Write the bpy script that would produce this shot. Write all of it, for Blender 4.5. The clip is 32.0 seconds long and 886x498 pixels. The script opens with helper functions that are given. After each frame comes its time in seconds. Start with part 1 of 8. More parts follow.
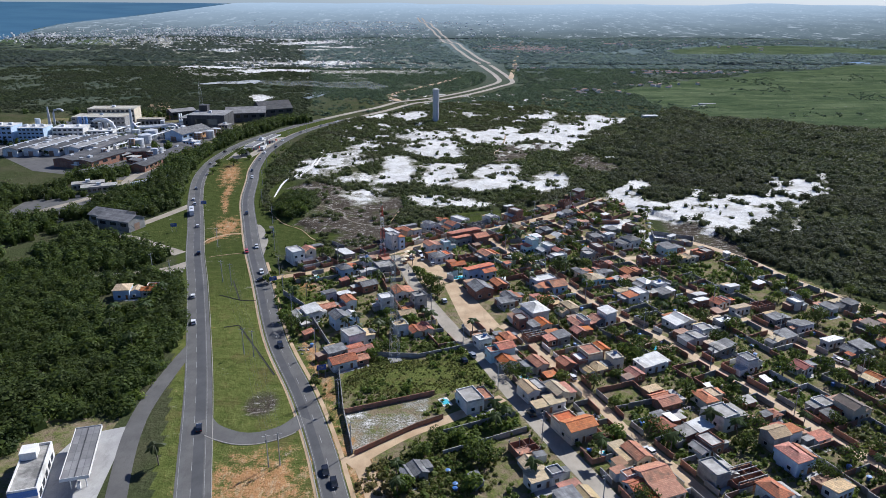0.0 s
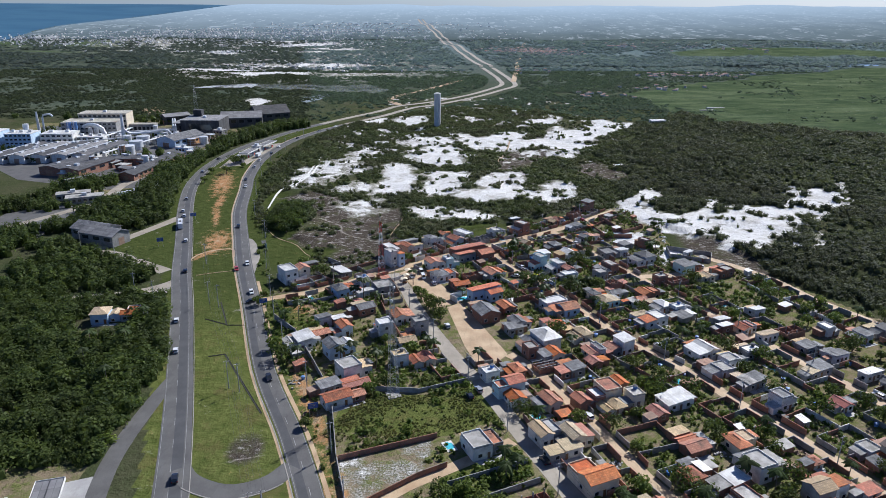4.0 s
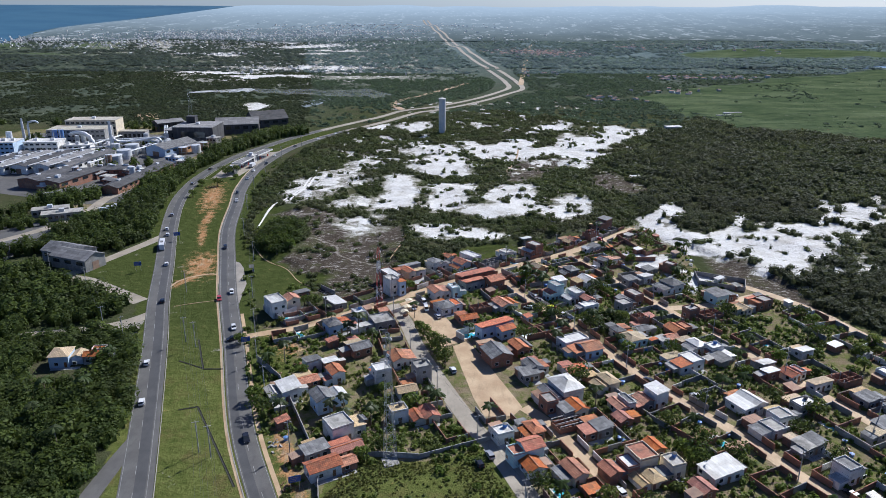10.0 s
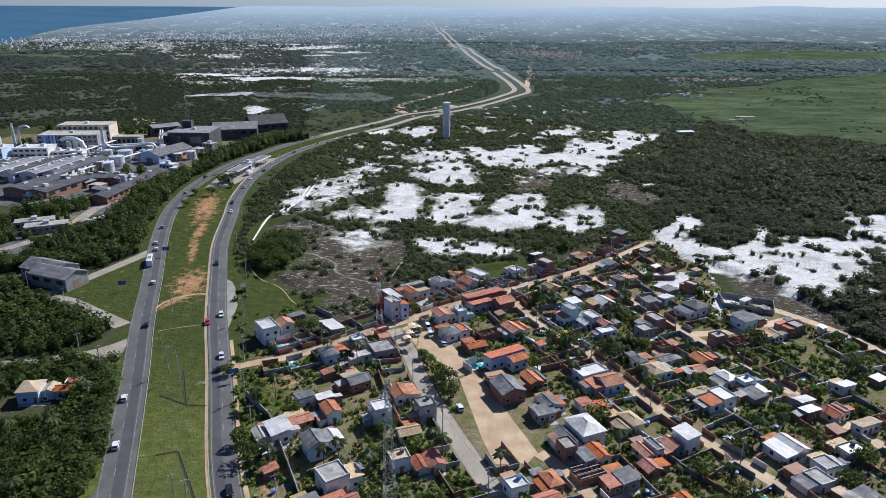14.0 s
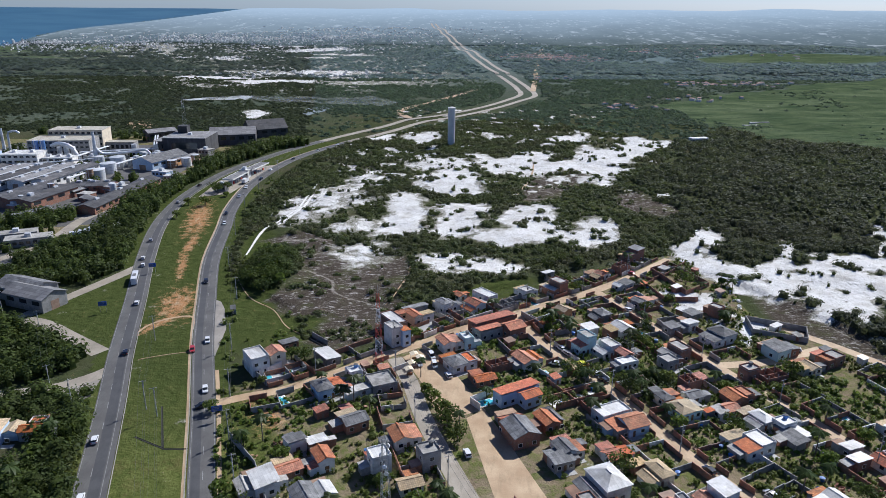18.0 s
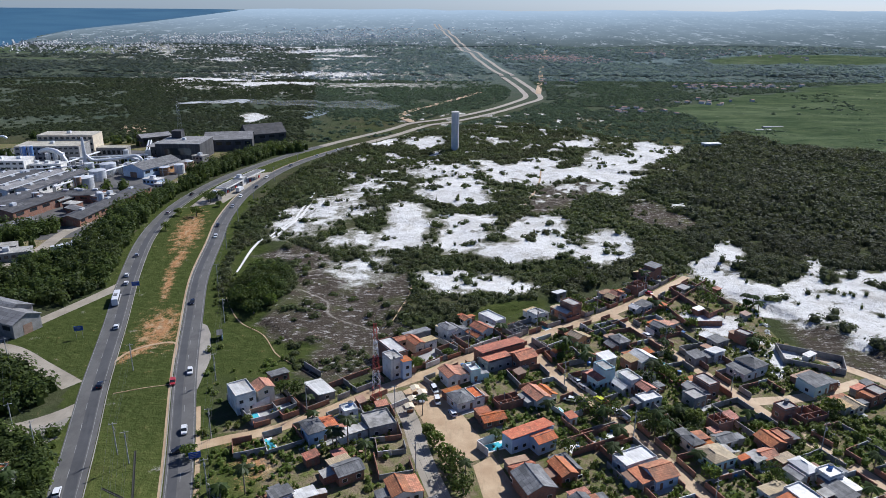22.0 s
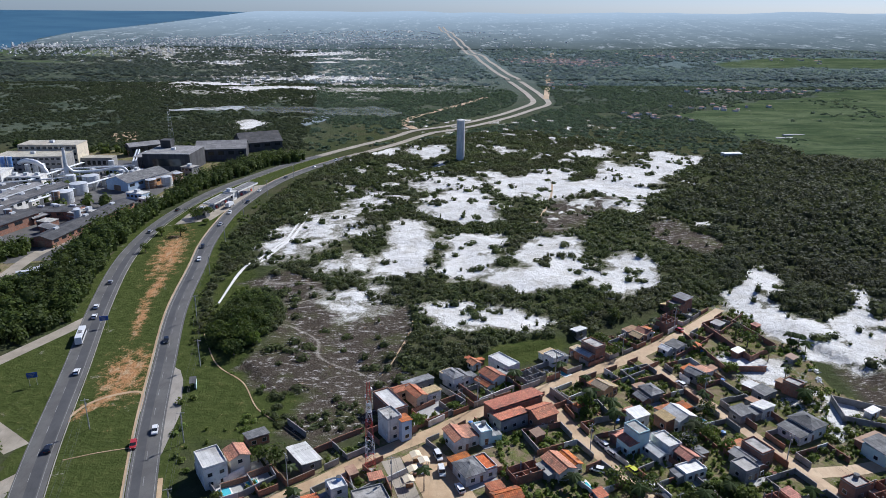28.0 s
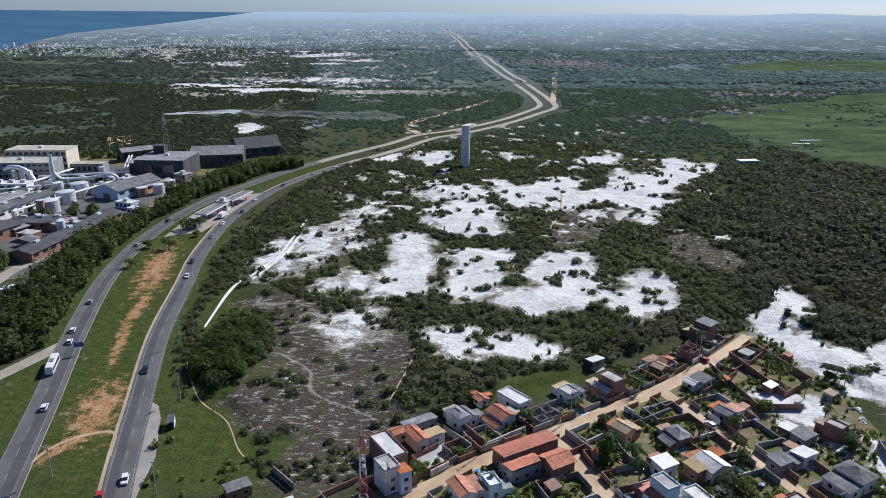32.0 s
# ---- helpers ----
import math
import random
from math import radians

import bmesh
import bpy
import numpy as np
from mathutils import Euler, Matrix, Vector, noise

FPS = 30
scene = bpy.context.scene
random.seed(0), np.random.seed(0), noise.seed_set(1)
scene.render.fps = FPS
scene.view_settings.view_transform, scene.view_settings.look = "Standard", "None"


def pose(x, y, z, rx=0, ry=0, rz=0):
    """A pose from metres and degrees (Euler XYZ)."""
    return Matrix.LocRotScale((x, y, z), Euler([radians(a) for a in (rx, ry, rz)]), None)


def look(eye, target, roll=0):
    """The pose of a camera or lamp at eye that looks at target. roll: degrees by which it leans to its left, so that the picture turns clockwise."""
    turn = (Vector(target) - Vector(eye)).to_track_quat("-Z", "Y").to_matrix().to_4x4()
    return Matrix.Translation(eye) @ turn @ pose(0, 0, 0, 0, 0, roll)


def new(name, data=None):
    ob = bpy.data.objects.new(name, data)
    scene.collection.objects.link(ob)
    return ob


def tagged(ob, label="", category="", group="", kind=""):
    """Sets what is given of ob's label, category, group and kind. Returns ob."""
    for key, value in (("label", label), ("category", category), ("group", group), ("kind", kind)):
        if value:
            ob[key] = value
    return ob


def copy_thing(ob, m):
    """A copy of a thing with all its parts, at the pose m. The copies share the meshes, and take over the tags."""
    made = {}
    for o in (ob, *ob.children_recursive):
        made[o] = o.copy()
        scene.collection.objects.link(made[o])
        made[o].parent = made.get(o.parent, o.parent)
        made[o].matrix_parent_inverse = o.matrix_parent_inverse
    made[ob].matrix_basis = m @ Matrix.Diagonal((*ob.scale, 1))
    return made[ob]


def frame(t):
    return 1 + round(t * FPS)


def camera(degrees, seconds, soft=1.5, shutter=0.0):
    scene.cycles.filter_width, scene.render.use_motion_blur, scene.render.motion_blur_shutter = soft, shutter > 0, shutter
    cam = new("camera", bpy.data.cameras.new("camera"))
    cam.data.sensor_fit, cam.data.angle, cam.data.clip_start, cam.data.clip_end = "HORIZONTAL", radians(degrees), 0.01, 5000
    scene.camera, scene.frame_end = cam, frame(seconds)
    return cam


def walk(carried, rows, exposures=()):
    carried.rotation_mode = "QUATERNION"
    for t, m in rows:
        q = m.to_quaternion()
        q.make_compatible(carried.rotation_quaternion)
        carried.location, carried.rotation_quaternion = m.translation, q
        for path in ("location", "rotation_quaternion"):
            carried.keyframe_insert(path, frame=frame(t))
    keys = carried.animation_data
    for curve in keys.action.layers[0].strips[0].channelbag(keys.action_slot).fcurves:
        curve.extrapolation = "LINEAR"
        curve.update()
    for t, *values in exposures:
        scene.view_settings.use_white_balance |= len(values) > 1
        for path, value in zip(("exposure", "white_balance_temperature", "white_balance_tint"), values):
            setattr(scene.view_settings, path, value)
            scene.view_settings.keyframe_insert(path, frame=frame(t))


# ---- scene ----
cam = camera(64.0, 32.0, soft=0.75)
PATH = [
    (0, (-3.571, 0.037, 122.656), (-3.54, 1.922, 121.99), 0.4),
    (1, (-3.924, 5.778, 122.528), (-3.891, 7.665, 121.865), 0.4),
    (2, (-3.945, 11.757, 122.565), (-3.912, 13.643, 121.902), 0.4),
    (3, (-4.041, 17.562, 122.619), (-4.01, 19.448, 121.956), 0.4),
    (6, (-4.149, 35.248, 122.538), (-4.124, 37.135, 121.877), 0.4),
    (7, (-4.088, 41.085, 122.485), (-4.066, 42.973, 121.824), 0.4),
    (8, (-3.844, 46.943, 122.39), (-3.825, 48.831, 121.73), 0.3),
    (9, (-3.804, 53.013, 122.457), (-3.785, 54.901, 121.796), 0.3),
    (10, (-3.758, 59.117, 122.413), (-3.743, 61.005, 121.752), 0.3),
    (11, (-4.145, 64.803, 122.376), (-4.131, 66.691, 121.716), 0.3),
    (12, (-4.328, 70.56, 122.463), (-4.316, 72.449, 121.804), 0.3),
    (13, (-4.367, 76.812, 122.484), (-4.358, 78.7, 121.825), 0.3),
    (14, (-4.572, 82.767, 122.4), (-4.566, 84.656, 121.741), 0.3),
    (17, (-5.068, 100.817, 121.807), (-5.069, 102.707, 121.152), 0.3),
    (18, (-5.241, 106.808, 121.638), (-5.245, 108.698, 120.985), 0.4),
    (19, (-5.423, 112.829, 121.587), (-5.427, 114.719, 120.934), 0.4),
    (20, (-5.553, 118.613, 121.466), (-5.559, 120.504, 120.814), 0.4),
    (21, (-5.769, 124.377, 121.509), (-5.777, 126.268, 120.857), 0.4),
    (22, (-5.722, 130.63, 121.617), (-5.734, 132.521, 120.965), 0.4),
    (23, (-5.788, 136.777, 121.473), (-5.803, 138.668, 120.821), 0.3),
    (24, (-5.995, 143.033, 121.467), (-6.011, 144.924, 120.816), 0.4),
    (25, (-6.106, 149.024, 121.453), (-6.123, 150.916, 120.803), 0.4),
    (28, (-6.538, 166.68, 121.243), (-6.561, 168.572, 120.597), 0.4),
    (29, (-6.701, 172.71, 121.332), (-6.727, 174.602, 120.685), 0.4),
    (30, (-6.452, 178.806, 121.227), (-6.482, 180.698, 120.581), 0.4),
    (31, (-6.693, 184.64, 121.17), (-6.725, 186.533, 120.526), 0.5),
    (32, (-7.184, 190.658, 121.051), (-7.217, 192.551, 120.407), 0.5),
]
walk(cam, [(t, look(e, g, r)) for t, e, g, r in PATH], exposures=[(0, 0.33, 5820, 11), (32, 0.23, 5820, 11)])

# ---- world, sun, exposure ----
world = bpy.data.worlds.new("world")
scene.world = world
world.use_nodes = True
wn = world.node_tree.nodes
sky = wn.new("ShaderNodeTexSky")
sky.sky_type = "NISHITA"
sky.sun_disc = False
sky.sun_elevation = radians(40)
sky.sun_rotation = radians(41)
sky.air_density, sky.dust_density, sky.ozone_density = 0.7, 0.3, 2.5
wn["Background"].inputs["Strength"].default_value = 0.054
sky_tint = wn.new("ShaderNodeMix")
sky_tint.data_type, sky_tint.blend_type = "RGBA", "MULTIPLY"
sky_tint.inputs[0].default_value = 1.0
sky_tint.inputs[7].default_value = (0.94, 1.06, 1.36, 1)
world.node_tree.links.new(sky.outputs[0], sky_tint.inputs[6])
world.node_tree.links.new(sky_tint.outputs[2], wn["Background"].inputs["Color"])
sun_data = bpy.data.lights.new("sun", "SUN")
sun_data.energy, sun_data.angle, sun_data.color = 5.0, radians(0.5), (1.0, 0.95, 0.865)
sun = new("sun", sun_data)
sun.matrix_world = look((272, 310, 345), (0, 0, 0))
scene.view_settings.exposure = 0.0

# ---- small tools ----
rnd = random.Random(5)


def nodes_of(name):
    m = bpy.data.materials.new(name)
    m.use_nodes = True
    nt = m.node_tree
    return m, nt, nt.nodes["Principled BSDF"]


def put_in(nt, sock, value):
    if isinstance(value, bpy.types.NodeSocket):
        nt.links.new(value, sock)
    elif isinstance(value, (tuple, list)):
        sock.default_value = (*value, 1) if len(value) == 3 else value
    else:
        sock.default_value = value


def spot(nt):
    return nt.nodes.new("ShaderNodeNewGeometry").outputs["Position"]


def fuzz(nt, scale, detail=4.0, rough=0.6, stretch=None, w=0.0):
    n = nt.nodes.new("ShaderNodeTexNoise")
    n.inputs["Scale"].default_value, n.inputs["Detail"].default_value = scale, detail
    n.inputs["Roughness"].default_value = rough
    vec = spot(nt)
    if stretch or w:
        mp = nt.nodes.new("ShaderNodeMapping")
        nt.links.new(vec, mp.inputs["Vector"])
        mp.inputs["Scale"].default_value = stretch or (1, 1, 1)
        mp.inputs["Location"].default_value = (w, w * 0.7, 0)
        vec = mp.outputs[0]
    nt.links.new(vec, n.inputs["Vector"])
    return n.outputs["Fac"]


def blend(nt, fac, a, b, how="MIX"):
    n = nt.nodes.new("ShaderNodeMix")
    n.data_type, n.blend_type = "RGBA", how
    put_in(nt, n.inputs[0], fac)
    put_in(nt, n.inputs[6], a)
    put_in(nt, n.inputs[7], b)
    return n.outputs[2]


def calc(nt, how, a, b=0.0, clamp=False):
    n = nt.nodes.new("ShaderNodeMath")
    n.operation, n.use_clamp = how, clamp
    put_in(nt, n.inputs[0], a)
    put_in(nt, n.inputs[1], b)
    return n.outputs[0]


def step(nt, value, low, high, to0=0.0, to1=1.0):
    n = nt.nodes.new("ShaderNodeMapRange")
    n.inputs[1].default_value, n.inputs[2].default_value = low, high
    n.inputs[3].default_value, n.inputs[4].default_value = to0, to1
    nt.links.new(value, n.inputs[0])
    return n.outputs[0]


def relief(nt, bsdf, height, strength=0.4, distance=0.1):
    n = nt.nodes.new("ShaderNodeBump")
    n.inputs["Strength"].default_value, n.inputs["Distance"].default_value = strength, distance
    nt.links.new(height, n.inputs["Height"])
    nt.links.new(n.outputs[0], bsdf.inputs["Normal"])


def surface(name, a, b, scale=1.2, rough=0.8, metal=0.0, stain=None, amount=0.5, vary=0.25, bump=0.3, fine=6.0, sheet=None):
    """Two tones mottled at two scales, a stain tone, and a change from object to object."""
    m, nt, bsdf = nodes_of(name)
    col = blend(nt, step(nt, fuzz(nt, scale), 0.35, 0.65), a, b)
    if stain:
        mask = step(nt, fuzz(nt, scale * 0.35, 5, 0.7, w=31.0), 0.5, 0.66, 0, amount)
        col = blend(nt, mask, col, stain)
    if sheet:
        tc = nt.nodes.new("ShaderNodeTexCoord")
        t = nt.nodes.new("ShaderNodeTexBrick")
        nt.links.new(tc.outputs["Object"], t.inputs["Vector"])
        t.inputs["Scale"].default_value = 1.0
        t.inputs["Brick Width"].default_value, t.inputs["Row Height"].default_value, t.inputs["Mortar Size"].default_value = sheet[0], sheet[1], sheet[2]
        t.offset, t.inputs["Mortar Smooth"].default_value = 0.0, 0.4
        lo, hi, gap = sheet[3]
        for key, v in (("Color1", lo), ("Color2", hi), ("Mortar", gap)):
            put_in(nt, t.inputs[key], (v, v, v))
        col = blend(nt, 1.0, col, t.outputs[0], "MULTIPLY")
    grain = fuzz(nt, fine, 3, 0.7, w=7.0)
    col = blend(nt, 0.35, col, step_col(nt, grain), "OVERLAY")
    if vary:
        info = nt.nodes.new("ShaderNodeObjectInfo")
        hs = nt.nodes.new("ShaderNodeHueSaturation")
        nt.links.new(step(nt, info.outputs["Random"], 0, 1, 1 - vary, 1 + vary), hs.inputs["Value"])
        other = calc(nt, "FRACT", calc(nt, "MULTIPLY", info.outputs["Random"], 7.31))
        nt.links.new(step(nt, other, 0, 1, 0.5 - vary * 0.03, 0.5 + vary * 0.05), hs.inputs["Hue"])
        nt.links.new(step(nt, calc(nt, "FRACT", calc(nt, "MULTIPLY", other, 5.7)), 0, 1, 1 - vary, 1 + vary * 0.6), hs.inputs["Saturation"])
        nt.links.new(col, hs.inputs["Color"])
        col = hs.outputs[0]
    put_in(nt, bsdf.inputs["Base Color"], col)
    bsdf.inputs["Roughness"].default_value, bsdf.inputs["Metallic"].default_value = rough, metal
    if bump:
        relief(nt, bsdf, grain, bump, 0.05)
    return m


def step_col(nt, fac):
    n = nt.nodes.new("ShaderNodeValToRGB")
    n.color_ramp.elements[0].position, n.color_ramp.elements[1].position = 0.3, 0.7
    n.color_ramp.elements[0].color, n.color_ramp.elements[1].color = (0.3, 0.3, 0.3, 1), (0.7, 0.7, 0.7, 1)
    nt.links.new(fac, n.inputs[0])
    return n.outputs[0]


# ---- materials ----
M = {}
M["clay"] = surface("clay_tile", (0.46, 0.125, 0.052), (0.59, 0.205, 0.092), 0.7, 0.85, stain=(0.17, 0.095, 0.06), amount=0.75, vary=0.22, fine=4, sheet=(0.55, 0.55, 0.07, (0.72, 1.12, 0.62)))
M["tan"] = surface("tan_tile", (0.50, 0.36, 0.19), (0.58, 0.43, 0.25), 0.9, 0.85, stain=(0.25, 0.2, 0.14), amount=0.5, vary=0.2, fine=4, sheet=(0.55, 0.55, 0.07, (0.75, 1.1, 0.62)))
M["fibre"] = surface("fibre_cement_sheet", (0.13, 0.13, 0.135), (0.23, 0.23, 0.23), 0.6, 0.85, stain=(0.09, 0.09, 0.09), amount=0.6, vary=0.3, fine=5, sheet=(1.1, 2.2, 0.06, (0.7, 1.2, 0.6)))
M["metal_roof"] = surface("painted_metal_sheet", (0.55, 0.54, 0.52), (0.70, 0.69, 0.66), 0.35, 0.55, stain=(0.34, 0.31, 0.27), amount=0.75, vary=0.12, bump=0.1, sheet=(0.9, 4.0, 0.04, (0.86, 1.06, 0.7)))
M["slab"] = surface("weathered_concrete", (0.30, 0.285, 0.26), (0.46, 0.44, 0.41), 0.5, 0.9, stain=(0.13, 0.125, 0.115), amount=0.8, vary=0.2)
M["brown_roof"] = surface("brown_tile", (0.12, 0.085, 0.065), (0.19, 0.14, 0.11), 0.9, 0.8, stain=(0.07, 0.06, 0.05), vary=0.15)
M["maroon_roof"] = surface("maroon_tile", (0.26, 0.07, 0.055), (0.34, 0.10, 0.08), 0.9, 0.8, stain=(0.12, 0.05, 0.05), vary=0.1)
M["white"] = surface("white_render", (0.64, 0.625, 0.59), (0.77, 0.755, 0.72), 0.5, 0.85, stain=(0.34, 0.31, 0.27), amount=0.7, vary=0.08)
M["cream"] = surface("cream_render", (0.66, 0.56, 0.40), (0.74, 0.65, 0.50), 0.5, 0.85, stain=(0.4, 0.34, 0.27), amount=0.45, vary=0.12)
M["grey_render"] = surface("grey_render", (0.24, 0.232, 0.22), (0.34, 0.33, 0.315), 0.5, 0.9, stain=(0.12, 0.115, 0.11), amount=0.5, vary=0.15)
M["blue_render"] = surface("pale_blue_render", (0.42, 0.55, 0.70), (0.52, 0.64, 0.77), 0.5, 0.85, stain=(0.35, 0.4, 0.45), amount=0.4, vary=0.1)
M["teal_render"] = surface("pale_teal_render", (0.50, 0.68, 0.68), (0.60, 0.76, 0.75), 0.5, 0.85, stain=(0.36, 0.46, 0.46), amount=0.4, vary=0.1)
M["orange_render"] = surface("orange_render", (0.62, 0.34, 0.15), (0.68, 0.40, 0.2), 0.5, 0.85, stain=(0.4, 0.22, 0.12), vary=0.1)
M["frame"] = surface("window_frame_paint", (0.55, 0.54, 0.52), (0.62, 0.61, 0.6), 2, 0.5, vary=0.2)
M["door_wood"] = surface("door_wood", (0.16, 0.08, 0.04), (0.25, 0.13, 0.07), 3, 0.6, vary=0.3)
M["sand"] = surface("white_sand", (0.66, 0.645, 0.62), (0.80, 0.785, 0.76), 0.5, 0.95, stain=(0.4, 0.38, 0.34), amount=0.4, vary=0)
M["cream_roof"] = surface("stained_cream_sheet", (0.36, 0.335, 0.275), (0.46, 0.43, 0.36), 0.2, 0.8, stain=(0.26, 0.20, 0.14), amount=0.7, vary=0.1, sheet=(1.6, 4.0, 0.1, (0.85, 1.12, 0.7)))
# Red tile muted by distance haze that is painted into its colour.
M["far_tile_hazed"] = surface("hazed_red_tile", (0.27, 0.15, 0.115), (0.36, 0.21, 0.16), 0.3, 0.9, stain=(0.2, 0.16, 0.14), vary=0)
# Shade inside the drain channels, painted as a near-black colour.
M["trench_shade"] = surface("shade_dark_trench", (0.016, 0.016, 0.012), (0.03, 0.03, 0.022), 0.8, 0.9, vary=0)
M["tower"] = surface("pale_cast_concrete", (0.56, 0.55, 0.53), (0.66, 0.65, 0.63), 0.15, 0.9, stain=(0.42, 0.41, 0.39), vary=0)
M["pole"] = surface("cast_concrete", (0.36, 0.35, 0.33), (0.46, 0.45, 0.43), 0.8, 0.9, stain=(0.2, 0.2, 0.19), vary=0.1)
M["steel"] = surface("galvanised_steel", (0.42, 0.43, 0.44), (0.52, 0.53, 0.54), 1, 0.45, 0.7, vary=0.1)
M["steel_red"] = surface("red_mast_paint", (0.55, 0.07, 0.05), (0.62, 0.10, 0.07), 1, 0.55, vary=0.05)
M["steel_white"] = surface("white_mast_paint", (0.72, 0.71, 0.7), (0.8, 0.79, 0.78), 1, 0.5, vary=0.05)
M["wire"] = surface("cable_black", (0.03, 0.03, 0.03), (0.05, 0.05, 0.05), 1, 0.6, vary=0)
M["tyre"] = surface("tyre_rubber", (0.02, 0.02, 0.02), (0.035, 0.035, 0.035), 4, 0.9, vary=0)
M["tank_blue"] = surface("blue_water_tank", (0.05, 0.16, 0.42), (0.07, 0.2, 0.5), 1, 0.45, vary=0.15)
M["bark"] = surface("bark", (0.13, 0.10, 0.075), (0.22, 0.175, 0.13), 1.5, 0.95, vary=0.2)
M["sign_blue"] = surface("blue_sign", (0.02, 0.07, 0.3), (0.03, 0.09, 0.36), 2, 0.5, vary=0)
M["paint_white"] = surface("road_paint_white", (0.24, 0.24, 0.23), (0.36, 0.36, 0.35), 0.6, 0.7, stain=(0.15, 0.15, 0.15), amount=0.6, vary=0)
M["kerb"] = surface("kerb_concrete", (0.28, 0.26, 0.23), (0.38, 0.355, 0.32), 0.7, 0.9, stain=(0.25, 0.22, 0.18), vary=0)
M["rust"] = surface("rusty_sheet", (0.28, 0.15, 0.09), (0.36, 0.22, 0.14), 0.5, 0.8, stain=(0.14, 0.09, 0.07), vary=0.2)
M["dark_shed"] = surface("soot_dark_sheet", (0.055, 0.055, 0.06), (0.09, 0.09, 0.095), 0.2, 0.8, stain=(0.16, 0.14, 0.13), amount=0.4, vary=0.25, sheet=(1.6, 4.0, 0.1, (0.75, 1.3, 0.6)))
M["ore"] = surface("dust_grey_sheet", (0.19, 0.185, 0.19), (0.27, 0.265, 0.26), 0.15, 0.85, stain=(0.10, 0.10, 0.10), amount=0.5, vary=0.15, sheet=(1.6, 4.0, 0.1, (0.8, 1.2, 0.65)))
M["silver"] = surface("pale_tank_paint", (0.60, 0.62, 0.64), (0.7, 0.71, 0.72), 0.3, 0.45, 0.2, stain=(0.4, 0.38, 0.36), vary=0.1)


def brick_material():
    m, nt, bsdf = nodes_of("raw_brick_wall")
    t = nt.nodes.new("ShaderNodeTexBrick")
    t.inputs["Scale"].default_value = 1.0
    t.inputs["Brick Width"].default_value, t.inputs["Row Height"].default_value = 0.29, 0.2
    t.inputs["Mortar Size"].default_value = 0.015
    put_in(nt, t.inputs["Color1"], (0.28, 0.115, 0.068))
    put_in(nt, t.inputs["Color2"], (0.36, 0.155, 0.09))
    put_in(nt, t.inputs["Mortar"], (0.26, 0.215, 0.185))
    sep = nt.nodes.new("ShaderNodeSeparateXYZ")
    nt.links.new(spot(nt), sep.inputs[0])
    com = nt.nodes.new("ShaderNodeCombineXYZ")
    nt.links.new(calc(nt, "ADD", sep.outputs[0], sep.outputs[1]), com.inputs[0])
    nt.links.new(sep.outputs[2], com.inputs[1])
    nt.links.new(com.outputs[0], t.inputs["Vector"])
    col = blend(nt, step(nt, fuzz(nt, 0.4, 5, 0.7), 0.45, 0.65, 0, 0.75), t.outputs[0], (0.15, 0.105, 0.082))
    put_in(nt, bsdf.inputs["Base Color"], col)
    bsdf.inputs["Roughness"].default_value = 0.9
    return m


M["brick"] = brick_material()


def glossy(name, col, rough=0.25, coat=0.0, metal=0.0):
    m, nt, bsdf = nodes_of(name)
    c = blend(nt, step(nt, fuzz(nt, 2.0), 0.3, 0.7), col, tuple(v * 0.85 for v in col))
    put_in(nt, bsdf.inputs["Base Color"], c)
    bsdf.inputs["Roughness"].default_value, bsdf.inputs["Metallic"].default_value = rough, metal
    bsdf.inputs["Coat Weight"].default_value = coat
    return m


M["glass"] = glossy("dark_window_glass", (0.03, 0.035, 0.04), 0.08)
M["pond"] = glossy("pond_water", (0.20, 0.24, 0.25), 0.6)
M["pool"] = glossy("pool_water", (0.10, 0.50, 0.60), 0.08)
M["car_white"] = glossy("white_car_paint", (0.78, 0.78, 0.78), 0.3, 0.8)
M["car_silver"] = glossy("silver_car_paint", (0.5, 0.5, 0.51), 0.3, 0.8, 0.5)
M["car_black"] = glossy("black_car_paint", (0.02, 0.02, 0.022), 0.25, 0.8)
M["car_red"] = glossy("red_car_paint", (0.42, 0.03, 0.03), 0.3, 0.8)
M["car_yellow"] = glossy("yellow_green_car_paint", (0.62, 0.65, 0.03), 0.3, 0.8)
M["lamp_red"] = glossy("red_lamp_glass", (0.4, 0.01, 0.01), 0.2)
M["lamp_clear"] = glossy("clear_lamp_glass", (0.7, 0.7, 0.68), 0.15)
M["rim"] = glossy("wheel_rim", (0.45, 0.45, 0.46), 0.35, 0, 0.8)


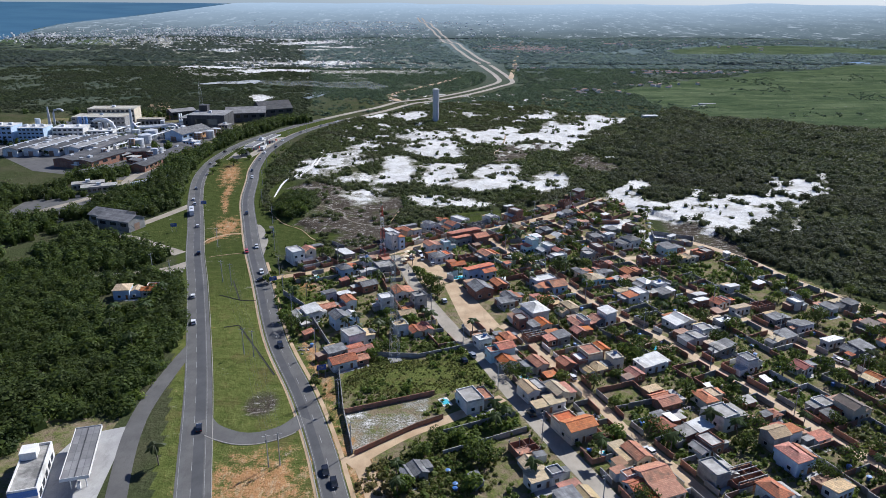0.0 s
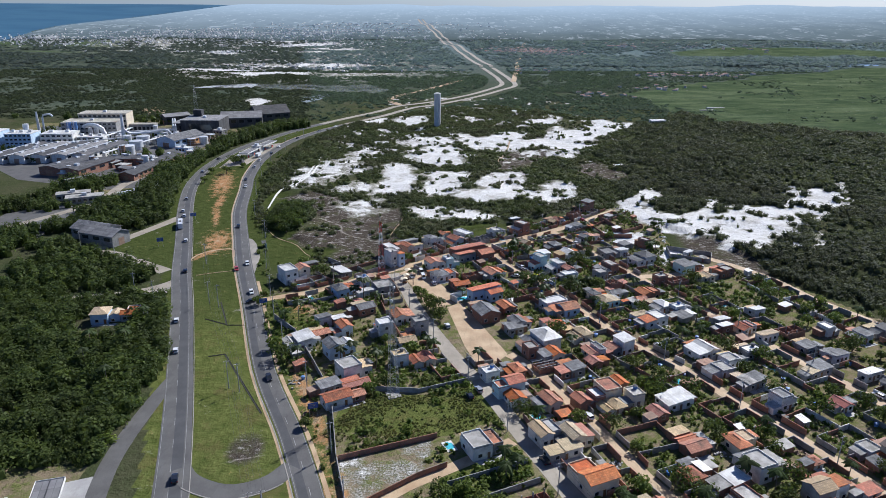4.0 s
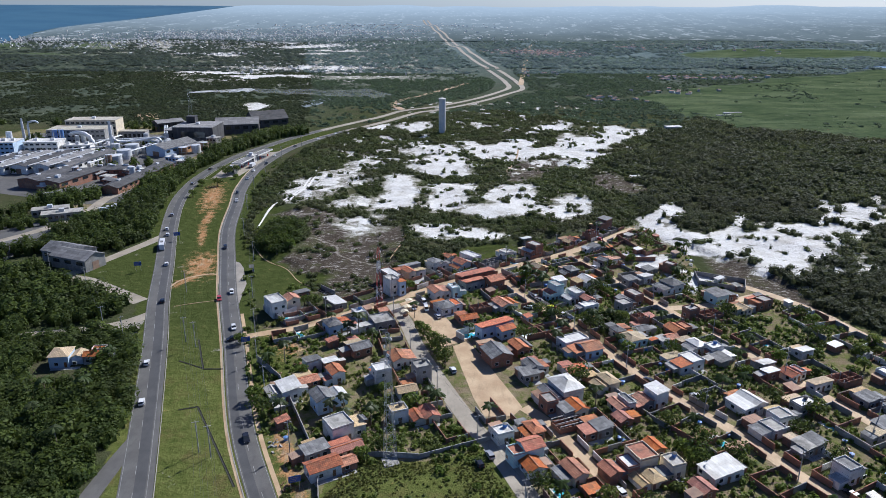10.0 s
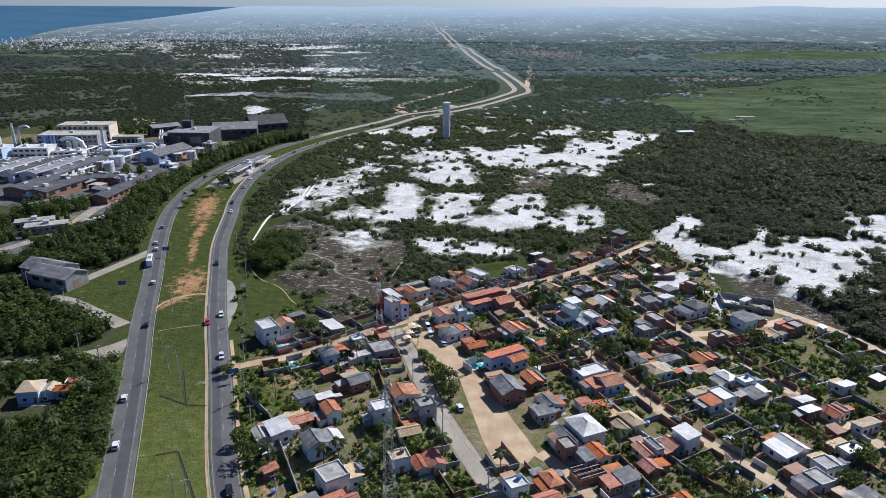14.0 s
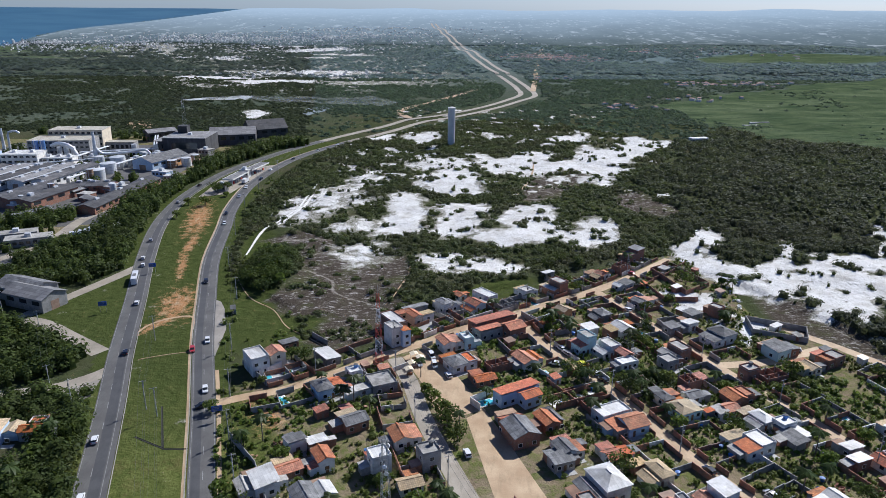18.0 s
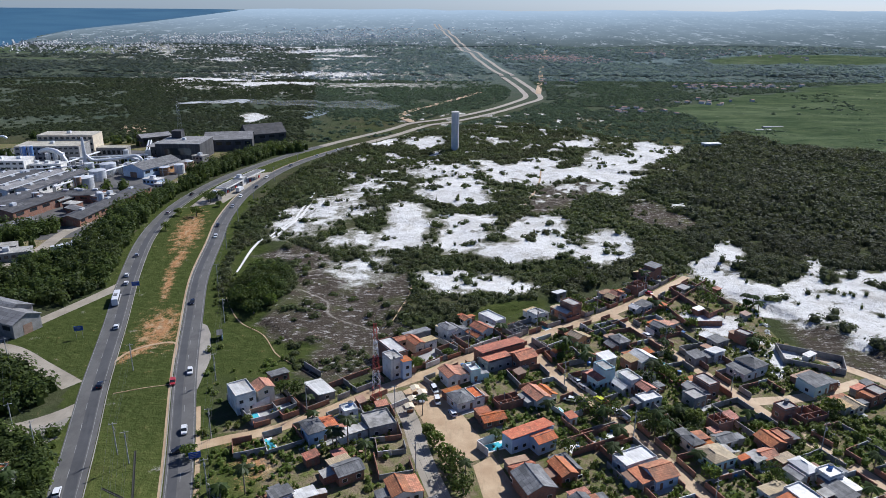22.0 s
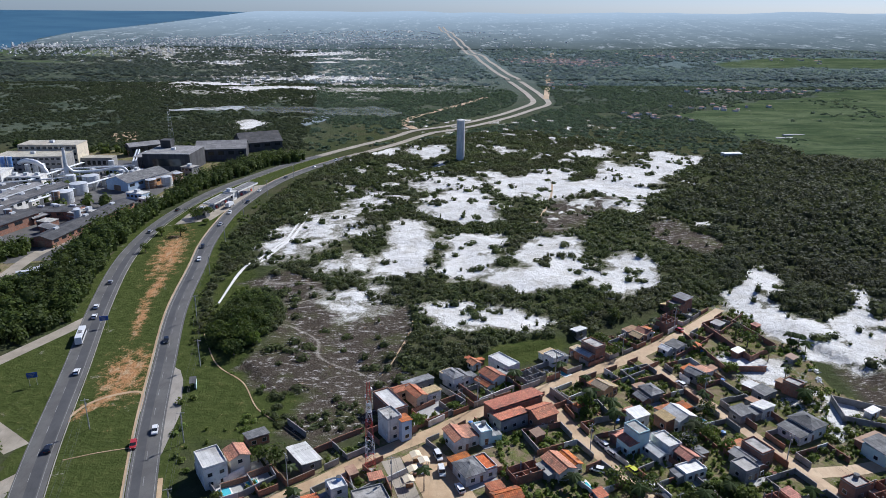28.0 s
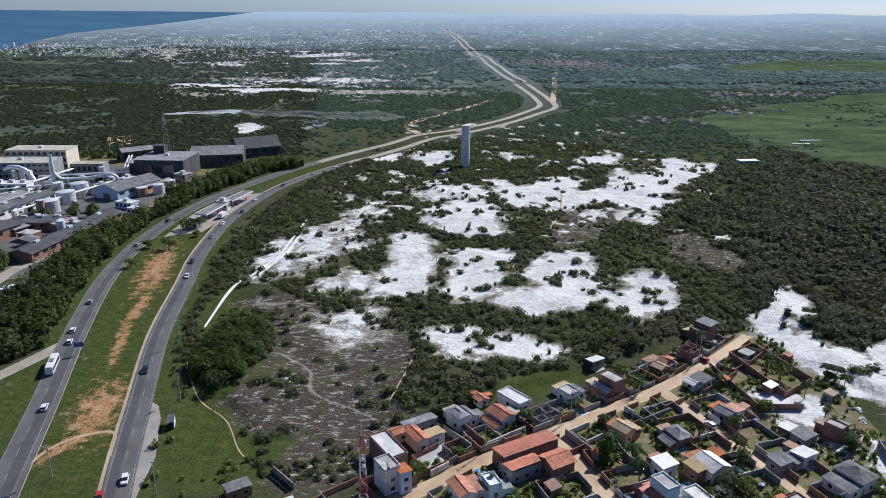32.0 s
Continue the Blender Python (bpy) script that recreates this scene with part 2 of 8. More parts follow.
def leaves(name, tones, size=0.22, gloss=0.55, shine=0.1, spread_by=0.24):
    m, nt, bsdf = nodes_of(name)
    isl = nt.nodes.new("ShaderNodeNewGeometry").outputs["Random Per Island"]
    a = blend(nt, step(nt, fuzz(nt, size, 3), 0.36, 0.64), tones[0], tones[1])
    a = blend(nt, step(nt, fuzz(nt, size * 0.12, 3, w=50.0), 0.45, 0.7), a, tones[2])
    hs = nt.nodes.new("ShaderNodeHueSaturation")
    nt.links.new(step(nt, isl, 0, 1, 1 - spread_by, 1 + spread_by), hs.inputs["Value"])
    nt.links.new(a, hs.inputs["Color"])
    put_in(nt, bsdf.inputs["Base Color"], hs.outputs[0])
    bsdf.inputs["Roughness"].default_value = gloss
    bsdf.inputs["Specular IOR Level"].default_value = shine
    thin = nt.nodes.new("ShaderNodeBsdfTranslucent")
    put_in(nt, thin.inputs["Color"], blend(nt, 0.5, hs.outputs[0], blend(nt, 1.0, hs.outputs[0], (1.5, 1.5, 0.8), "MULTIPLY")))
    mx = nt.nodes.new("ShaderNodeMixShader")
    mx.inputs[0].default_value = 0.45
    nt.links.new(bsdf.outputs[0], mx.inputs[1])
    nt.links.new(thin.outputs[0], mx.inputs[2])
    nt.links.new(mx.outputs[0], nt.nodes["Material Output"].inputs["Surface"])
    return m


M["leaf_forest"] = leaves("forest_leaves", ((0.034, 0.056, 0.017), (0.112, 0.146, 0.038), (0.056, 0.072, 0.024)))
M["leaf_scrub"] = leaves("scrub_leaves", ((0.060, 0.080, 0.034), (0.120, 0.142, 0.058), (0.096, 0.100, 0.056)))
# Leaves of the next two are paled towards blue: haze painted into their colour.
M["leaf_grove_hazed"] = leaves("hazed_grove_leaves", ((0.088, 0.126, 0.09), (0.118, 0.158, 0.105), (0.106, 0.138, 0.104)), 0.1, 0.7, 0.02, 0.1)
M["leaf_far_hazed"] = leaves("hazed_far_grove_leaves", ((0.15, 0.205, 0.215), (0.18, 0.235, 0.24), (0.17, 0.215, 0.23)), 0.03, 0.7, 0.02, 0.1)
# Left side: weaker haze and lens falloff painted as darker leaf colour.
M["leaf_low_haze"] = leaves("low_haze_leaves", ((0.050, 0.066, 0.040), (0.080, 0.098, 0.054), (0.066, 0.076, 0.050)), 0.1, 0.7, 0.03, 0.2)
M["leaf_low_haze_far"] = leaves("far_low_haze_leaves", ((0.080, 0.104, 0.092), (0.105, 0.130, 0.112), (0.096, 0.112, 0.104)), 0.03, 0.7, 0.02, 0.1)
M["leaf_weed"] = leaves("weed_leaves", ((0.105, 0.125, 0.034), (0.165, 0.170, 0.058), (0.165, 0.120, 0.060)), 0.25, 0.6)
M["leaf_wood"] = leaves("woodland_leaves", ((0.050, 0.065, 0.036), (0.100, 0.116, 0.058), (0.072, 0.078, 0.050)), 0.05, 0.6, 0.06, 0.2)
M["leaf_bright"] = leaves("garden_leaves", ((0.085, 0.130, 0.028), (0.150, 0.195, 0.046), (0.125, 0.135, 0.046)))
M["leaf_palm"] = leaves("palm_leaves", ((0.05, 0.08, 0.025), (0.085, 0.12, 0.04), (0.07, 0.08, 0.04)), 0.4, 0.4)


def ground_material():
    m, nt, bsdf = nodes_of("ground_cover")
    att = nt.nodes.new("ShaderNodeAttribute")
    att.attribute_name = "zone_a"
    sa = nt.nodes.new("ShaderNodeSeparateColor")
    nt.links.new(att.outputs["Color"], sa.inputs[0])
    att2 = nt.nodes.new("ShaderNodeAttribute")
    att2.attribute_name = "zone_b"
    sb = nt.nodes.new("ShaderNodeSeparateColor")
    nt.links.new(att2.outputs["Color"], sb.inputs[0])
    big, mid, fine = fuzz(nt, 0.03, 6, 0.65), fuzz(nt, 0.25, 6, 0.7, w=11.0), fuzz(nt, 1.6, 5, 0.75, w=23.0)
    wob = calc(nt, "ADD", calc(nt, "MULTIPLY", mid, 0.6), calc(nt, "MULTIPLY", fine, 0.4))
    wob = calc(nt, "SUBTRACT", wob, 0.5)

    def mask(sock, hard=0.06, amount=0.9):
        v = calc(nt, "ADD", sock, calc(nt, "MULTIPLY", wob, amount))
        return step(nt, v, 0.5 - hard, 0.5 + hard)
    base = blend(nt, step(nt, mid, 0.35, 0.65), (0.046, 0.058, 0.026), (0.072, 0.084, 0.038))
    base = blend(nt, step(nt, big, 0.45, 0.65), base, (0.085, 0.082, 0.048))
    base = blend(nt, step(nt, fine, 0.45, 0.75, 0, 0.5), base, (0.036, 0.034, 0.022))
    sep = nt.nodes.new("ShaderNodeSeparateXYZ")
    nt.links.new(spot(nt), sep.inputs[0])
    # Haze painted into the colour: ground pales to blue-grey from 900 m on.
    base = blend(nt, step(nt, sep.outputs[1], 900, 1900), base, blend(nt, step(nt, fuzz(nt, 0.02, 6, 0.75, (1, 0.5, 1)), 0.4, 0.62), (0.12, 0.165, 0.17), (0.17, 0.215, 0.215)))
    # Left of this line the painted haze is weaker, so the ground is darker.
    low_haze = step(nt, calc(nt, "ADD", sep.outputs[0], calc(nt, "MULTIPLY", sep.outputs[1], 0.17)), -90, 60, 1, 0)
    base = blend(nt, calc(nt, "MULTIPLY", low_haze, step(nt, sep.outputs[1], 780, 900)), base, blend(nt, step(nt, fuzz(nt, 0.02, 6, 0.75, (1, 0.5, 1), 3.0), 0.4, 0.62), (0.060, 0.078, 0.055), (0.098, 0.112, 0.082)))
    town = blend(nt, step(nt, mid, 0.42, 0.58), (0.23, 0.18, 0.12), (0.125, 0.145, 0.042))
    town = blend(nt, step(nt, fine, 0.45, 0.7, 0, 0.6), town, (0.14, 0.115, 0.075))
    town = blend(nt, step(nt, big, 0.5, 0.7, 0, 0.6), town, (0.30, 0.24, 0.165))
    col = blend(nt, mask(sb.outputs[1]), base, town)
    field = blend(nt, step(nt, fuzz(nt, 0.02, 7, 0.75, (1, 2.5, 1)), 0.4, 0.62), (0.044, 0.068, 0.036), (0.094, 0.122, 0.060))
    field = blend(nt, step(nt, fuzz(nt, 0.007, 6, 0.7, (1, 2.8, 1), 5.0), 0.5, 0.62, 0, 0.7), field, (0.125, 0.155, 0.085))
    field = blend(nt, step(nt, fuzz(nt, 0.035, 6, 0.8, (1, 1.6, 1), 15.0), 0.54, 0.62, 0, 0.85), field, (0.05, 0.068, 0.04))
    col = blend(nt, mask(sb.outputs[0], 0.1), col, field)
    lawn = blend(nt, step(nt, mid, 0.36, 0.66), (0.078, 0.100, 0.026), (0.135, 0.150, 0.046))
    lawn = blend(nt, step(nt, fuzz(nt, 0.075, 6, 0.75, w=44.0), 0.52, 0.66, 0, 0.6), lawn, (0.135, 0.100, 0.048))
    lawn = blend(nt, step(nt, fine, 0.5, 0.75, 0, 0.5), lawn, (0.13, 0.115, 0.045))
    # Greener grass to the north, with lens falloff also painted into its colour.
    lush_dimmed = blend(nt, step(nt, mid, 0.36, 0.66), (0.044, 0.062, 0.018), (0.078, 0.092, 0.030))
    lush_dimmed = blend(nt, step(nt, fine, 0.52, 0.75, 0, 0.4), lush_dimmed, (0.11, 0.095, 0.04))
    lawn = blend(nt, step(nt, calc(nt, "ADD", sep.outputs[1], calc(nt, "MULTIPLY", big, 60.0)), 290, 350), lawn, lush_dimmed)
    col = blend(nt, mask(sa.outputs[1], 0.1, 0.5), col, lawn)
    dry = blend(nt, step(nt, fine, 0.4, 0.62), (0.044, 0.036, 0.028), (0.108, 0.090, 0.072))
    dry = blend(nt, step(nt, fuzz(nt, 0.07, 5, 0.7, w=63.0), 0.50, 0.64, 0, 0.7), dry, (0.075, 0.082, 0.034))
    dry = blend(nt, step(nt, fuzz(nt, 0.55, 8, 0.85, (0.45, 1, 1)), 0.545, 0.60, 0, 0.9), dry, (0.50, 0.475, 0.45))
    col = blend(nt, mask(sa.outputs[2], 0.12, 0.5), col, dry)
    red = blend(nt, step(nt, fine, 0.35, 0.65), (0.37, 0.165, 0.075), (0.52, 0.29, 0.15))
    red = blend(nt, step(nt, fuzz(nt, 0.5, 5, 0.75, (1, 0.35, 1), 83.0), 0.5, 0.62, 0, 0.7), red, (0.56, 0.43, 0.28))
    col = blend(nt, calc(nt, "MULTIPLY", mask(sb.outputs[2], 0.16, 3.2), 0.8), col, red)
    sand = blend(nt, step(nt, mid, 0.3, 0.7), (0.60, 0.59, 0.57), (0.78, 0.77, 0.75))
    sand = blend(nt, step(nt, fuzz(nt, 0.09, 6, 0.75, w=91.0), 0.48, 0.66, 0, 0.7), sand, (0.43, 0.40, 0.35))
    sand = blend(nt, step(nt, fuzz(nt, 0.22, 7, 0.85, w=17.0), 0.55, 0.66, 0, 0.6), sand, (0.46, 0.435, 0.39))
    sand = blend(nt, step(nt, fine, 0.58, 0.65, 0, 0.85), sand, (0.20, 0.205, 0.15))
    sand = blend(nt, step(nt, fuzz(nt, 0.8, 5, 0.8, (1, 0.6, 1), 57.0), 0.57, 0.63, 0, 0.7), sand, (0.25, 0.24, 0.20))
    thin = blend(nt, step(nt, fine, 0.42, 0.58), (0.10, 0.10, 0.06), (0.42, 0.40, 0.36))
    rag = calc(nt, "ADD", sa.outputs[0], calc(nt, "MULTIPLY", calc(nt, "SUBTRACT", fuzz(nt, 0.09, 6, 0.7, w=77.0), 0.5), 1.5))
    col = blend(nt, step(nt, calc(nt, "ADD", rag, calc(nt, "MULTIPLY", wob, 1.0)), 0.22, 0.42), col, thin)
    col = blend(nt, step(nt, calc(nt, "ADD", rag, calc(nt, "MULTIPLY", wob, 1.6)), 0.46, 0.60), col, sand)
    foot = calc(nt, "ABSOLUTE", calc(nt, "SUBTRACT", fuzz(nt, 0.012, 1.0, 0.5, w=140.0), 0.5))
    foot = calc(nt, "MULTIPLY", step(nt, foot, 0.0, 0.0042, 1, 0), step(nt, fine, 0.42, 0.56, 0.15, 1.0))
    wild = calc(nt, "MULTIPLY", mask(sa.outputs[2], 0.2, 0.5), 0.75)
    col = blend(nt, calc(nt, "MULTIPLY", foot, wild), col, (0.46, 0.42, 0.37))
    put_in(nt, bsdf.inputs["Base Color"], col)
    bsdf.inputs["Roughness"].default_value = 0.95
    bsdf.inputs["Specular IOR Level"].default_value = 0.0
    relief(nt, bsdf, calc(nt, "ADD", calc(nt, "MULTIPLY", mid, 3.0), calc(nt, "MULTIPLY", fine, 0.5)), 0.8, 0.45)
    return m


def asphalt_material(name, a, b, patch):
    m, nt, bsdf = nodes_of(name)
    col = blend(nt, step(nt, fuzz(nt, 0.12, 5, 0.6), 0.38, 0.62), a, b)
    col = blend(nt, step(nt, fuzz(nt, 0.5, 5, 0.7, (1, 0.3, 1), 9.0), 0.52, 0.7, 0, 0.6), col, patch)
    col = blend(nt, 0.3, col, step_col(nt, fuzz(nt, 5.0, 3, 0.8)), "OVERLAY")
    put_in(nt, bsdf.inputs["Base Color"], col)
    bsdf.inputs["Roughness"].default_value = 0.75
    return m


M["asphalt"] = asphalt_material("asphalt", (0.088, 0.084, 0.080), (0.120, 0.115, 0.109), (0.064, 0.061, 0.058))
M["asphalt_dark"] = asphalt_material("resurfaced_asphalt", (0.056, 0.056, 0.058), (0.074, 0.074, 0.076), (0.046, 0.046, 0.048))
M["asphalt_pale"] = asphalt_material("pale_shoulder_asphalt", (0.085, 0.083, 0.080), (0.12, 0.117, 0.112), (0.065, 0.063, 0.06))
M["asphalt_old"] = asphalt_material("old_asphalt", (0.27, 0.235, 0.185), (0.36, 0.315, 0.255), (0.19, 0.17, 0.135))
M["cobble"] = asphalt_material("pale_paving", (0.25, 0.225, 0.19), (0.32, 0.29, 0.25), (0.19, 0.17, 0.145))
M["dirt"] = asphalt_material("dirt_track", (0.38, 0.255, 0.145), (0.50, 0.365, 0.225), (0.26, 0.19, 0.105))
M["concrete_floor"] = asphalt_material("concrete_yard", (0.32, 0.31, 0.30), (0.42, 0.41, 0.39), (0.22, 0.21, 0.2))


# ---- noise and plan functions ----
def lattice(ix, iy, seed):
    h = (ix * 374761393 + iy * 668265263 + seed * 1442695041) & 0x7FFFFFFF
    h = ((h ^ (h >> 13)) * 1274126177) & 0x7FFFFFFF
    return ((h ^ (h >> 16)) & 0xFFFF) / 65535.0


def value_noise(x, y, size, seed=0):
    u, v = np.asarray(x, float) / size, np.asarray(y, float) / size
    ix, iy = np.floor(u).astype(np.int64), np.floor(v).astype(np.int64)
    fu, fv = u - ix, v - iy
    fu, fv = fu * fu * (3 - 2 * fu), fv * fv * (3 - 2 * fv)
    a, b = lattice(ix, iy, seed), lattice(ix + 1, iy, seed)
    c, d = lattice(ix, iy + 1, seed), lattice(ix + 1, iy + 1, seed)
    return (a * (1 - fu) + b * fu) * (1 - fv) + (c * (1 - fu) + d * fu) * fv


def fractal(x, y, size, seed=0, octaves=4):
    total, amp, norm = 0, 1.0, 0
    for k in range(octaves):
        total = total + amp * value_noise(x, y, size / 2 ** k, seed + 17 * k)
        norm += amp
        amp *= 0.55
    return total / norm


def oval(x, y, cx, cy, rx, ry, turn=0.0):
    """1 in the middle, 0.5 on the rim, falling on outside."""
    c, s = math.cos(radians(turn)), math.sin(radians(turn))
    u, v = ((x - cx) * c + (y - cy) * s) / rx, (-(x - cx) * s + (y - cy) * c) / ry
    return np.clip(1 - 0.5 * np.sqrt(u * u + v * v), 0, 1)


def inside(x, y, poly):
    x, y = np.asarray(x, float), np.asarray(y, float)
    res = np.zeros(x.shape, bool)
    n = len(poly)
    for i in range(n):
        (x0, y0), (x1, y1) = poly[i], poly[(i + 1) % n]
        if y0 == y1:
            continue
        hit = ((y0 > y) != (y1 > y)) & (x < (x1 - x0) * (y - y0) / (y1 - y0) + x0)
        res ^= hit
    return res


def curve_points(ctrl, gap=4.0):
    """Smooth line through control tuples (x, y, ...)."""
    p = np.array(ctrl, float)
    p = np.vstack([2 * p[0] - p[1], p, 2 * p[-1] - p[-2]])
    out = []
    for i in range(1, len(p) - 2):
        n = max(2, int(np.linalg.norm(p[i + 1][:2] - p[i][:2]) / gap))
        for k in range(n):
            t = k / n
            out.append(0.5 * (2 * p[i] + (p[i + 1] - p[i - 1]) * t + (2 * p[i - 1] - 5 * p[i] + 4 * p[i + 1] - p[i + 2]) * t * t
                              + (3 * p[i] - p[i - 1] - 3 * p[i + 1] + p[i + 2]) * t ** 3))
    out.append(p[-2])
    return np.array(out)


def near_line(x, y, pts):
    """Distance to a polyline, for arrays of places."""
    best = np.full(np.shape(x), 1e9)
    for i in range(len(pts) - 1):
        a, b = pts[i][:2], pts[i + 1][:2]
        d = b - a
        t = np.clip(((x - a[0]) * d[0] + (y - a[1]) * d[1]) / max(d @ d, 1e-9), 0, 1)
        best = np.minimum(best, np.hypot(x - a[0] - t * d[0], y - a[1] - t * d[1]))
    return best


def shore_x(y):
    """The line of the coast."""
    return np.interp(y, (1400, 2248, 2517, 2738, 2989, 3213, 3660, 4065, 4930), (-1040, -1301, -1405, -1471, -1520, -1517, -1461, -1430, -1350))


def far_lift(x, y):
    """How far the hazy distance stands above the plain below it."""
    return np.where(y > 2250, 2.5 + 9 * fractal(x, y, 260, 77, 3) * np.clip((y - 2250) / 500, 0, 1), 0.0)


def horizon_rise(x, y):
    d = np.hypot(x, y - 90)
    return 74 * np.clip((d - 2600) / 2250, 0, 1.1) ** 1.35


# ---- lines of the roads: x, y, width ----
LEFT_ROAD = curve_points([(-10, -60, 10), (-42, 70, 10), (-65.7, 153, 9.6), (-80, 203.7, 9), (-93, 246, 8.8), (-110.8, 301.6, 8.8), (-123.4, 338.7, 8.8),
                          (-138.2, 387, 8.8), (-155, 440, 9.2), (-169, 491.7, 9), (-175.5, 531, 8.3), (-177.5, 570, 7.8), (-174, 615, 7.8),
                          (-167, 650, 7.8), (-157, 680, 7.5), (-143, 718, 7.5), (-120, 765, 7.5), (-93, 812, 7.5), (-71, 848, 7.5), (-46, 896, 7.5),
                          (-17, 923, 7.5), (13, 960, 7.5), (46, 1013, 7.5), (77, 1074, 7.5), (98, 1118, 7.5), (103, 1150, 7.5), (102, 1184, 7.5), (100, 1243, 7.5),
                          (84, 1429, 7.5), (65, 1625, 7.5), (16, 2311, 8), (-28, 2943, 9), (-75, 3600, 10)], 7)
RIGHT_ROAD = curve_points([(20, -60, 8), (-3, 70, 7.6), (-28.7, 152.8, 7.2), (-34.7, 173, 7.2), (-45.7, 203.6, 7.2), (-62.9, 244.5, 7.2), (-81, 301.6, 7.6),
                           (-96, 348, 7.8), (-108, 390, 7.8), (-121.5, 440, 8), (-131, 493, 8), (-138, 531, 8), (-142.3, 582.5, 8), (-140.5, 620, 8),
                           (-137, 649, 8), (-130.5, 680, 8), (-117, 716.5, 7.5), (-97, 757, 7.5), (-74, 796, 7.5), (-54, 832, 7.5), (-31, 879, 7.5),
                           (-5, 905, 7.5), (25, 944, 7.5), (60, 1000, 7.5), (93, 1064, 7.5), (118, 1109, 7.5), (122, 1150, 7.5), (120, 1184, 7.5), (118, 1243, 7.5),
                           (103, 1429, 7.5), (84, 1625, 7.5), (35, 2311, 8), (-8, 2943, 9), (-55, 3600, 10)], 7)
MAIN_STREET = curve_points([(78, 60, 6), (60, 105, 6), (41.6, 154.5, 6), (33.1, 176, 6), (24.4, 200, 6), (14.3, 229.7, 5.8), (5.2, 250.1, 5.8), (-9.7, 292.7, 5.6), (-16.9, 320.9, 5.6), (-23, 337, 5.6)])
CROSS_STREET = curve_points([(-79, 305, 4.4), (-69.7, 309.7, 4.2), (-59.5, 313.7, 4.2), (-44.2, 324.6, 4.2), (-27.5, 338.8, 5), (-9.4, 352.1, 5), (-1.6, 359.1, 5), (24.6, 376.7, 5), (43.3, 389.8, 5),
                             (62.6, 402.9, 5), (86, 423, 4.6), (108.4, 445.9, 4)])
LANE_B = curve_points([(62.6, 402.9, 4.5), (70.3, 385, 4.5), (78.1, 367.8, 4.5), (88.4, 342.4, 4.5), (99.5, 316.5, 4.5), (109, 298, 4.5), (124, 262, 4.5), (142, 222, 4.5), (162, 178, 4.5), (190, 120, 4.5)])
LANE_C = curve_points([(24.6, 376.7, 4.5), (28, 362, 4.5), (35.6, 342.6, 4.5), (45.2, 326.2, 4.5), (52.9, 309.8, 4.5), (66, 277, 4.5), (77.1, 256.6, 4.5), (87.4, 240.2, 4.5), (95.1, 222.3, 4.5),
                       (107.4, 198.3, 4.5), (117, 175, 4.5), (134, 135, 4.5)])
LANE_D = curve_points([(24, 256, 4.5), (30.6, 246.7, 4.2), (36.8, 231.9, 4.2), (42, 219, 4.2), (51.6, 193, 4.2), (54.3, 184.5, 4.2), (64.4, 162.4, 4.2), (80, 125, 4.2)])
LANE_E = curve_points([(91, 333, 4.5), (112.6, 336.7, 4.5), (137.1, 347.1, 4.5)])
LANE_F = curve_points([(126, 372, 4), (136.2, 357.4, 4.5), (143.3, 349.1, 4.5), (155.3, 330.2, 4.5), (163, 307, 4.5), (172, 290, 4.5), (190, 255, 4.5), (215, 205, 4.5)])
TRACK_LOW = curve_points([(-27.1, 167, 6), (-20.4, 172.7, 4.5), (-11, 181.1, 4), (2.7, 190, 4), (19.6, 201.5, 4)])
TRACK_LOW_B = curve_points([(-24, 170, 5), (-20.5, 160, 5), (-17, 148, 5), (-8, 115, 5)])
U_TURN = curve_points([(-74, 189, 6), (-70.5, 184.5, 6), (-66, 181.5, 6), (-60, 179.3, 6), (-54, 179.8, 6), (-47.5, 183.5, 6), (-43, 190, 6)], 1.5)
SLIP_ROAD = curve_points([(-93, 240, 4), (-93.8, 226, 5), (-94.6, 203, 5.4), (-93.2, 185, 5.4), (-87.4, 160, 5.4), (-75, 120, 6), (-51, 60, 6)], 3)
SIDE_ROAD = curve_points([(-152, 433, 7), (-160, 412, 6), (-169.5, 389, 6), (-178, 368, 6)])
SIDE_LOOP = curve_points([(-176, 368, 6), (-164.3, 363.7, 6), (-148.3, 352.4, 6), (-131, 339.5, 7)])
SIDE_LOW = curve_points([(-119, 330, 7), (-127, 320, 6), (-139.1, 312.4, 6), (-165, 306, 6)])
FACTORY_ROAD = curve_points([(-250, 400, 6), (-226, 440, 6), (-217, 470, 7), (-219, 505, 7), (-214, 540, 7), (-203, 600, 6), (-196, 640, 6)])
STREETS = (MAIN_STREET, CROSS_STREET, LANE_B, LANE_C, LANE_D, LANE_E, LANE_F, TRACK_LOW, TRACK_LOW_B, SIDE_ROAD, SIDE_LOOP, SIDE_LOW, FACTORY_ROAD)

TOWN = [(-80, 312), (-30, 345), (0, 372), (40, 405), (75, 432), (112, 452), (128, 420), (122, 380), (150, 345), (175, 295), (225, 200), (250, 60), (20, 60),
        (-18, 130), (-26, 165), (-45, 215), (-68, 270)]
DUNES = [(-128, 440), (-60, 370), (-20, 380), (40, 415), (90, 450), (125, 420), (165, 345), (205, 330), (300, 420), (330, 560), (210, 760), (60, 900), (-40, 830), (-105, 730), (-125, 640), (-128, 530)]


def side_x(line, y):
    k = np.argsort(line[:, 1])
    return np.interp(y, line[k, 1], line[k, 0])


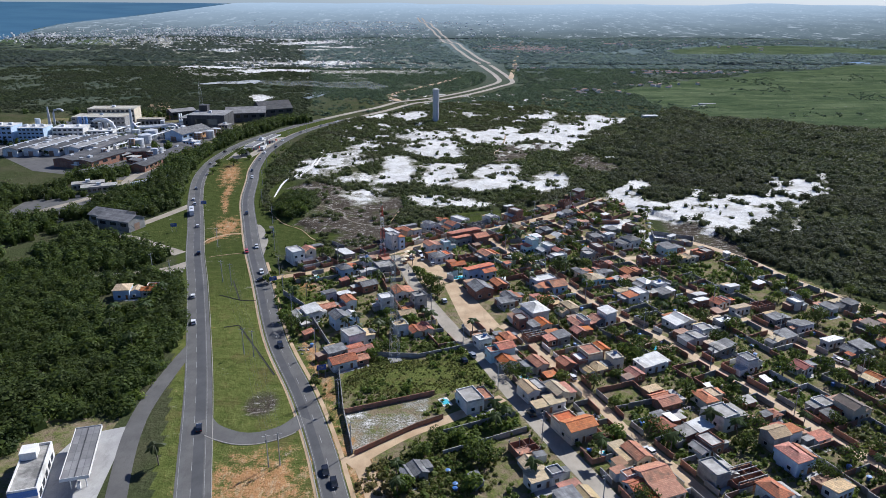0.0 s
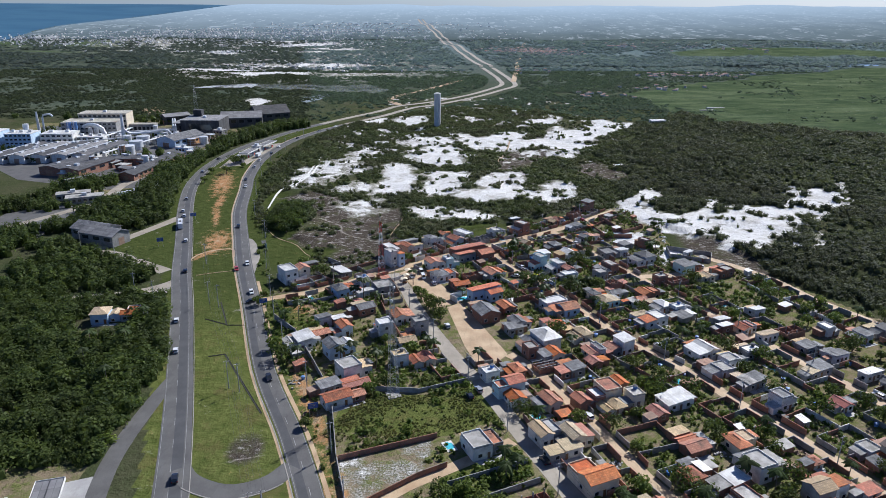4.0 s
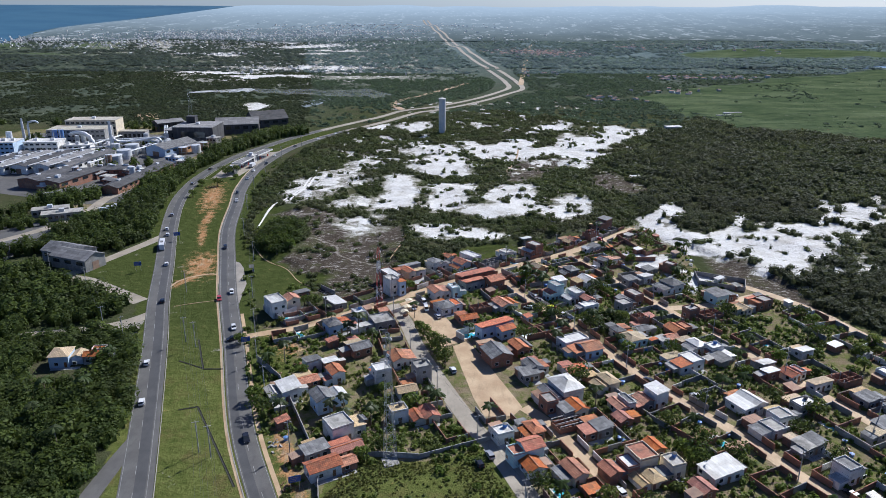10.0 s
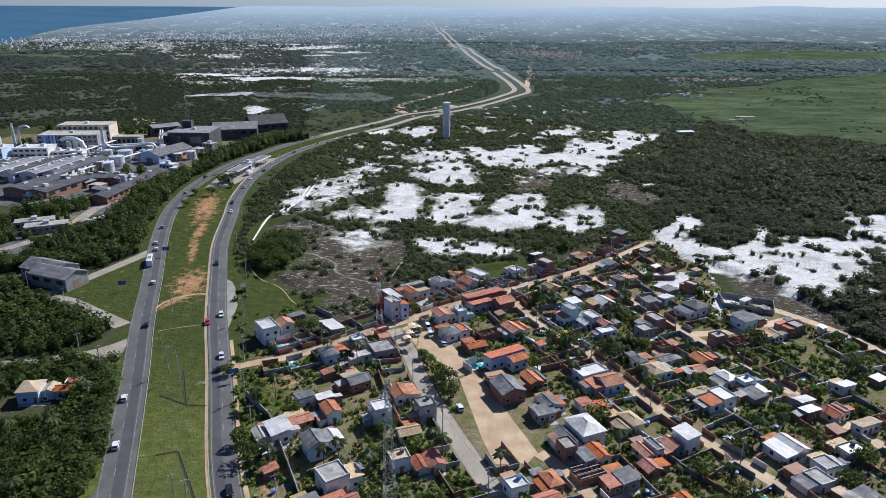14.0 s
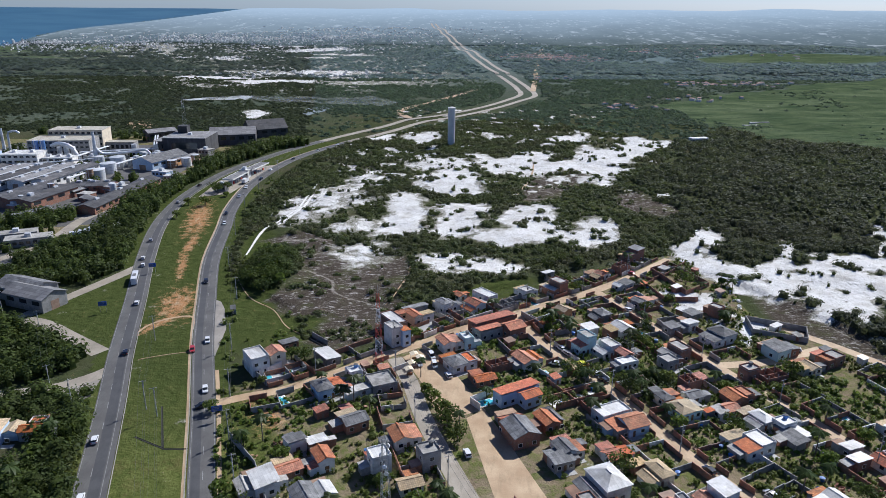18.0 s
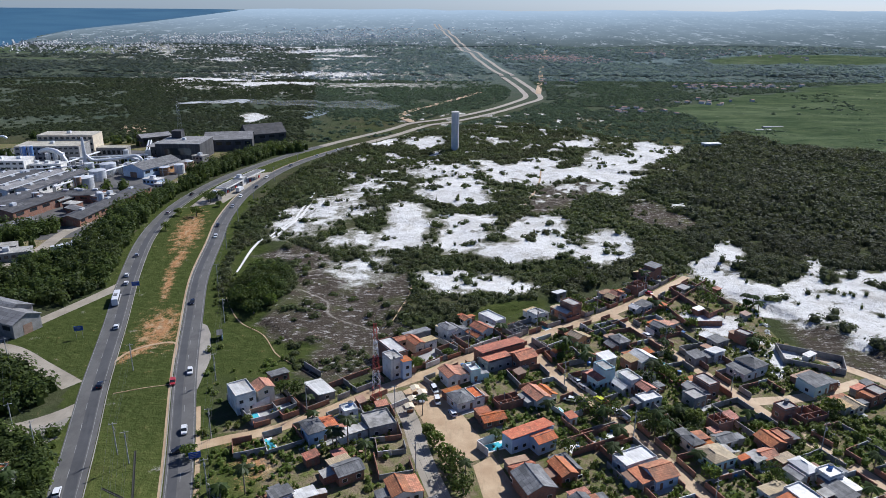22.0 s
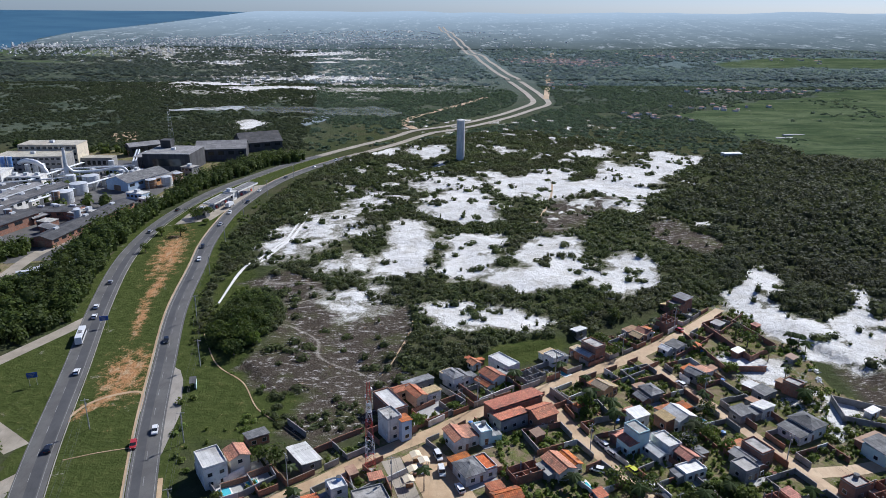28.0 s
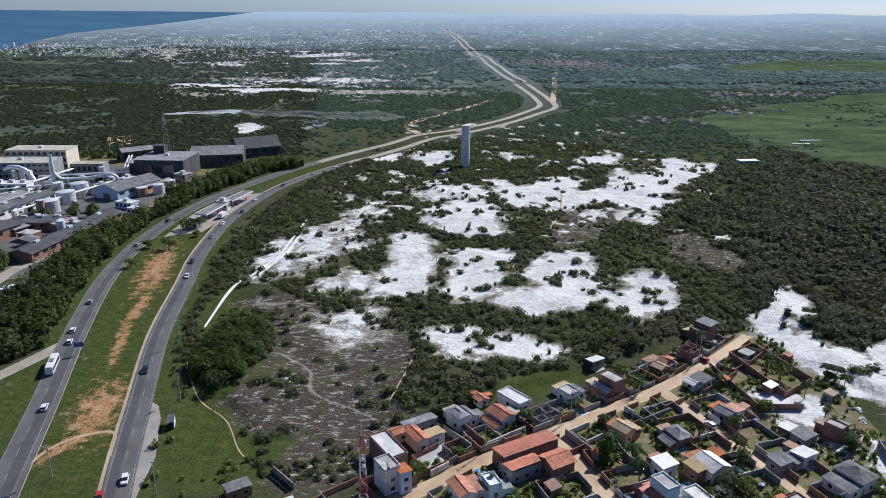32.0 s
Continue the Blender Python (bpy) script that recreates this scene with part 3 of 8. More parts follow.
# bare white sand, then sand thinly grown over, then brown heath; all as outlines on the plan
WHITE_SAND = (
    [(19, 707), (35, 679), (65, 715), (83, 720), (75, 669), (96, 675), (111, 721), (121, 744), (133, 722), (153, 736), (171, 784), (193, 765), (207, 771), (179, 720), (162, 700), (140, 666), (127, 638), (108, 599), (103, 601),
     (108, 622), (96, 648), (75, 641), (63, 625), (51, 635), (39, 650), (34, 630), (27, 645)],
    [(-24, 621), (-10, 633), (-6, 678), (3, 693), (10, 657), (14, 626), (24, 605), (20, 585), (11, 570), (1, 570), (-13, 577), (-21, 594)],
    [(-35, 568), (-24, 566), (-23, 529), (-19, 510), (-19, 484), (-27, 476), (-43, 477), (-47, 485), (-41, 510), (-36, 519), (-36, 543)],
    [(-6, 544), (10, 542), (23, 532), (18, 519), (7, 507), (14, 503), (13, 490), (2, 479), (-9, 477), (-17, 484), (-9, 494), (-5, 511), (-8, 529)],
    [(24, 503), (38, 529), (57, 537), (56, 513), (61, 505), (61, 488), (71, 492), (83, 516), (86, 510), (91, 493), (87, 474), (71, 465), (64, 460), (61, 481), (55, 479), (45, 465), (35, 468), (27, 464), (17, 468), (9, 475),
     (21, 482), (29, 487)],
    [(-13, 436), (-1, 443), (6, 442), (18, 437), (31, 435), (28, 426), (14, 421), (1, 417), (-6, 414), (-10, 421)],
    [(-81, 803), (-64, 812), (-56, 799), (-58, 770), (-75, 770)],
    [(-43, 797), (-17, 812), (-13, 770), (-30, 755)],
    [(93, 785), (132, 811), (125, 774), (93, 758)],
    [(123, 473), (151, 508), (147, 481), (132, 452), (133, 433), (146, 430), (164, 447), (179, 471), (172, 440), (189, 447), (214, 452), (235, 482), (255, 517), (242, 482), (261, 502), (264, 490), (297, 522), (271, 482), (268, 466),
     (247, 445), (233, 434), (209, 420), (193, 394), (177, 386), (173, 371), (162, 354), (160, 366), (153, 371), (158, 379), (150, 390), (131, 396), (125, 403), (120, 418), (116, 441)],
    [(112, 381), (124, 369), (112, 354), (104, 364)],
    [(94, 400), (112, 404), (112, 388), (96, 384)],
)
THIN_SAND = (
    [(-54, 446), (-52, 456), (-44, 460), (-40, 450), (-44, 440), (-52, 440)],

    [(-102, 497), (-105, 526), (-98, 546), (-87, 572), (-74, 577), (-67, 626), (-56, 626), (-62, 585), (-71, 556), (-76, 532), (-74, 518), (-87, 508)],
    [(-34, 682), (-6, 678), (-10, 653), (-28, 656)],
    [(-70, 551), (-59, 561), (-55, 544), (-68, 540)],
    [(-61, 500), (-52, 507), (-47, 488), (-61, 487)],
    [(202, 394), (209, 394), (204, 373), (196, 374), (185, 369)],
    [(28, 798), (55, 802), (55, 783), (28, 780)],
    [(-60, 640), (-52, 640), (-50, 612), (-62, 600)],
)
HEATH = (
    [(-104, 470), (-91, 479), (-69, 471), (-60, 456), (-52, 439), (-38, 441), (-26, 440), (-21, 412), (-26, 392), (-35, 374), (-50, 369), (-68, 376), (-82, 388), (-76, 401), (-73, 427), (-78, 456)],
    [(-50, 371), (-35, 376), (-26, 392), (-20, 384), (-29, 352), (-44, 344), (-57, 352)],
    [(63, 625), (105, 630), (103, 607), (85, 593), (70, 563), (54, 544), (41, 541), (49, 580)],
    [(108, 576), (130, 580), (135, 557), (143, 532), (141, 516), (125, 514), (111, 527), (104, 545)],
    [(133, 396), (149, 389), (155, 371), (160, 352), (157, 323), (151, 335), (144, 349), (134, 358), (128, 377)],
)


def rim_depth(x, y, poly):
    """How far inside an outline a place lies, below nought outside."""
    ring = np.array([*poly, poly[0]], float)
    d = near_line(x, y, ring)
    return np.where(inside(x, y, poly), d, -d)


def near_road(x, y):
    return (y < 880) & (x < side_x(RIGHT_ROAD, y) + 9)


def sand_at(x, y):
    x0, y0 = np.asarray(x, float), np.asarray(y, float)
    x = x0 + 8 * (fractal(x0, y0, 28, 201, 3) - 0.5) + 7 * (fractal(x0, y0, 8, 203, 2) - 0.5)
    y = y0 + 12 * (fractal(x0, y0, 26, 207, 3) - 0.5) + 9 * (fractal(x0, y0, 8, 209, 2) - 0.5)
    s = np.zeros(np.shape(x))
    for poly in WHITE_SAND:
        s = np.maximum(s, np.clip(np.where(rim_depth(x, y, poly) > 0, 0.58 + rim_depth(x, y, poly) / 12, 0.58 + rim_depth(x, y, poly) / 18), 0, 1))
    for poly in THIN_SAND:
        s = np.maximum(s, np.clip(0.46 + rim_depth(x, y, poly) / 40, 0, 0.56))
    s = np.where(inside(x0, y0, [(-31, 192), (-27, 172), (-8, 184), (-3, 203)]), 0.33, s)
    lump = fractal(x, y, 17, 3, 4)
    s = s + (0.06 + 0.55 * (lump - 0.5)) * np.clip(s / 0.25, 0, 1) * np.where(inside(x0, y0, TOWN), 0.3, 1)
    s = s - 1.3 * np.clip(fractal(x, y, 9, 9, 3) - 0.58, 0, 1)
    s = s - np.where((x0 > 108) & (y0 < 540), 3.0 * np.clip(fractal(x0, y0, 6, 19, 3) - 0.50, 0, 0.24), 0)
    far = np.maximum(0.40 * np.clip(2 * oval(x0, y0, -270, 1320, 190, 130), 0, 1), 0.42 * np.clip(2 * oval(x0, y0, -440, 2200, 330, 420), 0, 1))
    far = np.maximum(far, 0.38 * np.clip(2 * oval(x0, y0, -250, 1650, 170, 260), 0, 1))
    far = np.maximum(far, oval(x0, y0, -222, 915, 10, 26, 0) * 0.95)
    for cx, cy, rx, ry in ((-613, 2517, 110, 40), (-356, 2130, 90, 60), (-250, 1893, 70, 35), (-532, 1738, 70, 26), (-370, 1300, 70, 22), (-270, 1400, 80, 26), (-200, 1400, 60, 24), (-310, 1245, 55, 18), (-300, 1760, 60, 30),
                           (-226, 925, 14, 22), (-460, 2250, 60, 24), (-250, 1260, 40, 12), (-420, 1560, 50, 16)):
        far = np.maximum(far, 1.12 * oval(x0 + 60 * (fractal(x0, y0, 70, 231, 3) - 0.5), y0 + 70 * (fractal(x0, y0, 50, 233, 3) - 0.5), cx, cy, rx, ry))
    s = np.where(y0 > 880, far, s)
    dens = np.where((y > 560) & (y < 980) & (x > -90) & (x < 170), fractal(x, y, 13, 33, 3), 0)
    s = np.maximum(s, np.where((dens > 0.63) & ~inside(x0, y0, HEATH[0]), 0.58, 0))
    s = np.where(near_road(x0, y0), 0, s)
    s = np.where(y0 < 240, np.minimum(s, 0.45), s)
    return np.clip(s, 0, 1)


def dry_at(x, y):
    x, y = np.asarray(x, float), np.asarray(y, float)
    d = oval(x, y, -58, 198, 5, 7, 0)
    wx, wy = x + 8 * (fractal(x, y, 14, 221, 3) - 0.5), y + 12 * (fractal(x, y, 14, 223, 3) - 0.5)
    for poly in HEATH:
        d = np.maximum(d, np.clip(0.52 + rim_depth(wx, wy, poly) / 16, 0, 1))
    return d


def lawn_at(x, y):
    g = np.where((x > side_x(LEFT_ROAD, y)) & (x < side_x(RIGHT_ROAD, y)) & (y < 760), 0.95, 0.0)
    g = np.maximum(g, np.where(inside(x, y, [(-134, 345), (-150, 356), (-172, 370), (-166, 398), (-156, 426)]), 0.95, 0))
    g = np.maximum(g, np.where(inside(x, y, [(-86, 215), (-85, 190), (-80, 165), (-62, 110), (-50, 110), (-66, 160), (-82, 215)]), 0.95, 0))
    for o in ((-90, 388, 14, 46, 12), (-66, 292, 9, 22, 22), (-100, 450, 10, 40, 14), (20, 402, 20, 7, 30)):
        g = np.maximum(g, oval(x, y, *o) * 1.05)
    g = np.maximum(g, np.where(inside(x, y, [(-38, 205), (-30, 232), (-8, 228), (14, 236), (20, 214), (0, 204)]), 0.62, 0))
    g = np.maximum(g, np.where(inside(x, y, [(-3, 188), (21, 200), (25, 186), (0, 174)]), 0.7, 0))
    g = np.maximum(g, np.where(inside(x, y, [(-82, 350), (-86, 388), (-68, 378), (-50, 370), (-36, 374), (-48, 352), (-66, 344)]), 0.75, 0))
    road_edge = np.minimum(near_line(x, y, LEFT_ROAD[:90]), near_line(x, y, RIGHT_ROAD[:90]))
    g = np.maximum(g, np.where((road_edge < 9) & (y < 900), 0.72, 0))
    return np.clip(g, 0, 1)


def field_at(x, y):
    x, y = x + 50 * (fractal(x, y, 90, 61, 3) - 0.5), y + 70 * (fractal(x, y, 80, 67, 3) - 0.5)
    f = np.where(inside(x, y, [(250, 1040), (270, 990), (287, 890), (291, 810), (325, 760), (380, 722), (450, 705), (800, 700), (1500, 1200), (840, 1420), (470, 1190)]), 0.85, 0.0)
    f = np.maximum(f, oval(x, y, 900, 1800, 260, 120) * 1.1)
    f = np.maximum(f, oval(x, y, -127, 1264, 62, 34) * 1.15)
    f = np.maximum(f, np.where((x < -700) & (y > 1700) & (y < 2200), 0.2 + 0.5 * fractal(x, y, 260, 5), 0))
    f = f + np.where(f > 0.3, 0.8 * (fractal(x, y, 60, 12) - 0.42), 0)
    return np.clip(f, 0, 1)


def town_at(x, y):
    t = np.where(inside(x, y, TOWN), 0.85, 0.0)
    t = np.maximum(t, np.where(inside(x, y, [(-420, 760), (-200, 800), (-185, 640), (-200, 560), (-214, 480), (-235, 470), (-262, 505), (-300, 530), (-420, 640)]), 0.8, 0))
    t = np.maximum(t, np.where(inside(x, y, [(-125, 190), (-100, 190), (-88, 140), (-125, 130)]), 0.8, 0))
    return t


def red_at(x, y):
    r = np.zeros(np.shape(x))
    for o in ((-152, 512, 6.5, 34, 12), (-118.5, 367.5, 2.6, 13, -24), (-133, 430, 1.8, 20, 14), (-119, 384, 7, 16, 14), (-140, 462, 2.5, 22, 8), (-50, 158, 13, 13, 0), (-60, 300, 5, 10, 30), (-23, 165, 4, 26, 22), (-46, 228, 2.5, 40, 20)):
        r = np.maximum(r, 0.82 * oval(x, y, *o))
    return r


def height_at(x, y):
    z = horizon_rise(x, y)
    dune = inside(x, y, DUNES) | ((x > 140) & (y > 380) & (y < 900))
    edge = np.minimum(near_line(x, y, LEFT_ROAD[:110]), near_line(x, y, RIGHT_ROAD[:110]))
    for line in STREETS[:7]:
        edge = np.minimum(edge, near_line(x, y, line))
    ease = np.clip((edge - 8) / 25, 0, 1)
    ripple = 1.1 * (fractal(x, y, 13, 44, 3) - 0.5)
    z = z + np.where(dune, 1, 0) * ease * (5.5 * fractal(x, y, 40, 40, 3) - 1.6 + ripple)
    shore = shore_x(y)
    z = z + (3.5 * np.clip((x - shore) / 70, 0, 1) - 16 * np.clip((shore - x) / 200, 0, 1)) * (y > 1400)
    rolling = np.clip((np.hypot(x, y) - 900) / 900, 0, 1) * 26 * (fractal(x, y, 420, 55, 3) - 0.42)
    return z + np.where(np.hypot(x, y) > 900, np.clip(edge / 300, 0, 1) * rolling * np.where(y > 1400, np.clip((x - shore - 40) / 400, 0, 1), 1), 0)


def mesh_np(name, verts, faces, material, smooth=False):
    """A mesh out of arrays; faces is an (n, k) array."""
    me = bpy.data.meshes.new(name)
    k = faces.shape[1]
    me.vertices.add(len(verts))
    me.vertices.foreach_set("co", np.ascontiguousarray(verts, np.float32).ravel())
    me.loops.add(faces.size)
    me.loops.foreach_set("vertex_index", np.ascontiguousarray(faces, np.int32).ravel())
    me.polygons.add(len(faces))
    me.polygons.foreach_set("loop_start", np.arange(0, faces.size, k, dtype=np.int32))
    me.update(calc_edges=True)
    me.polygons.foreach_set("use_smooth", np.full(len(faces), smooth))
    me.materials.append(material)
    return me


def grid_mesh(name, xs, ys, zfun, material):
    gx, gy = np.meshgrid(xs, ys)
    gz = zfun(gx.ravel(), gy.ravel())
    v = np.column_stack([gx.ravel(), gy.ravel(), gz])
    n, m = len(xs), len(ys)
    i = (np.arange(m - 1)[:, None] * n + np.arange(n - 1)[None, :]).ravel()
    f = np.column_stack([i, i + 1, i + n + 1, i + n])
    return mesh_np(name, v, f, material, True), gx.ravel(), gy.ravel()


def spread(mid0, mid1, fine, far0, far1, grow=1.12):
    out = list(np.arange(mid0, mid1 + 0.01, fine))
    gap = fine
    while out[-1] < far1:
        gap = min(gap * grow, 90)
        out.append(out[-1] + gap)
    gap, low = fine, []
    while (low[-1] if low else mid0) > far0:
        gap = min(gap * grow, 90)
        low.append((low[-1] if low else mid0) - gap)
    return np.array(low[::-1] + out)


def build_ground():
    xs, ys = spread(-180, 280, 1.9, -3700, 3700), spread(140, 720, 1.9, -500, 4930, 1.06)
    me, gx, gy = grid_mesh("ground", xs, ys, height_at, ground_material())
    for nm, cols in (("zone_a", (sand_at, lawn_at, dry_at)), ("zone_b", (field_at, town_at, red_at))):
        at = me.attributes.new(nm, "FLOAT_COLOR", "POINT")
        data = np.ones((len(gx), 4), np.float32)
        for k, f in enumerate(cols):
            data[:, k] = f(gx, gy)
        at.data.foreach_set("color", data.ravel())
    return tagged(new("ground", me), "wide coastal plain of scrub, lawn and white sand", "ground", kind="structure")


build_ground()


def sea_height(x, y):
    return horizon_rise(x, y) + 0.6


def build_sea():
    m, nt, bsdf = nodes_of("sea_water")
    col = blend(nt, step(nt, fuzz(nt, 0.004, 4), 0.4, 0.6), (0.035, 0.10, 0.165), (0.05, 0.125, 0.19))
    put_in(nt, bsdf.inputs["Base Color"], col)
    bsdf.inputs["Roughness"].default_value = 0.6
    bsdf.inputs["Specular IOR Level"].default_value = 0.15
    relief(nt, bsdf, fuzz(nt, 0.05, 4), 0.3, 1.0)
    rows, cols = 60, 40
    v = []
    for j in range(rows):
        y = 1500 + (4930 - 1500) * j / (rows - 1)
        shore = float(shore_x(y)) + 22 * math.sin(y / 140) + 14 * math.sin(y / 47)
        for i in range(cols):
            x = shore + 60 + (-4300 - shore - 60) * (i / (cols - 1)) ** 1.5
            v.append((x, y, 0))
    v = np.array(v, float)
    v[:, 2] = sea_height(v[:, 0], v[:, 1])
    i = (np.arange(rows - 1)[:, None] * cols + np.arange(cols - 1)[None, :]).ravel()
    f = np.column_stack([i, i + cols, i + cols + 1, i + 1])
    return tagged(new("water", mesh_np("water", v, f, m, True)), "blue sea meeting a hazy low coast", "sea", kind="structure")


build_sea()


def build_backdrop():
    m, nt, bsdf = nodes_of("hazy_distance")
    sep = nt.nodes.new("ShaderNodeSeparateXYZ")
    nt.links.new(spot(nt), sep.inputs[0])
    # Painted haze: the land's glow pales towards sky blue with distance.
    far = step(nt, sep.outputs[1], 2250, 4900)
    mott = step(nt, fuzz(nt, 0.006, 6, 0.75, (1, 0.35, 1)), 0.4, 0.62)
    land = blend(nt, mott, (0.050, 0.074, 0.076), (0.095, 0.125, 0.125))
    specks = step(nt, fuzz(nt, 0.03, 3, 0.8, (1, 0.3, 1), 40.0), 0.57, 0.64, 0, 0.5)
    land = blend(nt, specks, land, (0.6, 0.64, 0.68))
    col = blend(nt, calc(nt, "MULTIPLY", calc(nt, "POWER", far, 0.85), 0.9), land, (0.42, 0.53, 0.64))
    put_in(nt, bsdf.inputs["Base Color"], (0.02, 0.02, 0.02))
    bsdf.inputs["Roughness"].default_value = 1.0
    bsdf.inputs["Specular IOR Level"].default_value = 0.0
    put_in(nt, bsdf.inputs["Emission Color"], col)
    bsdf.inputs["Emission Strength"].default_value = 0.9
    rows, cols = 60, 110
    v = []
    for j in range(rows):
        y = 2252 + (4925 - 2252) * j / (rows - 1)
        shore = float(shore_x(y))
        for i in range(cols):
            x = shore + 30 + (3600 - shore) * i / (cols - 1)
            v.append((x, y, 0))
    v = np.array(v, float)
    v[:, 2] = height_at(v[:, 0], v[:, 1]) + 0.5 + (far_lift(v[:, 0], v[:, 1]) - 0.5) * np.tile(np.clip(np.arange(cols) / 3, 0, 1), rows)
    i = (np.arange(rows - 1)[:, None] * cols + np.arange(cols - 1)[None, :]).ravel()
    f = np.column_stack([i, i + 1, i + cols + 1, i + cols])
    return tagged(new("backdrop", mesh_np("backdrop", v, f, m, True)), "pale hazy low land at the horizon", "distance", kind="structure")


build_backdrop()


# ---- roads ----
def strip(name, line, z, material, label="", category="road", offset=0.0, width=None, kind="structure", skirt=0.12, over_relief=False):
    p = line[:, :2]
    d = np.gradient(p, axis=0)
    d /= np.linalg.norm(d, axis=1)[:, None]
    nrm = np.column_stack([-d[:, 1], d[:, 0]])
    w = (line[:, 2] if width is None else np.full(len(p), width))[:, None] / 2
    c = p - nrm * offset
    zz = np.where(np.hypot(p[:, 0], p[:, 1]) > 880, height_at(p[:, 0], p[:, 1]) + 0.5 + far_lift(p[:, 0], p[:, 1]), 0.0) + z
    if over_relief:
        zz = height_at(p[:, 0], p[:, 1]) + z
    a, b = np.column_stack([c + nrm * w, zz]), np.column_stack([c - nrm * w, zz])
    a0, b0 = a - (0, 0, skirt), b - (0, 0, skirt)
    v = np.stack([a0, a, b, b0], 1).reshape(-1, 3)
    i = np.arange(len(p) - 1) * 4
    f = np.vstack([np.column_stack([i + k, i + k + 1, i + k + 5, i + k + 4]) for k in range(3)])
    return tagged(new(name, mesh_np(name, v, f[:, ::-1], material)), label, category, kind=kind)


# Grazing sheen on the far road is painted in by using paler asphalt.
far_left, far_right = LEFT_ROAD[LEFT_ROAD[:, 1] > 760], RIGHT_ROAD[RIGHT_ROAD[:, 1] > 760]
strip("road", far_left, 0.075, M["asphalt_old"], "far carriageway running to the horizon, grazing sheen painted as paler asphalt", width=7.5)
strip("road", far_right, 0.075, M["asphalt_old"], "far carriageway running to the horizon, grazing sheen painted as paler asphalt", width=7.5)
strip("road", LEFT_ROAD, 0.06, M["asphalt"], "two-lane grey asphalt carriageway with wide shoulder")
strip("road", RIGHT_ROAD, 0.06, M["asphalt"], "two-lane grey asphalt carriageway curving past the village")
strip("road", LEFT_ROAD[LEFT_ROAD[:, 1] < 760], 0.064, M["asphalt_dark"], "darker resurfaced lane on the carriageway", "road", 1.0, 3.0)
strip("road", LEFT_ROAD[LEFT_ROAD[:, 1] < 760], 0.0645, M["asphalt_pale"], "paler worn shoulder of the carriageway", "road", -3.4, 1.7)
strip("road", RIGHT_ROAD[RIGHT_ROAD[:, 1] < 760], 0.064, M["asphalt_dark"], "darker wheel-worn lane on the carriageway", "road", -1.6, 2.4)
strip("road", U_TURN, 0.068, M["asphalt"], "curved asphalt link between the two carriageways")
strip("road", SLIP_ROAD, 0.055, M["asphalt"], "grey asphalt slip road beside the grass verge")
strip("road", MAIN_STREET, 0.05, M["asphalt_old"], "pale worn village street with dusty edges")
strip("road", CROSS_STREET, 0.056, M["dirt"], "tan dirt street crossing the village")
for dirt_lane in (LANE_B, LANE_C, LANE_D, LANE_E, LANE_F, TRACK_LOW, TRACK_LOW_B):
    strip("road", dirt_lane, 0.04 + 0.004 * rnd.random(), M["dirt"], "unpaved tan sandy lane between garden walls")
for side_lane in (SIDE_ROAD, SIDE_LOOP, SIDE_LOW, FACTORY_ROAD):
    strip("road", side_lane, 0.05, M["asphalt_old"], "pale worn side road beside trees")

for trail in ([(-104, 494.5, 1.0), (-99.5, 511, 1.1), (-96, 530, 1.1), (-95.5, 563, 1.3), (-95.4, 594, 1.0)], [(-100.5, 494.5, 1.1), (-97, 511, 1.6), (-93.4, 530, 1.6), (-92.4, 563, 1.4)],
              [(-105.8, 443, 0.8), (-106.6, 463, 1.1), (-106.8, 482, 1.5), (-104.9, 497, 1.0)]):
    strip("pavement", curve_points(trail, 3), 0.22, M["sand"], "white sand track worn through dune scrub", "track", over_relief=True)
for trail in ([(-102.9, 417, 0.3), (-90, 392, 0.45), (-76.8, 379, 0.4), (-67.8, 363, 0.4), (-58, 353.7, 0.4), (-50, 346, 0.3)], [(-21.6, 433.6, 0.6), (-22, 415.7, 0.8), (-26, 396, 0.5), (-30, 384, 0.3)],
              [(-115, 334.4, 0.3), (-107, 338, 0.4), (-98.7, 340.7, 0.3)], [(42, 560, 1.2), (50, 590, 1.4), (60, 630, 1.4), (66, 668, 1.2)]):
    strip("pavement", curve_points(trail, 2), 0.13, M["dirt"], "narrow pale footpath across the heath", "footpath", over_relief=True)
strip("pavement", curve_points([(-124.6, 354, 0.7), (-122.9, 363, 1.1), (-116.8, 369.6, 1.2), (-108.3, 371.6, 1.1), (-104, 360, 0.6)], 1.5), 0.05, M["dirt"], "bare red-tan path worn across the median", "footpath", over_relief=True)


def flat_patch(name, pts, z, material, label, category, depth=0.12, kind="structure"):
    bm = bmesh.new()
    face = bm.faces.new([bm.verts.new((x, y, z)) for x, y in pts])
    bmesh.ops.recalc_face_normals(bm, faces=[face])
    if face.normal.z < 0:
        face.normal_flip()
    ext = bmesh.ops.extrude_face_region(bm, geom=[face])
    bmesh.ops.translate(bm, vec=(0, 0, depth), verts=[g for g in ext["geom"] if isinstance(g, bmesh.types.BMVert)])
    bmesh.ops.translate(bm, vec=(0, 0, -depth), verts=bm.verts)
    bmesh.ops.recalc_face_normals(bm, faces=bm.faces)
    me = bpy.data.meshes.new(name)
    bm.to_mesh(me)
    bm.free()
    me.materials.append(material)
    return tagged(new(name, me), label, category, kind=kind)


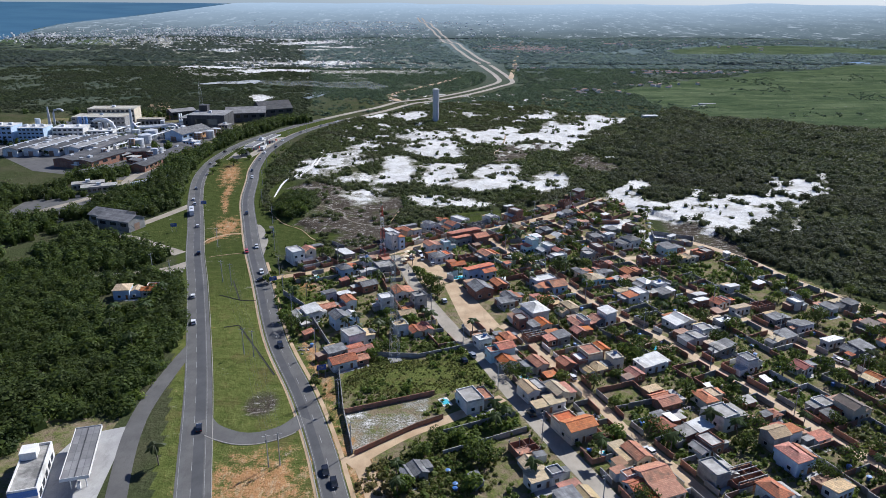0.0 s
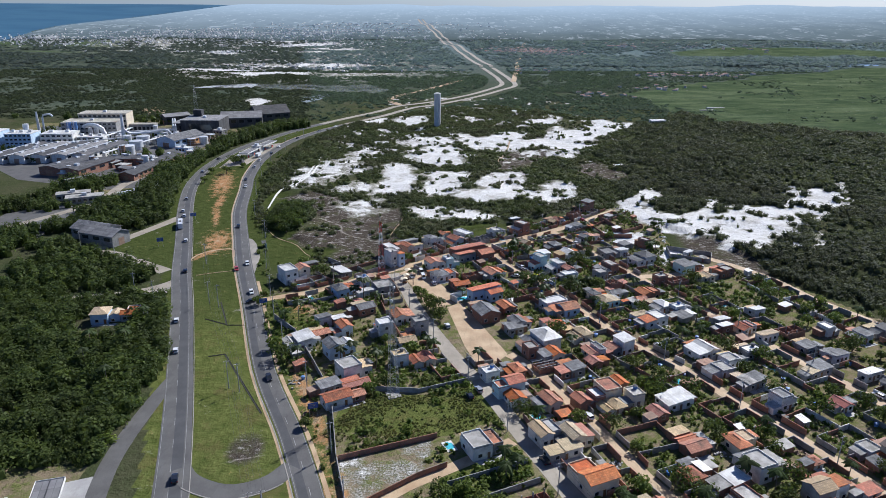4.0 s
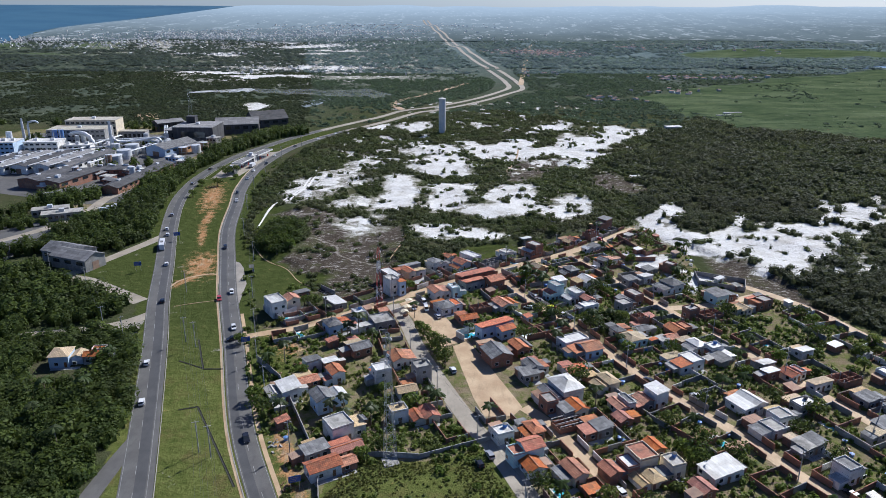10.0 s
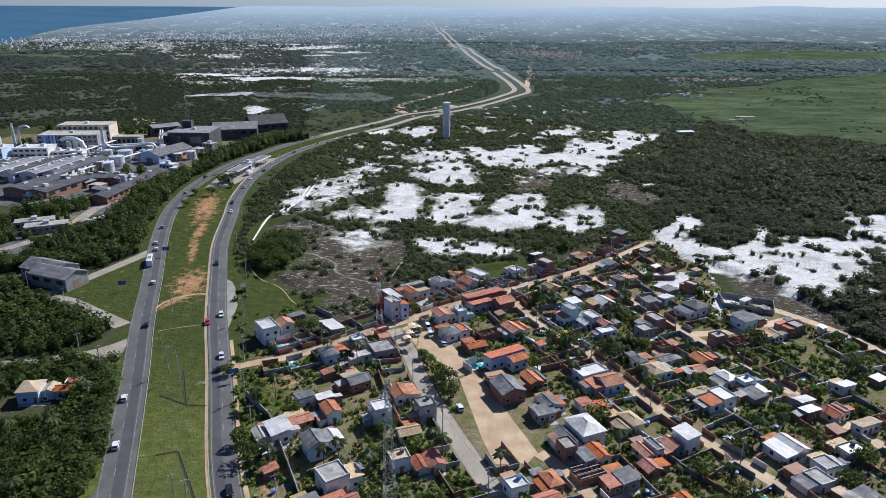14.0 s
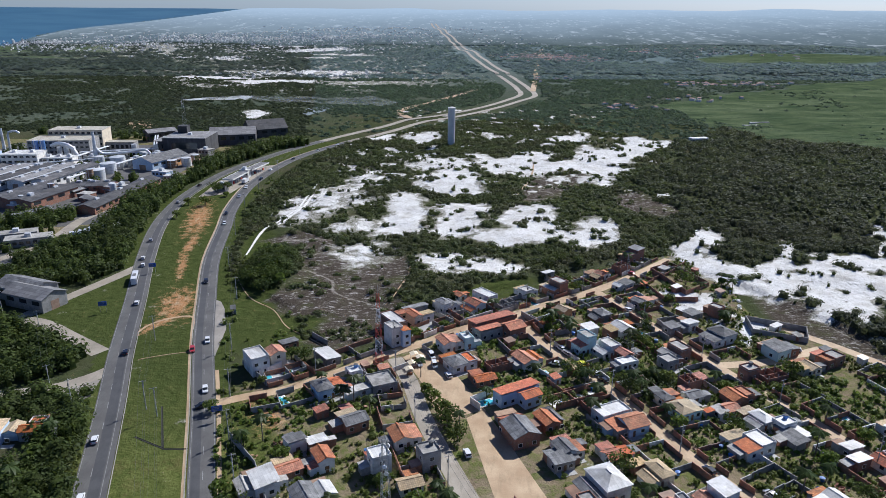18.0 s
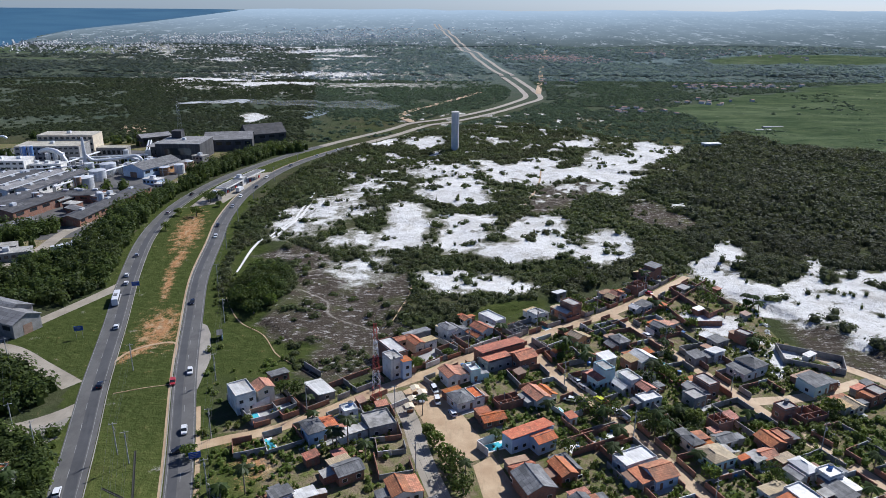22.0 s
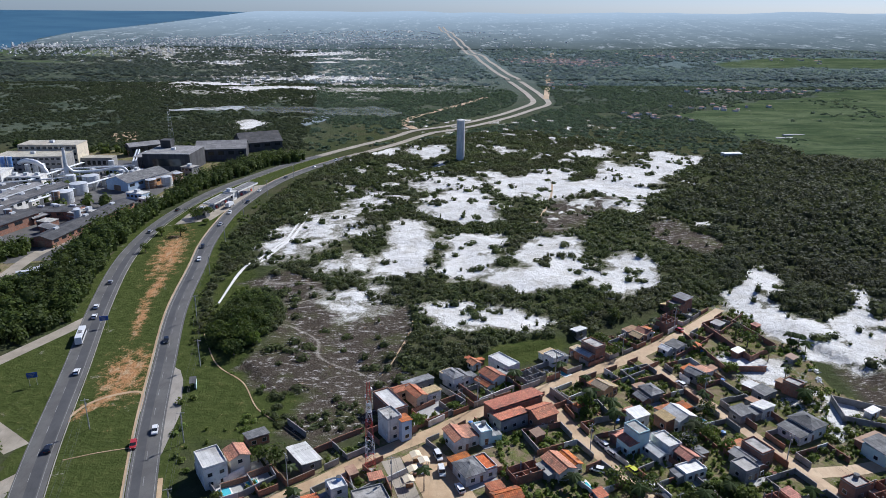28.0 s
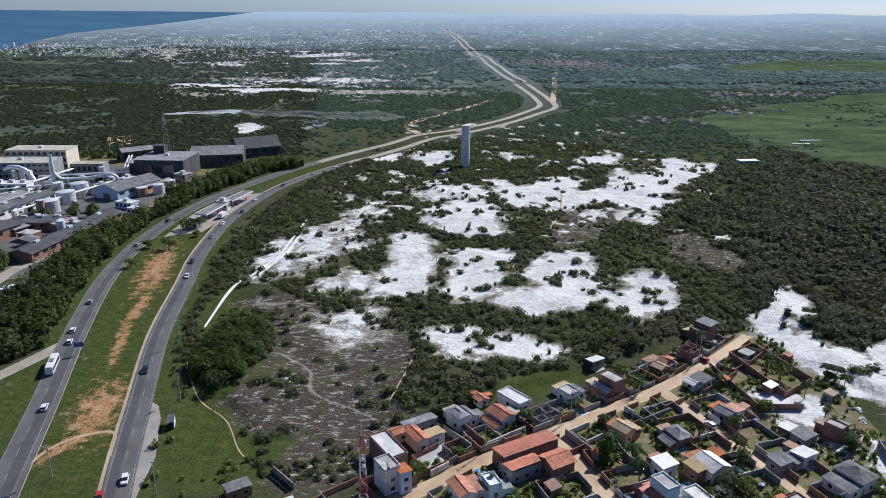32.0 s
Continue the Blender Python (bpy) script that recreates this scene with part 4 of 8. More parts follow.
flat_patch("pavement", [(2, 298), (8, 303), (15, 282), (23.5, 256), (20, 251), (11, 250.5), (8, 262)], 0.046, M["dirt"], "bare tan earth square beside the village street", "square")
flat_patch("pavement", [(-20, 338), (-13, 345), (-6, 338), (2, 318), (8, 303), (-6, 296), (-12, 318)], 0.042, M["dirt"], "dusty tan parking strip beside the street", "square")
flat_patch("pavement", [(-105, 390), (-101, 387), (-97.5, 380), (-91, 360), (-88.5, 338), (-91, 336), (-98, 362)], 0.052, M["cobble"], "pale paved bus bay beside the carriageway", "lay-by")
flat_patch("pavement", [(-108, 181), (-95, 186), (-90, 150), (-87, 120), (-112, 120), (-114, 150)], 0.045, M["concrete_floor"], "concrete filling station forecourt", "forecourt")
flat_patch("pavement", [(-168, 560), (-150, 570), (-141, 640), (-140, 660), (-158, 650), (-168, 605)], 0.05, M["asphalt_old"], "paved apron round the roadside post in the median", "apron")
flat_patch("pavement", [(-135, 316), (-122, 320), (-120.5, 309), (-126, 299), (-129, 297), (-131, 305)], 0.047, M["cobble"], "pale bare yard beside the roadside house", "yard")
flat_patch("pavement", [(-258, 405), (-262, 455), (-228, 452), (-216, 430), (-218, 388)], 0.045, M["asphalt_pale"], "empty pale paved yard among trees", "yard")


flat_patch("pavement", [(28.6, 307.6), (46, 316), (48, 311.6), (31, 303.4)], 0.044, M["sand"], "white gravel lot between brick walls", "lot")
flat_patch("pavement", [(40, 304.5), (50, 309.5), (52, 306.4), (42, 301.4)], 0.043, M["sand"], "white gravel yard behind a flat-roofed house", "lot")
flat_patch("pavement", [(-75, 330), (-64.4, 318), (-61, 320.3), (-54, 327), (-60, 336), (-66, 332)], 0.046, M["concrete_floor"], "pale paved pool terrace inside garden walls", "terrace")
flat_patch("pavement", [(-13, 371), (-3, 366.5), (-7.5, 360.5), (-17, 354), (-19, 360)], 0.046, M["concrete_floor"], "paved courtyard inside a grey wall", "courtyard")


# ---- plants as masses ----
def scatter(poly, gap, density, seed):
    g = np.random.RandomState(seed)
    p = np.array(poly, float)
    x0, y0, x1, y1 = p[:, 0].min(), p[:, 1].min(), p[:, 0].max(), p[:, 1].max()
    gx, gy = np.meshgrid(np.arange(x0, x1, gap), np.arange(y0, y1, gap))
    x = gx.ravel() + g.uniform(-0.5, 0.5, gx.size) * gap
    y = gy.ravel() + g.uniform(-0.5, 0.5, gx.size) * gap
    keep = inside(x, y, poly) & (g.rand(len(x)) < density(x, y))
    return x[keep], y[keep]


def clear_of(x, y, gap=4.0):
    d = np.minimum(near_line(x, y, LEFT_ROAD[:140]) - 5, near_line(x, y, RIGHT_ROAD[:140]) - 4)
    if np.max(y) > 850:
        d = np.minimum(d, np.minimum(near_line(x, y, LEFT_ROAD[130::12]), near_line(x, y, RIGHT_ROAD[130::12])) - 12)
    d = np.minimum(d, near_line(x, y, SLIP_ROAD) - 4)
    for line in STREETS:
        d = np.minimum(d, near_line(x, y, line) - 2.5)
    return d > gap


def foliage(name, x, y, radius, tall, cards, size, material, label, seed, category="bushes", lift=0.0, up=0.55):
    """Many crowns in one mesh: each a dark core and a shell of small leaf clumps on lumps of its own."""
    g = np.random.RandomState(seed)
    n = len(x)
    if n == 0:
        return None
    z0 = height_at(x, y)
    r = radius[0] + (radius[1] - radius[0]) * g.rand(n) ** 1.4
    h = tall[0] + (tall[1] - tall[0]) * g.rand(n)
    base = np.column_stack([x, y, z0 + lift])
    u = g.normal(size=(n, cards, 3))
    u /= np.linalg.norm(u, axis=2)[:, :, None]
    u[:, :, 2] = np.abs(u[:, :, 2]) * 1.15 - 0.15
    lob = g.normal(size=(n, 5, 3))
    lob[:, :, 2] = np.abs(lob[:, :, 2])
    lob /= np.linalg.norm(lob, axis=2)[:, :, None]
    bulge = np.max(np.einsum("nci,nli->ncl", u, lob), axis=2)
    rad = 0.55 + 0.45 * np.clip(bulge, 0, 1) ** 2 + 0.12 * g.normal(size=(n, cards))
    c = u * rad[:, :, None] * np.stack([r, r, h * 0.62], 1)[:, None, :]
    c[:, :, 2] += (h * 0.38)[:, None]
    c += base[:, None, :]
    nv = u + 0.33 * g.normal(size=u.shape)
    nv[:, :, 2] += up
    nv /= np.linalg.norm(nv, axis=2)[:, :, None]
    t1 = np.cross(nv, g.normal(size=u.shape))
    t1 /= np.linalg.norm(t1, axis=2)[:, :, None]
    t2 = np.cross(nv, t1)
    s = size * (0.6 + 0.8 * g.rand(n, cards))[:, :, None] * np.clip(r / np.mean(r), 0.6, 1.6)[:, None, None]
    k = 0.55 + 0.5 * g.rand(n, cards, 1)
    quad = np.stack([c - t1 * s, c - t2 * s * k + nv * s * 0.2, c + t1 * s, c + t2 * s * k - nv * s * 0.15], 2).reshape(-1, 3)
    quad[:, 2] = np.maximum(quad[:, 2], np.repeat(z0, cards * 4) - 0.05)
    f = np.arange(len(quad)).reshape(-1, 4)
    ang = np.arange(5) * 2 * math.pi / 5
    ring = np.column_stack([np.cos(ang), np.sin(ang)])
    low = np.concatenate([base[:, None, :2] + ring[None] * (r * 0.6)[:, None, None], np.repeat((z0 + lift * 0.6)[:, None, None], 5, 1)], 2)
    high = np.concatenate([base[:, None, :2] + ring[None] * (r * 0.4)[:, None, None], np.repeat((z0 + lift + h * 0.6)[:, None, None], 5, 1)], 2)
    core = np.concatenate([low, high], 1).reshape(-1, 3)
    off = len(quad) + np.arange(n)[:, None] * 10
    cf = np.concatenate([np.stack([off[:, 0] + i, off[:, 0] + (i + 1) % 5, off[:, 0] + 5 + (i + 1) % 5, off[:, 0] + 5 + i], 1) for i in range(5)]
                        + [np.stack([off[:, 0] + 5, off[:, 0] + 6, off[:, 0] + 7, off[:, 0] + 8], 1)])
    me = mesh_np(name, np.vstack([quad, core]), np.vstack([f, cf]), material)
    soft = u * (0.55 + 0.45 * np.clip(rad, 0, 1))[:, :, None] + 0.22 * g.normal(size=u.shape)
    soft[:, :, 2] += up * 0.5
    soft /= np.linalg.norm(soft, axis=2)[:, :, None]
    cn = np.concatenate([np.repeat(ring, 1, 0), np.full((5, 1), 0.5)], 1) / math.sqrt(1.25)
    shade = np.vstack([np.repeat(soft.reshape(-1, 3), 4, 0), np.tile(np.vstack([cn, cn]), (n, 1))])
    at = me.attributes.new("custom_normal", "FLOAT_VECTOR", "POINT")
    at.data.foreach_set("vector", np.ascontiguousarray(shade, np.float32).ravel())
    return tagged(new(name, me), label, category, kind="stuff")


def thick(lo, hi, size, seed):
    return lambda x, y: np.clip((fractal(x, y, size, seed) - lo) / (hi - lo), 0, 1)


def forest_near(x, y):
    ok = clear_of(x, y, 1.2) & ~((np.abs(x + 135) < 11) & (np.abs(y - 281) < 10)) & ~((x > -121) & (y < 190))
    return ok * 1.0


FOREST = [(-93, 185), (-94, 225), (-100, 262), (-117, 312), (-140, 308), (-240, 330), (-270, 250), (-170, 130), (-122, 175)]
xs, ys = scatter(FOREST, 3.4, forest_near, 11)
foliage("forest", xs, ys, (1.5, 5.6), (2.0, 7.4), 130, 0.34, M["leaf_forest"], "dense dark green coastal forest canopy", 1, "forest")


xs, ys = scatter([(-95, 188), (-96.5, 225), (-102, 262), (-118, 306), (-126, 306), (-110, 262), (-104, 225), (-103, 190)], 2.4, lambda x, y: clear_of(x, y, -0.4) * 0.9, 48)
foliage("thicket", xs, ys, (0.9, 2.4), (0.9, 2.6), 60, 0.28, M["leaf_bright"], "bright green creeping bushes at the forest edge", 38, "bushes")


def grove_left(x, y):
    ok = clear_of(x, y, 3) & (lawn_at(x, y) < 0.5)
    for bx, by, br in ((-178, 388, 17), (-238, 425, 24), (-122, 332, 9), (-128, 322, 10), (-128, 308, 9)):
        ok &= np.hypot(x - bx, y - by) > br
    return ok * np.clip((fractal(x, y, 30, 71) - 0.30) / 0.1, 0, 1)


xs, ys = scatter([(-122, 312), (-128, 335), (-148, 350), (-175, 372), (-160, 430), (-168, 470), (-205, 480), (-230, 440), (-300, 470), (-330, 400), (-240, 320), (-140, 300)], 4.2, grove_left, 12)
foliage("forest", xs, ys, (2.0, 4.4), (4, 9), 90, 0.5, M["leaf_forest"], "dark green trees round the side road and yards", 2, "forest")


def belt(x, y):
    d = near_line(x, y, LEFT_ROAD[:110])
    return (d > 8) & (d < 30) & (x < side_x(LEFT_ROAD, y)) & (near_line(x, y, FACTORY_ROAD) > 6) & (near_line(x, y, SIDE_ROAD) > 6)


xs, ys = scatter([(-150, 430), (-170, 480), (-175, 560), (-170, 640), (-140, 715), (-110, 770), (-150, 800), (-215, 660), (-215, 540), (-200, 440)], 4.0, belt, 13)
foliage("forest", xs, ys, (2.2, 4.0), (6, 11), 85, 0.55, M["leaf_forest"], "tall row of dark green trees screening the factory", 3, "forest")


def scrub(x, y):
    s = sand_at(x, y)
    ok = ((s < 0.30 + 0.22 * fractal(x, y, 12, 88, 2)) | (fractal(x, y, 9, 85, 2) > 0.68)) & clear_of(x, y, 3.0) & ~inside(x, y, TOWN) & (lawn_at(x, y) < 0.55) & ~((x > 152) & (s < 0.45) & inside(x, y, [(116, 452), (150, 345), (180, 298), (300, 320), (340, 560), (215, 740), (130, 610)]))
    d = dry_at(x, y)
    keep = np.where(d > 0.5, 0.04 + 0.25 * (fractal(x, y, 18, 83, 2) > 0.62), np.clip((fractal(x, y, 24, 81) - 0.28) / 0.14, 0.12, 1)) * np.where(s > 0.2, 0.6, 1)
    return ok * keep


xs, ys = scatter(DUNES, 2.9, scrub, 14)
near = ys < 520
foliage("dune_scrub", xs[near], ys[near], (0.9, 3.4), (0.8, 2.8), 62, 0.30, M["leaf_scrub"], "dark low dune scrub between white sand patches", 4)
foliage("dune_scrub", xs[~near], ys[~near], (0.9, 3.4), (0.8, 2.8), 26, 0.46, M["leaf_scrub"], "far dune scrub between white sand patches", 24)

xs, ys = scatter([(-101, 418), (-99, 448), (-90, 452), (-80, 440), (-76, 412), (-85, 398), (-96, 404)], 2.6, lambda x, y: np.ones(len(x)), 29)
foliage("thicket", xs, ys, (1.8, 3.6), (2.4, 5.2), 150, 0.28, M["leaf_forest"], "dense rounded green thicket beside the heath", 13, "bushes")
xs, ys = scatter([(-72, 372), (-60, 352), (-30, 350), (-18, 384), (-24, 400), (-45, 385)], 3.0, thick(0.52, 0.66, 14, 131), 30)
foliage("thicket", xs, ys, (0.8, 2.4), (0.8, 2.2), 60, 0.26, M["leaf_scrub"], "dark low bushes behind the houses", 14, "bushes")

WOOD = [(116, 452), (150, 345), (160, 325), (180, 298), (240, 205), (470, 330), (560, 660), (470, 700), (370, 730), (300, 790), (285, 850), (250, 800), (205, 770), (180, 735), (190, 690), (130, 610), (140, 570), (122, 520)]


def wood(x, y):
    return ((sand_at(x, y) < 0.42) & (dry_at(x, y) < 0.5) & clear_of(x, y, 2.5) & ~inside(x, y, TOWN)) * np.clip((fractal(x, y, 20, 151, 3) - 0.34) / 0.1, 0.4, 1)


xs, ys = scatter(WOOD, 3.3, wood, 15)
near = (ys < 500) & (xs < 300)
foliage("forest", xs[near], ys[near], (1.8, 5.0), (1.6, 4.8), 66, 0.38, M["leaf_wood"], "dark closed woodland on old dunes", 5, "forest")
foliage("forest", xs[~near], ys[~near], (1.8, 5.0), (1.6, 4.8), 22, 0.66, M["leaf_wood"], "far closed woodland on old dunes", 25, "forest")


def beyond(x, y):
    ok = clear_of(x, y, 5) & (field_at(x, y) < 0.45) & (sand_at(x, y) < 0.5) & (town_at(x, y) < 0.5)
    near = inside(x, y, DUNES) | inside(x, y, WOOD)
    return ok * ~near * np.clip((fractal(x, y, 60, 91) - 0.30) / 0.15, 0.15, 1)


xs, ys = scatter([(-620, 800), (-200, 790), (-110, 785), (-20, 860), (240, 690), (420, 660), (700, 700), (760, 1320), (-760, 1320)], 5.0, beyond, 16)
# The left part takes the leaf colour with weaker painted haze.
low_haze = xs < -0.17 * ys
foliage("forest", xs[low_haze], ys[low_haze], (2.2, 4.6), (0.9, 2.2), 14, 0.95, M["leaf_low_haze"], "dark scrub behind the factory, painted with little haze", 26, "forest", up=1.2)
xs, ys = xs[~low_haze], ys[~low_haze]
foliage("forest", xs, ys, (2.2, 4.6), (0.9, 2.2), 14, 0.95, M["leaf_grove_hazed"], "far scrub and coconut groves on the plain", 6, "forest", up=1.2)
xs, ys = scatter([(-260, 560), (-420, 600), (-600, 800), (-230, 800), (-190, 700), (-205, 600)], 9, lambda x, y: (fractal(x, y, 40, 95) > 0.55) * 0.6, 17)
foliage("forest", xs, ys, (2.5, 4.5), (4, 8), 40, 0.9, M["leaf_forest"], "trees among factory buildings", 7, "forest")
xs, ys = scatter([(260, 740), (420, 690), (800, 700), (1100, 1000), (840, 1300), (470, 1150), (240, 1000)], 7, lambda x, y: (field_at(x, y) > 0.4) * np.clip((fractal(x, y, 45, 97) - 0.60) / 0.1, 0, 0.5) + 0.002, 27)
foliage("thicket", xs, ys, (1.5, 4.5), (0.7, 1.7), 16, 0.8, M["leaf_grove_hazed"], "scattered thickets across the green marsh", 12, "bushes", up=1.2)
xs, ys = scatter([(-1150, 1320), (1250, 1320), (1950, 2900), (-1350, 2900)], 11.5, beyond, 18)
# Same split farther out: less haze painted into the left-hand crowns.
low_haze = xs < -0.17 * ys - 10
foliage("forest", xs[low_haze], ys[low_haze], (5, 10), (1.4, 3.2), 9, 2.4, M["leaf_low_haze_far"], "distant dark scrub, painted with weaker haze", 28, "forest", up=2.2)
xs, ys = xs[~low_haze], ys[~low_haze]
foliage("forest", xs, ys, (5, 10), (1.4, 3.2), 9, 2.4, M["leaf_far_hazed"], "distant wooded plain", 8, "forest", up=2.2)


flat_patch("pavement", [(-226, 492), (-203, 500), (-206, 610), (-204, 660), (-212, 735), (-392, 745), (-392, 610), (-300, 520)], 0.046, M["asphalt"], "dusty grey paved factory yard", "yard")
flat_patch("pavement", [(-346, 862), (-326, 880), (-302, 836), (-320, 820)], 0.4 + max(float(height_at(np.array([px]), np.array([py]))[0]) for px, py in ((-346, 862), (-326, 880), (-302, 836), (-320, 820))), M["dirt"], "bare red-tan clearing behind the factory", "clearing", 1.8)
flat_patch("water", [(-178, 968), (-160, 1008), (-140, 1020), (-146, 985), (-150, 958), (-164, 924), (-172, 940)], 0.2 + max(float(height_at(np.array([px]), np.array([py]))[0]) for px, py in ((-178, 968), (-160, 1008), (-140, 1020), (-150, 958), (-164, 924))), M["pond"], "blue-grey pond in the scrub", "pond", 3.0)


# ---- parts and shapes ----
def part(name, bm, material, parent=None, label="", smooth=False):
    me = bpy.data.meshes.new(name)
    bm.to_mesh(me)
    bm.free()
    if smooth:
        me.polygons.foreach_set("use_smooth", [True] * len(me.polygons))
    me.materials.append(material)
    ob = new(name, me)
    if parent:
        ob.parent = parent
    return tagged(ob, label) if label else ob


def box(bm, x0, y0, z0, x1, y1, z1):
    v = [bm.verts.new(p) for p in ((x0, y0, z0), (x1, y0, z0), (x1, y1, z0), (x0, y1, z0), (x0, y0, z1), (x1, y0, z1), (x1, y1, z1), (x0, y1, z1))]
    for f in ((3, 2, 1, 0), (4, 5, 6, 7), (0, 1, 5, 4), (1, 2, 6, 5), (2, 3, 7, 6), (3, 0, 4, 7)):
        bm.faces.new([v[i] for i in f])
    return v


def boxes(*dims):
    bm = bmesh.new()
    for d in dims:
        box(bm, *d)
    return bm


def drum(bm, x, y, z0, z1, r0, r1=None, n=12, m=None):
    r1 = r0 if r1 is None else r1
    lo = [bm.verts.new((x + r0 * math.cos(2 * math.pi * i / n), y + r0 * math.sin(2 * math.pi * i / n), z0)) for i in range(n)]
    hi = [bm.verts.new((x + r1 * math.cos(2 * math.pi * i / n), y + r1 * math.sin(2 * math.pi * i / n), z1)) for i in range(n)]
    for i in range(n):
        bm.faces.new((lo[i], lo[(i + 1) % n], hi[(i + 1) % n], hi[i]))
    bm.faces.new(hi)
    bm.faces.new(lo[::-1])
    return bm


def ring_bm(x0, z0, x1, z1, t, y0, y1):
    """An upright frame: outer size, bar width t, from y0 to y1."""
    bm = bmesh.new()
    out, inn = ((x0, z0), (x1, z0), (x1, z1), (x0, z1)), ((x0 + t, z0 + t), (x1 - t, z0 + t), (x1 - t, z1 - t), (x0 + t, z1 - t))
    v = [[bm.verts.new((x, y, z)) for x, z in loop] for loop in (out, inn) for y in (y0, y1)]
    for i in range(4):
        j = (i + 1) % 4
        bm.faces.new((v[0][i], v[0][j], v[2][j], v[2][i]))
        bm.faces.new((v[1][j], v[1][i], v[3][i], v[3][j]))
        bm.faces.new((v[0][j], v[0][i], v[1][i], v[1][j]))
        bm.faces.new((v[2][i], v[2][j], v[3][j], v[3][i]))
    return bm


def prism(bm, profile, y0, y1, along_x=False):
    """Profile of (x, z), drawn out from y0 to y1."""
    put = (lambda x, y, z: (y, x, z)) if along_x else (lambda x, y, z: (x, y, z))
    a = [bm.verts.new(put(x, y0, z)) for x, z in profile]
    b = [bm.verts.new(put(x, y1, z)) for x, z in profile]
    n = len(a)
    for i in range(n):
        bm.faces.new((a[i], a[(i + 1) % n], b[(i + 1) % n], b[i]))
    bm.faces.new(a[::-1])
    bm.faces.new(b)
    bmesh.ops.recalc_face_normals(bm, faces=bm.faces)
    return bm


def thing(name, x, y, z=0.0, turn=0.0, label="", category="", group=""):
    ob = new(name)
    ob.matrix_basis = pose(x, y, z, 0, 0, turn)
    return tagged(ob, label, category, group)


def gable(bm, w, d, z, rise, over=0.5, t=0.14):
    """Ridge along y."""
    a, b = w / 2 + over, d / 2 + over
    drop = rise * over / (w / 2)
    top = [(-a, -b, z - drop), (0, -b, z + rise), (a, -b, z - drop), (-a, b, z - drop), (0, b, z + rise), (a, b, z - drop)]
    hi = [bm.verts.new((x, y, q + t)) for x, y, q in top]
    lo = [bm.verts.new(p) for p in top]
    for q in ((0, 1, 4, 3), (1, 2, 5, 4)):
        bm.faces.new([hi[i] for i in q])
        bm.faces.new([lo[i] for i in q[::-1]])
    for q in ((0, 1), (1, 2), (2, 5), (5, 4), (4, 3), (3, 0)):
        bm.faces.new([hi[q[0]], lo[q[0]], lo[q[1]], hi[q[1]]])


def hip(bm, w, d, z, rise, over=0.5, t=0.14):
    a, b = w / 2 + over, d / 2 + over
    drop = rise * over / (min(w, d) / 2)
    k = max(0.2, b - a) if b >= a else 0.2
    j = max(0.2, a - b) if a > b else 0.2
    ridge = [(0, -k, z + rise), (0, k, z + rise)] if b >= a else [(-j, 0, z + rise), (j, 0, z + rise)]
    rim = [(-a, -b, z - drop), (a, -b, z - drop), (a, b, z - drop), (-a, b, z - drop)]
    r = [bm.verts.new((x, y, q + t)) for x, y, q in rim]
    u = [bm.verts.new((x, y, q + t)) for x, y, q in ridge]
    lo = [bm.verts.new(p) for p in rim]
    fs = ((r[0], r[1], u[0]), (r[1], r[2], u[1], u[0]), (r[2], r[3], u[1]), (r[3], r[0], u[0], u[1])) if b >= a else \
        ((r[0], r[1], u[1], u[0]), (r[1], r[2], u[1]), (r[2], r[3], u[0], u[1]), (r[3], r[0], u[0]))
    for f in fs:
        bm.faces.new(f)
    bm.faces.new(lo[::-1])
    for i in range(4):
        bm.faces.new((r[i], lo[i], lo[(i + 1) % 4], r[(i + 1) % 4]))


ROOFS = {"o": ("clay", "orange clay tile"), "b": ("tan", "tan tile"), "k": ("fibre", "grey cement-sheet"), "w": ("metal_roof", "white sheet"), "c": ("slab", "bare concrete slab"),
         "n": ("brown_roof", "dark brown tile"), "m": ("maroon_roof", "maroon tile"), "r": ("slab", "stained concrete slab"), "t": ("slab", "concrete slab"), "x": ("fibre", "grey sheet and clay tile")}
WALLS = {"w": ("white", "white walls"), "y": ("cream", "cream walls"), "g": ("grey_render", "grey rendered walls"), "b": ("blue_render", "pale blue walls"), "t": ("teal_render", "pale teal walls"),
         "r": ("brick", "raw brick walls"), "c": ("cream", "cream walls"), "o": ("orange_render", "orange walls")}


def wall_window(house, x, y, z, turn, w=1.2, h=1.1):
    m = pose(x, y, z, 0, 0, turn)
    fr = ring_bm(-w / 2 - 0.08, -0.08, w / 2 + 0.08, h + 0.08, 0.08, -0.06, 0.04)
    bmesh.ops.transform(fr, matrix=m, verts=fr.verts)
    win = part("window", fr, M["frame"], house)
    pn = boxes((-w / 2, -0.02, 0, w / 2, 0.0, h))
    bmesh.ops.transform(pn, matrix=m, verts=pn.verts)
    part("pane", pn, M["glass"], win)


def house_turn(x, y):
    if x < -28:
        return 31
    if y > 372:
        return 36
    if y > 330:
        return 27
    return 23


FOOT = []


def on_lane(x, y, turn, u, v):
    c, s = math.cos(radians(turn)), math.sin(radians(turn))
    px, py = np.array([x + u * c - v * s]), np.array([y + u * s + v * c])
    return any(near_line(px, py, line)[0] < 4.2 for line in STREETS[:9])


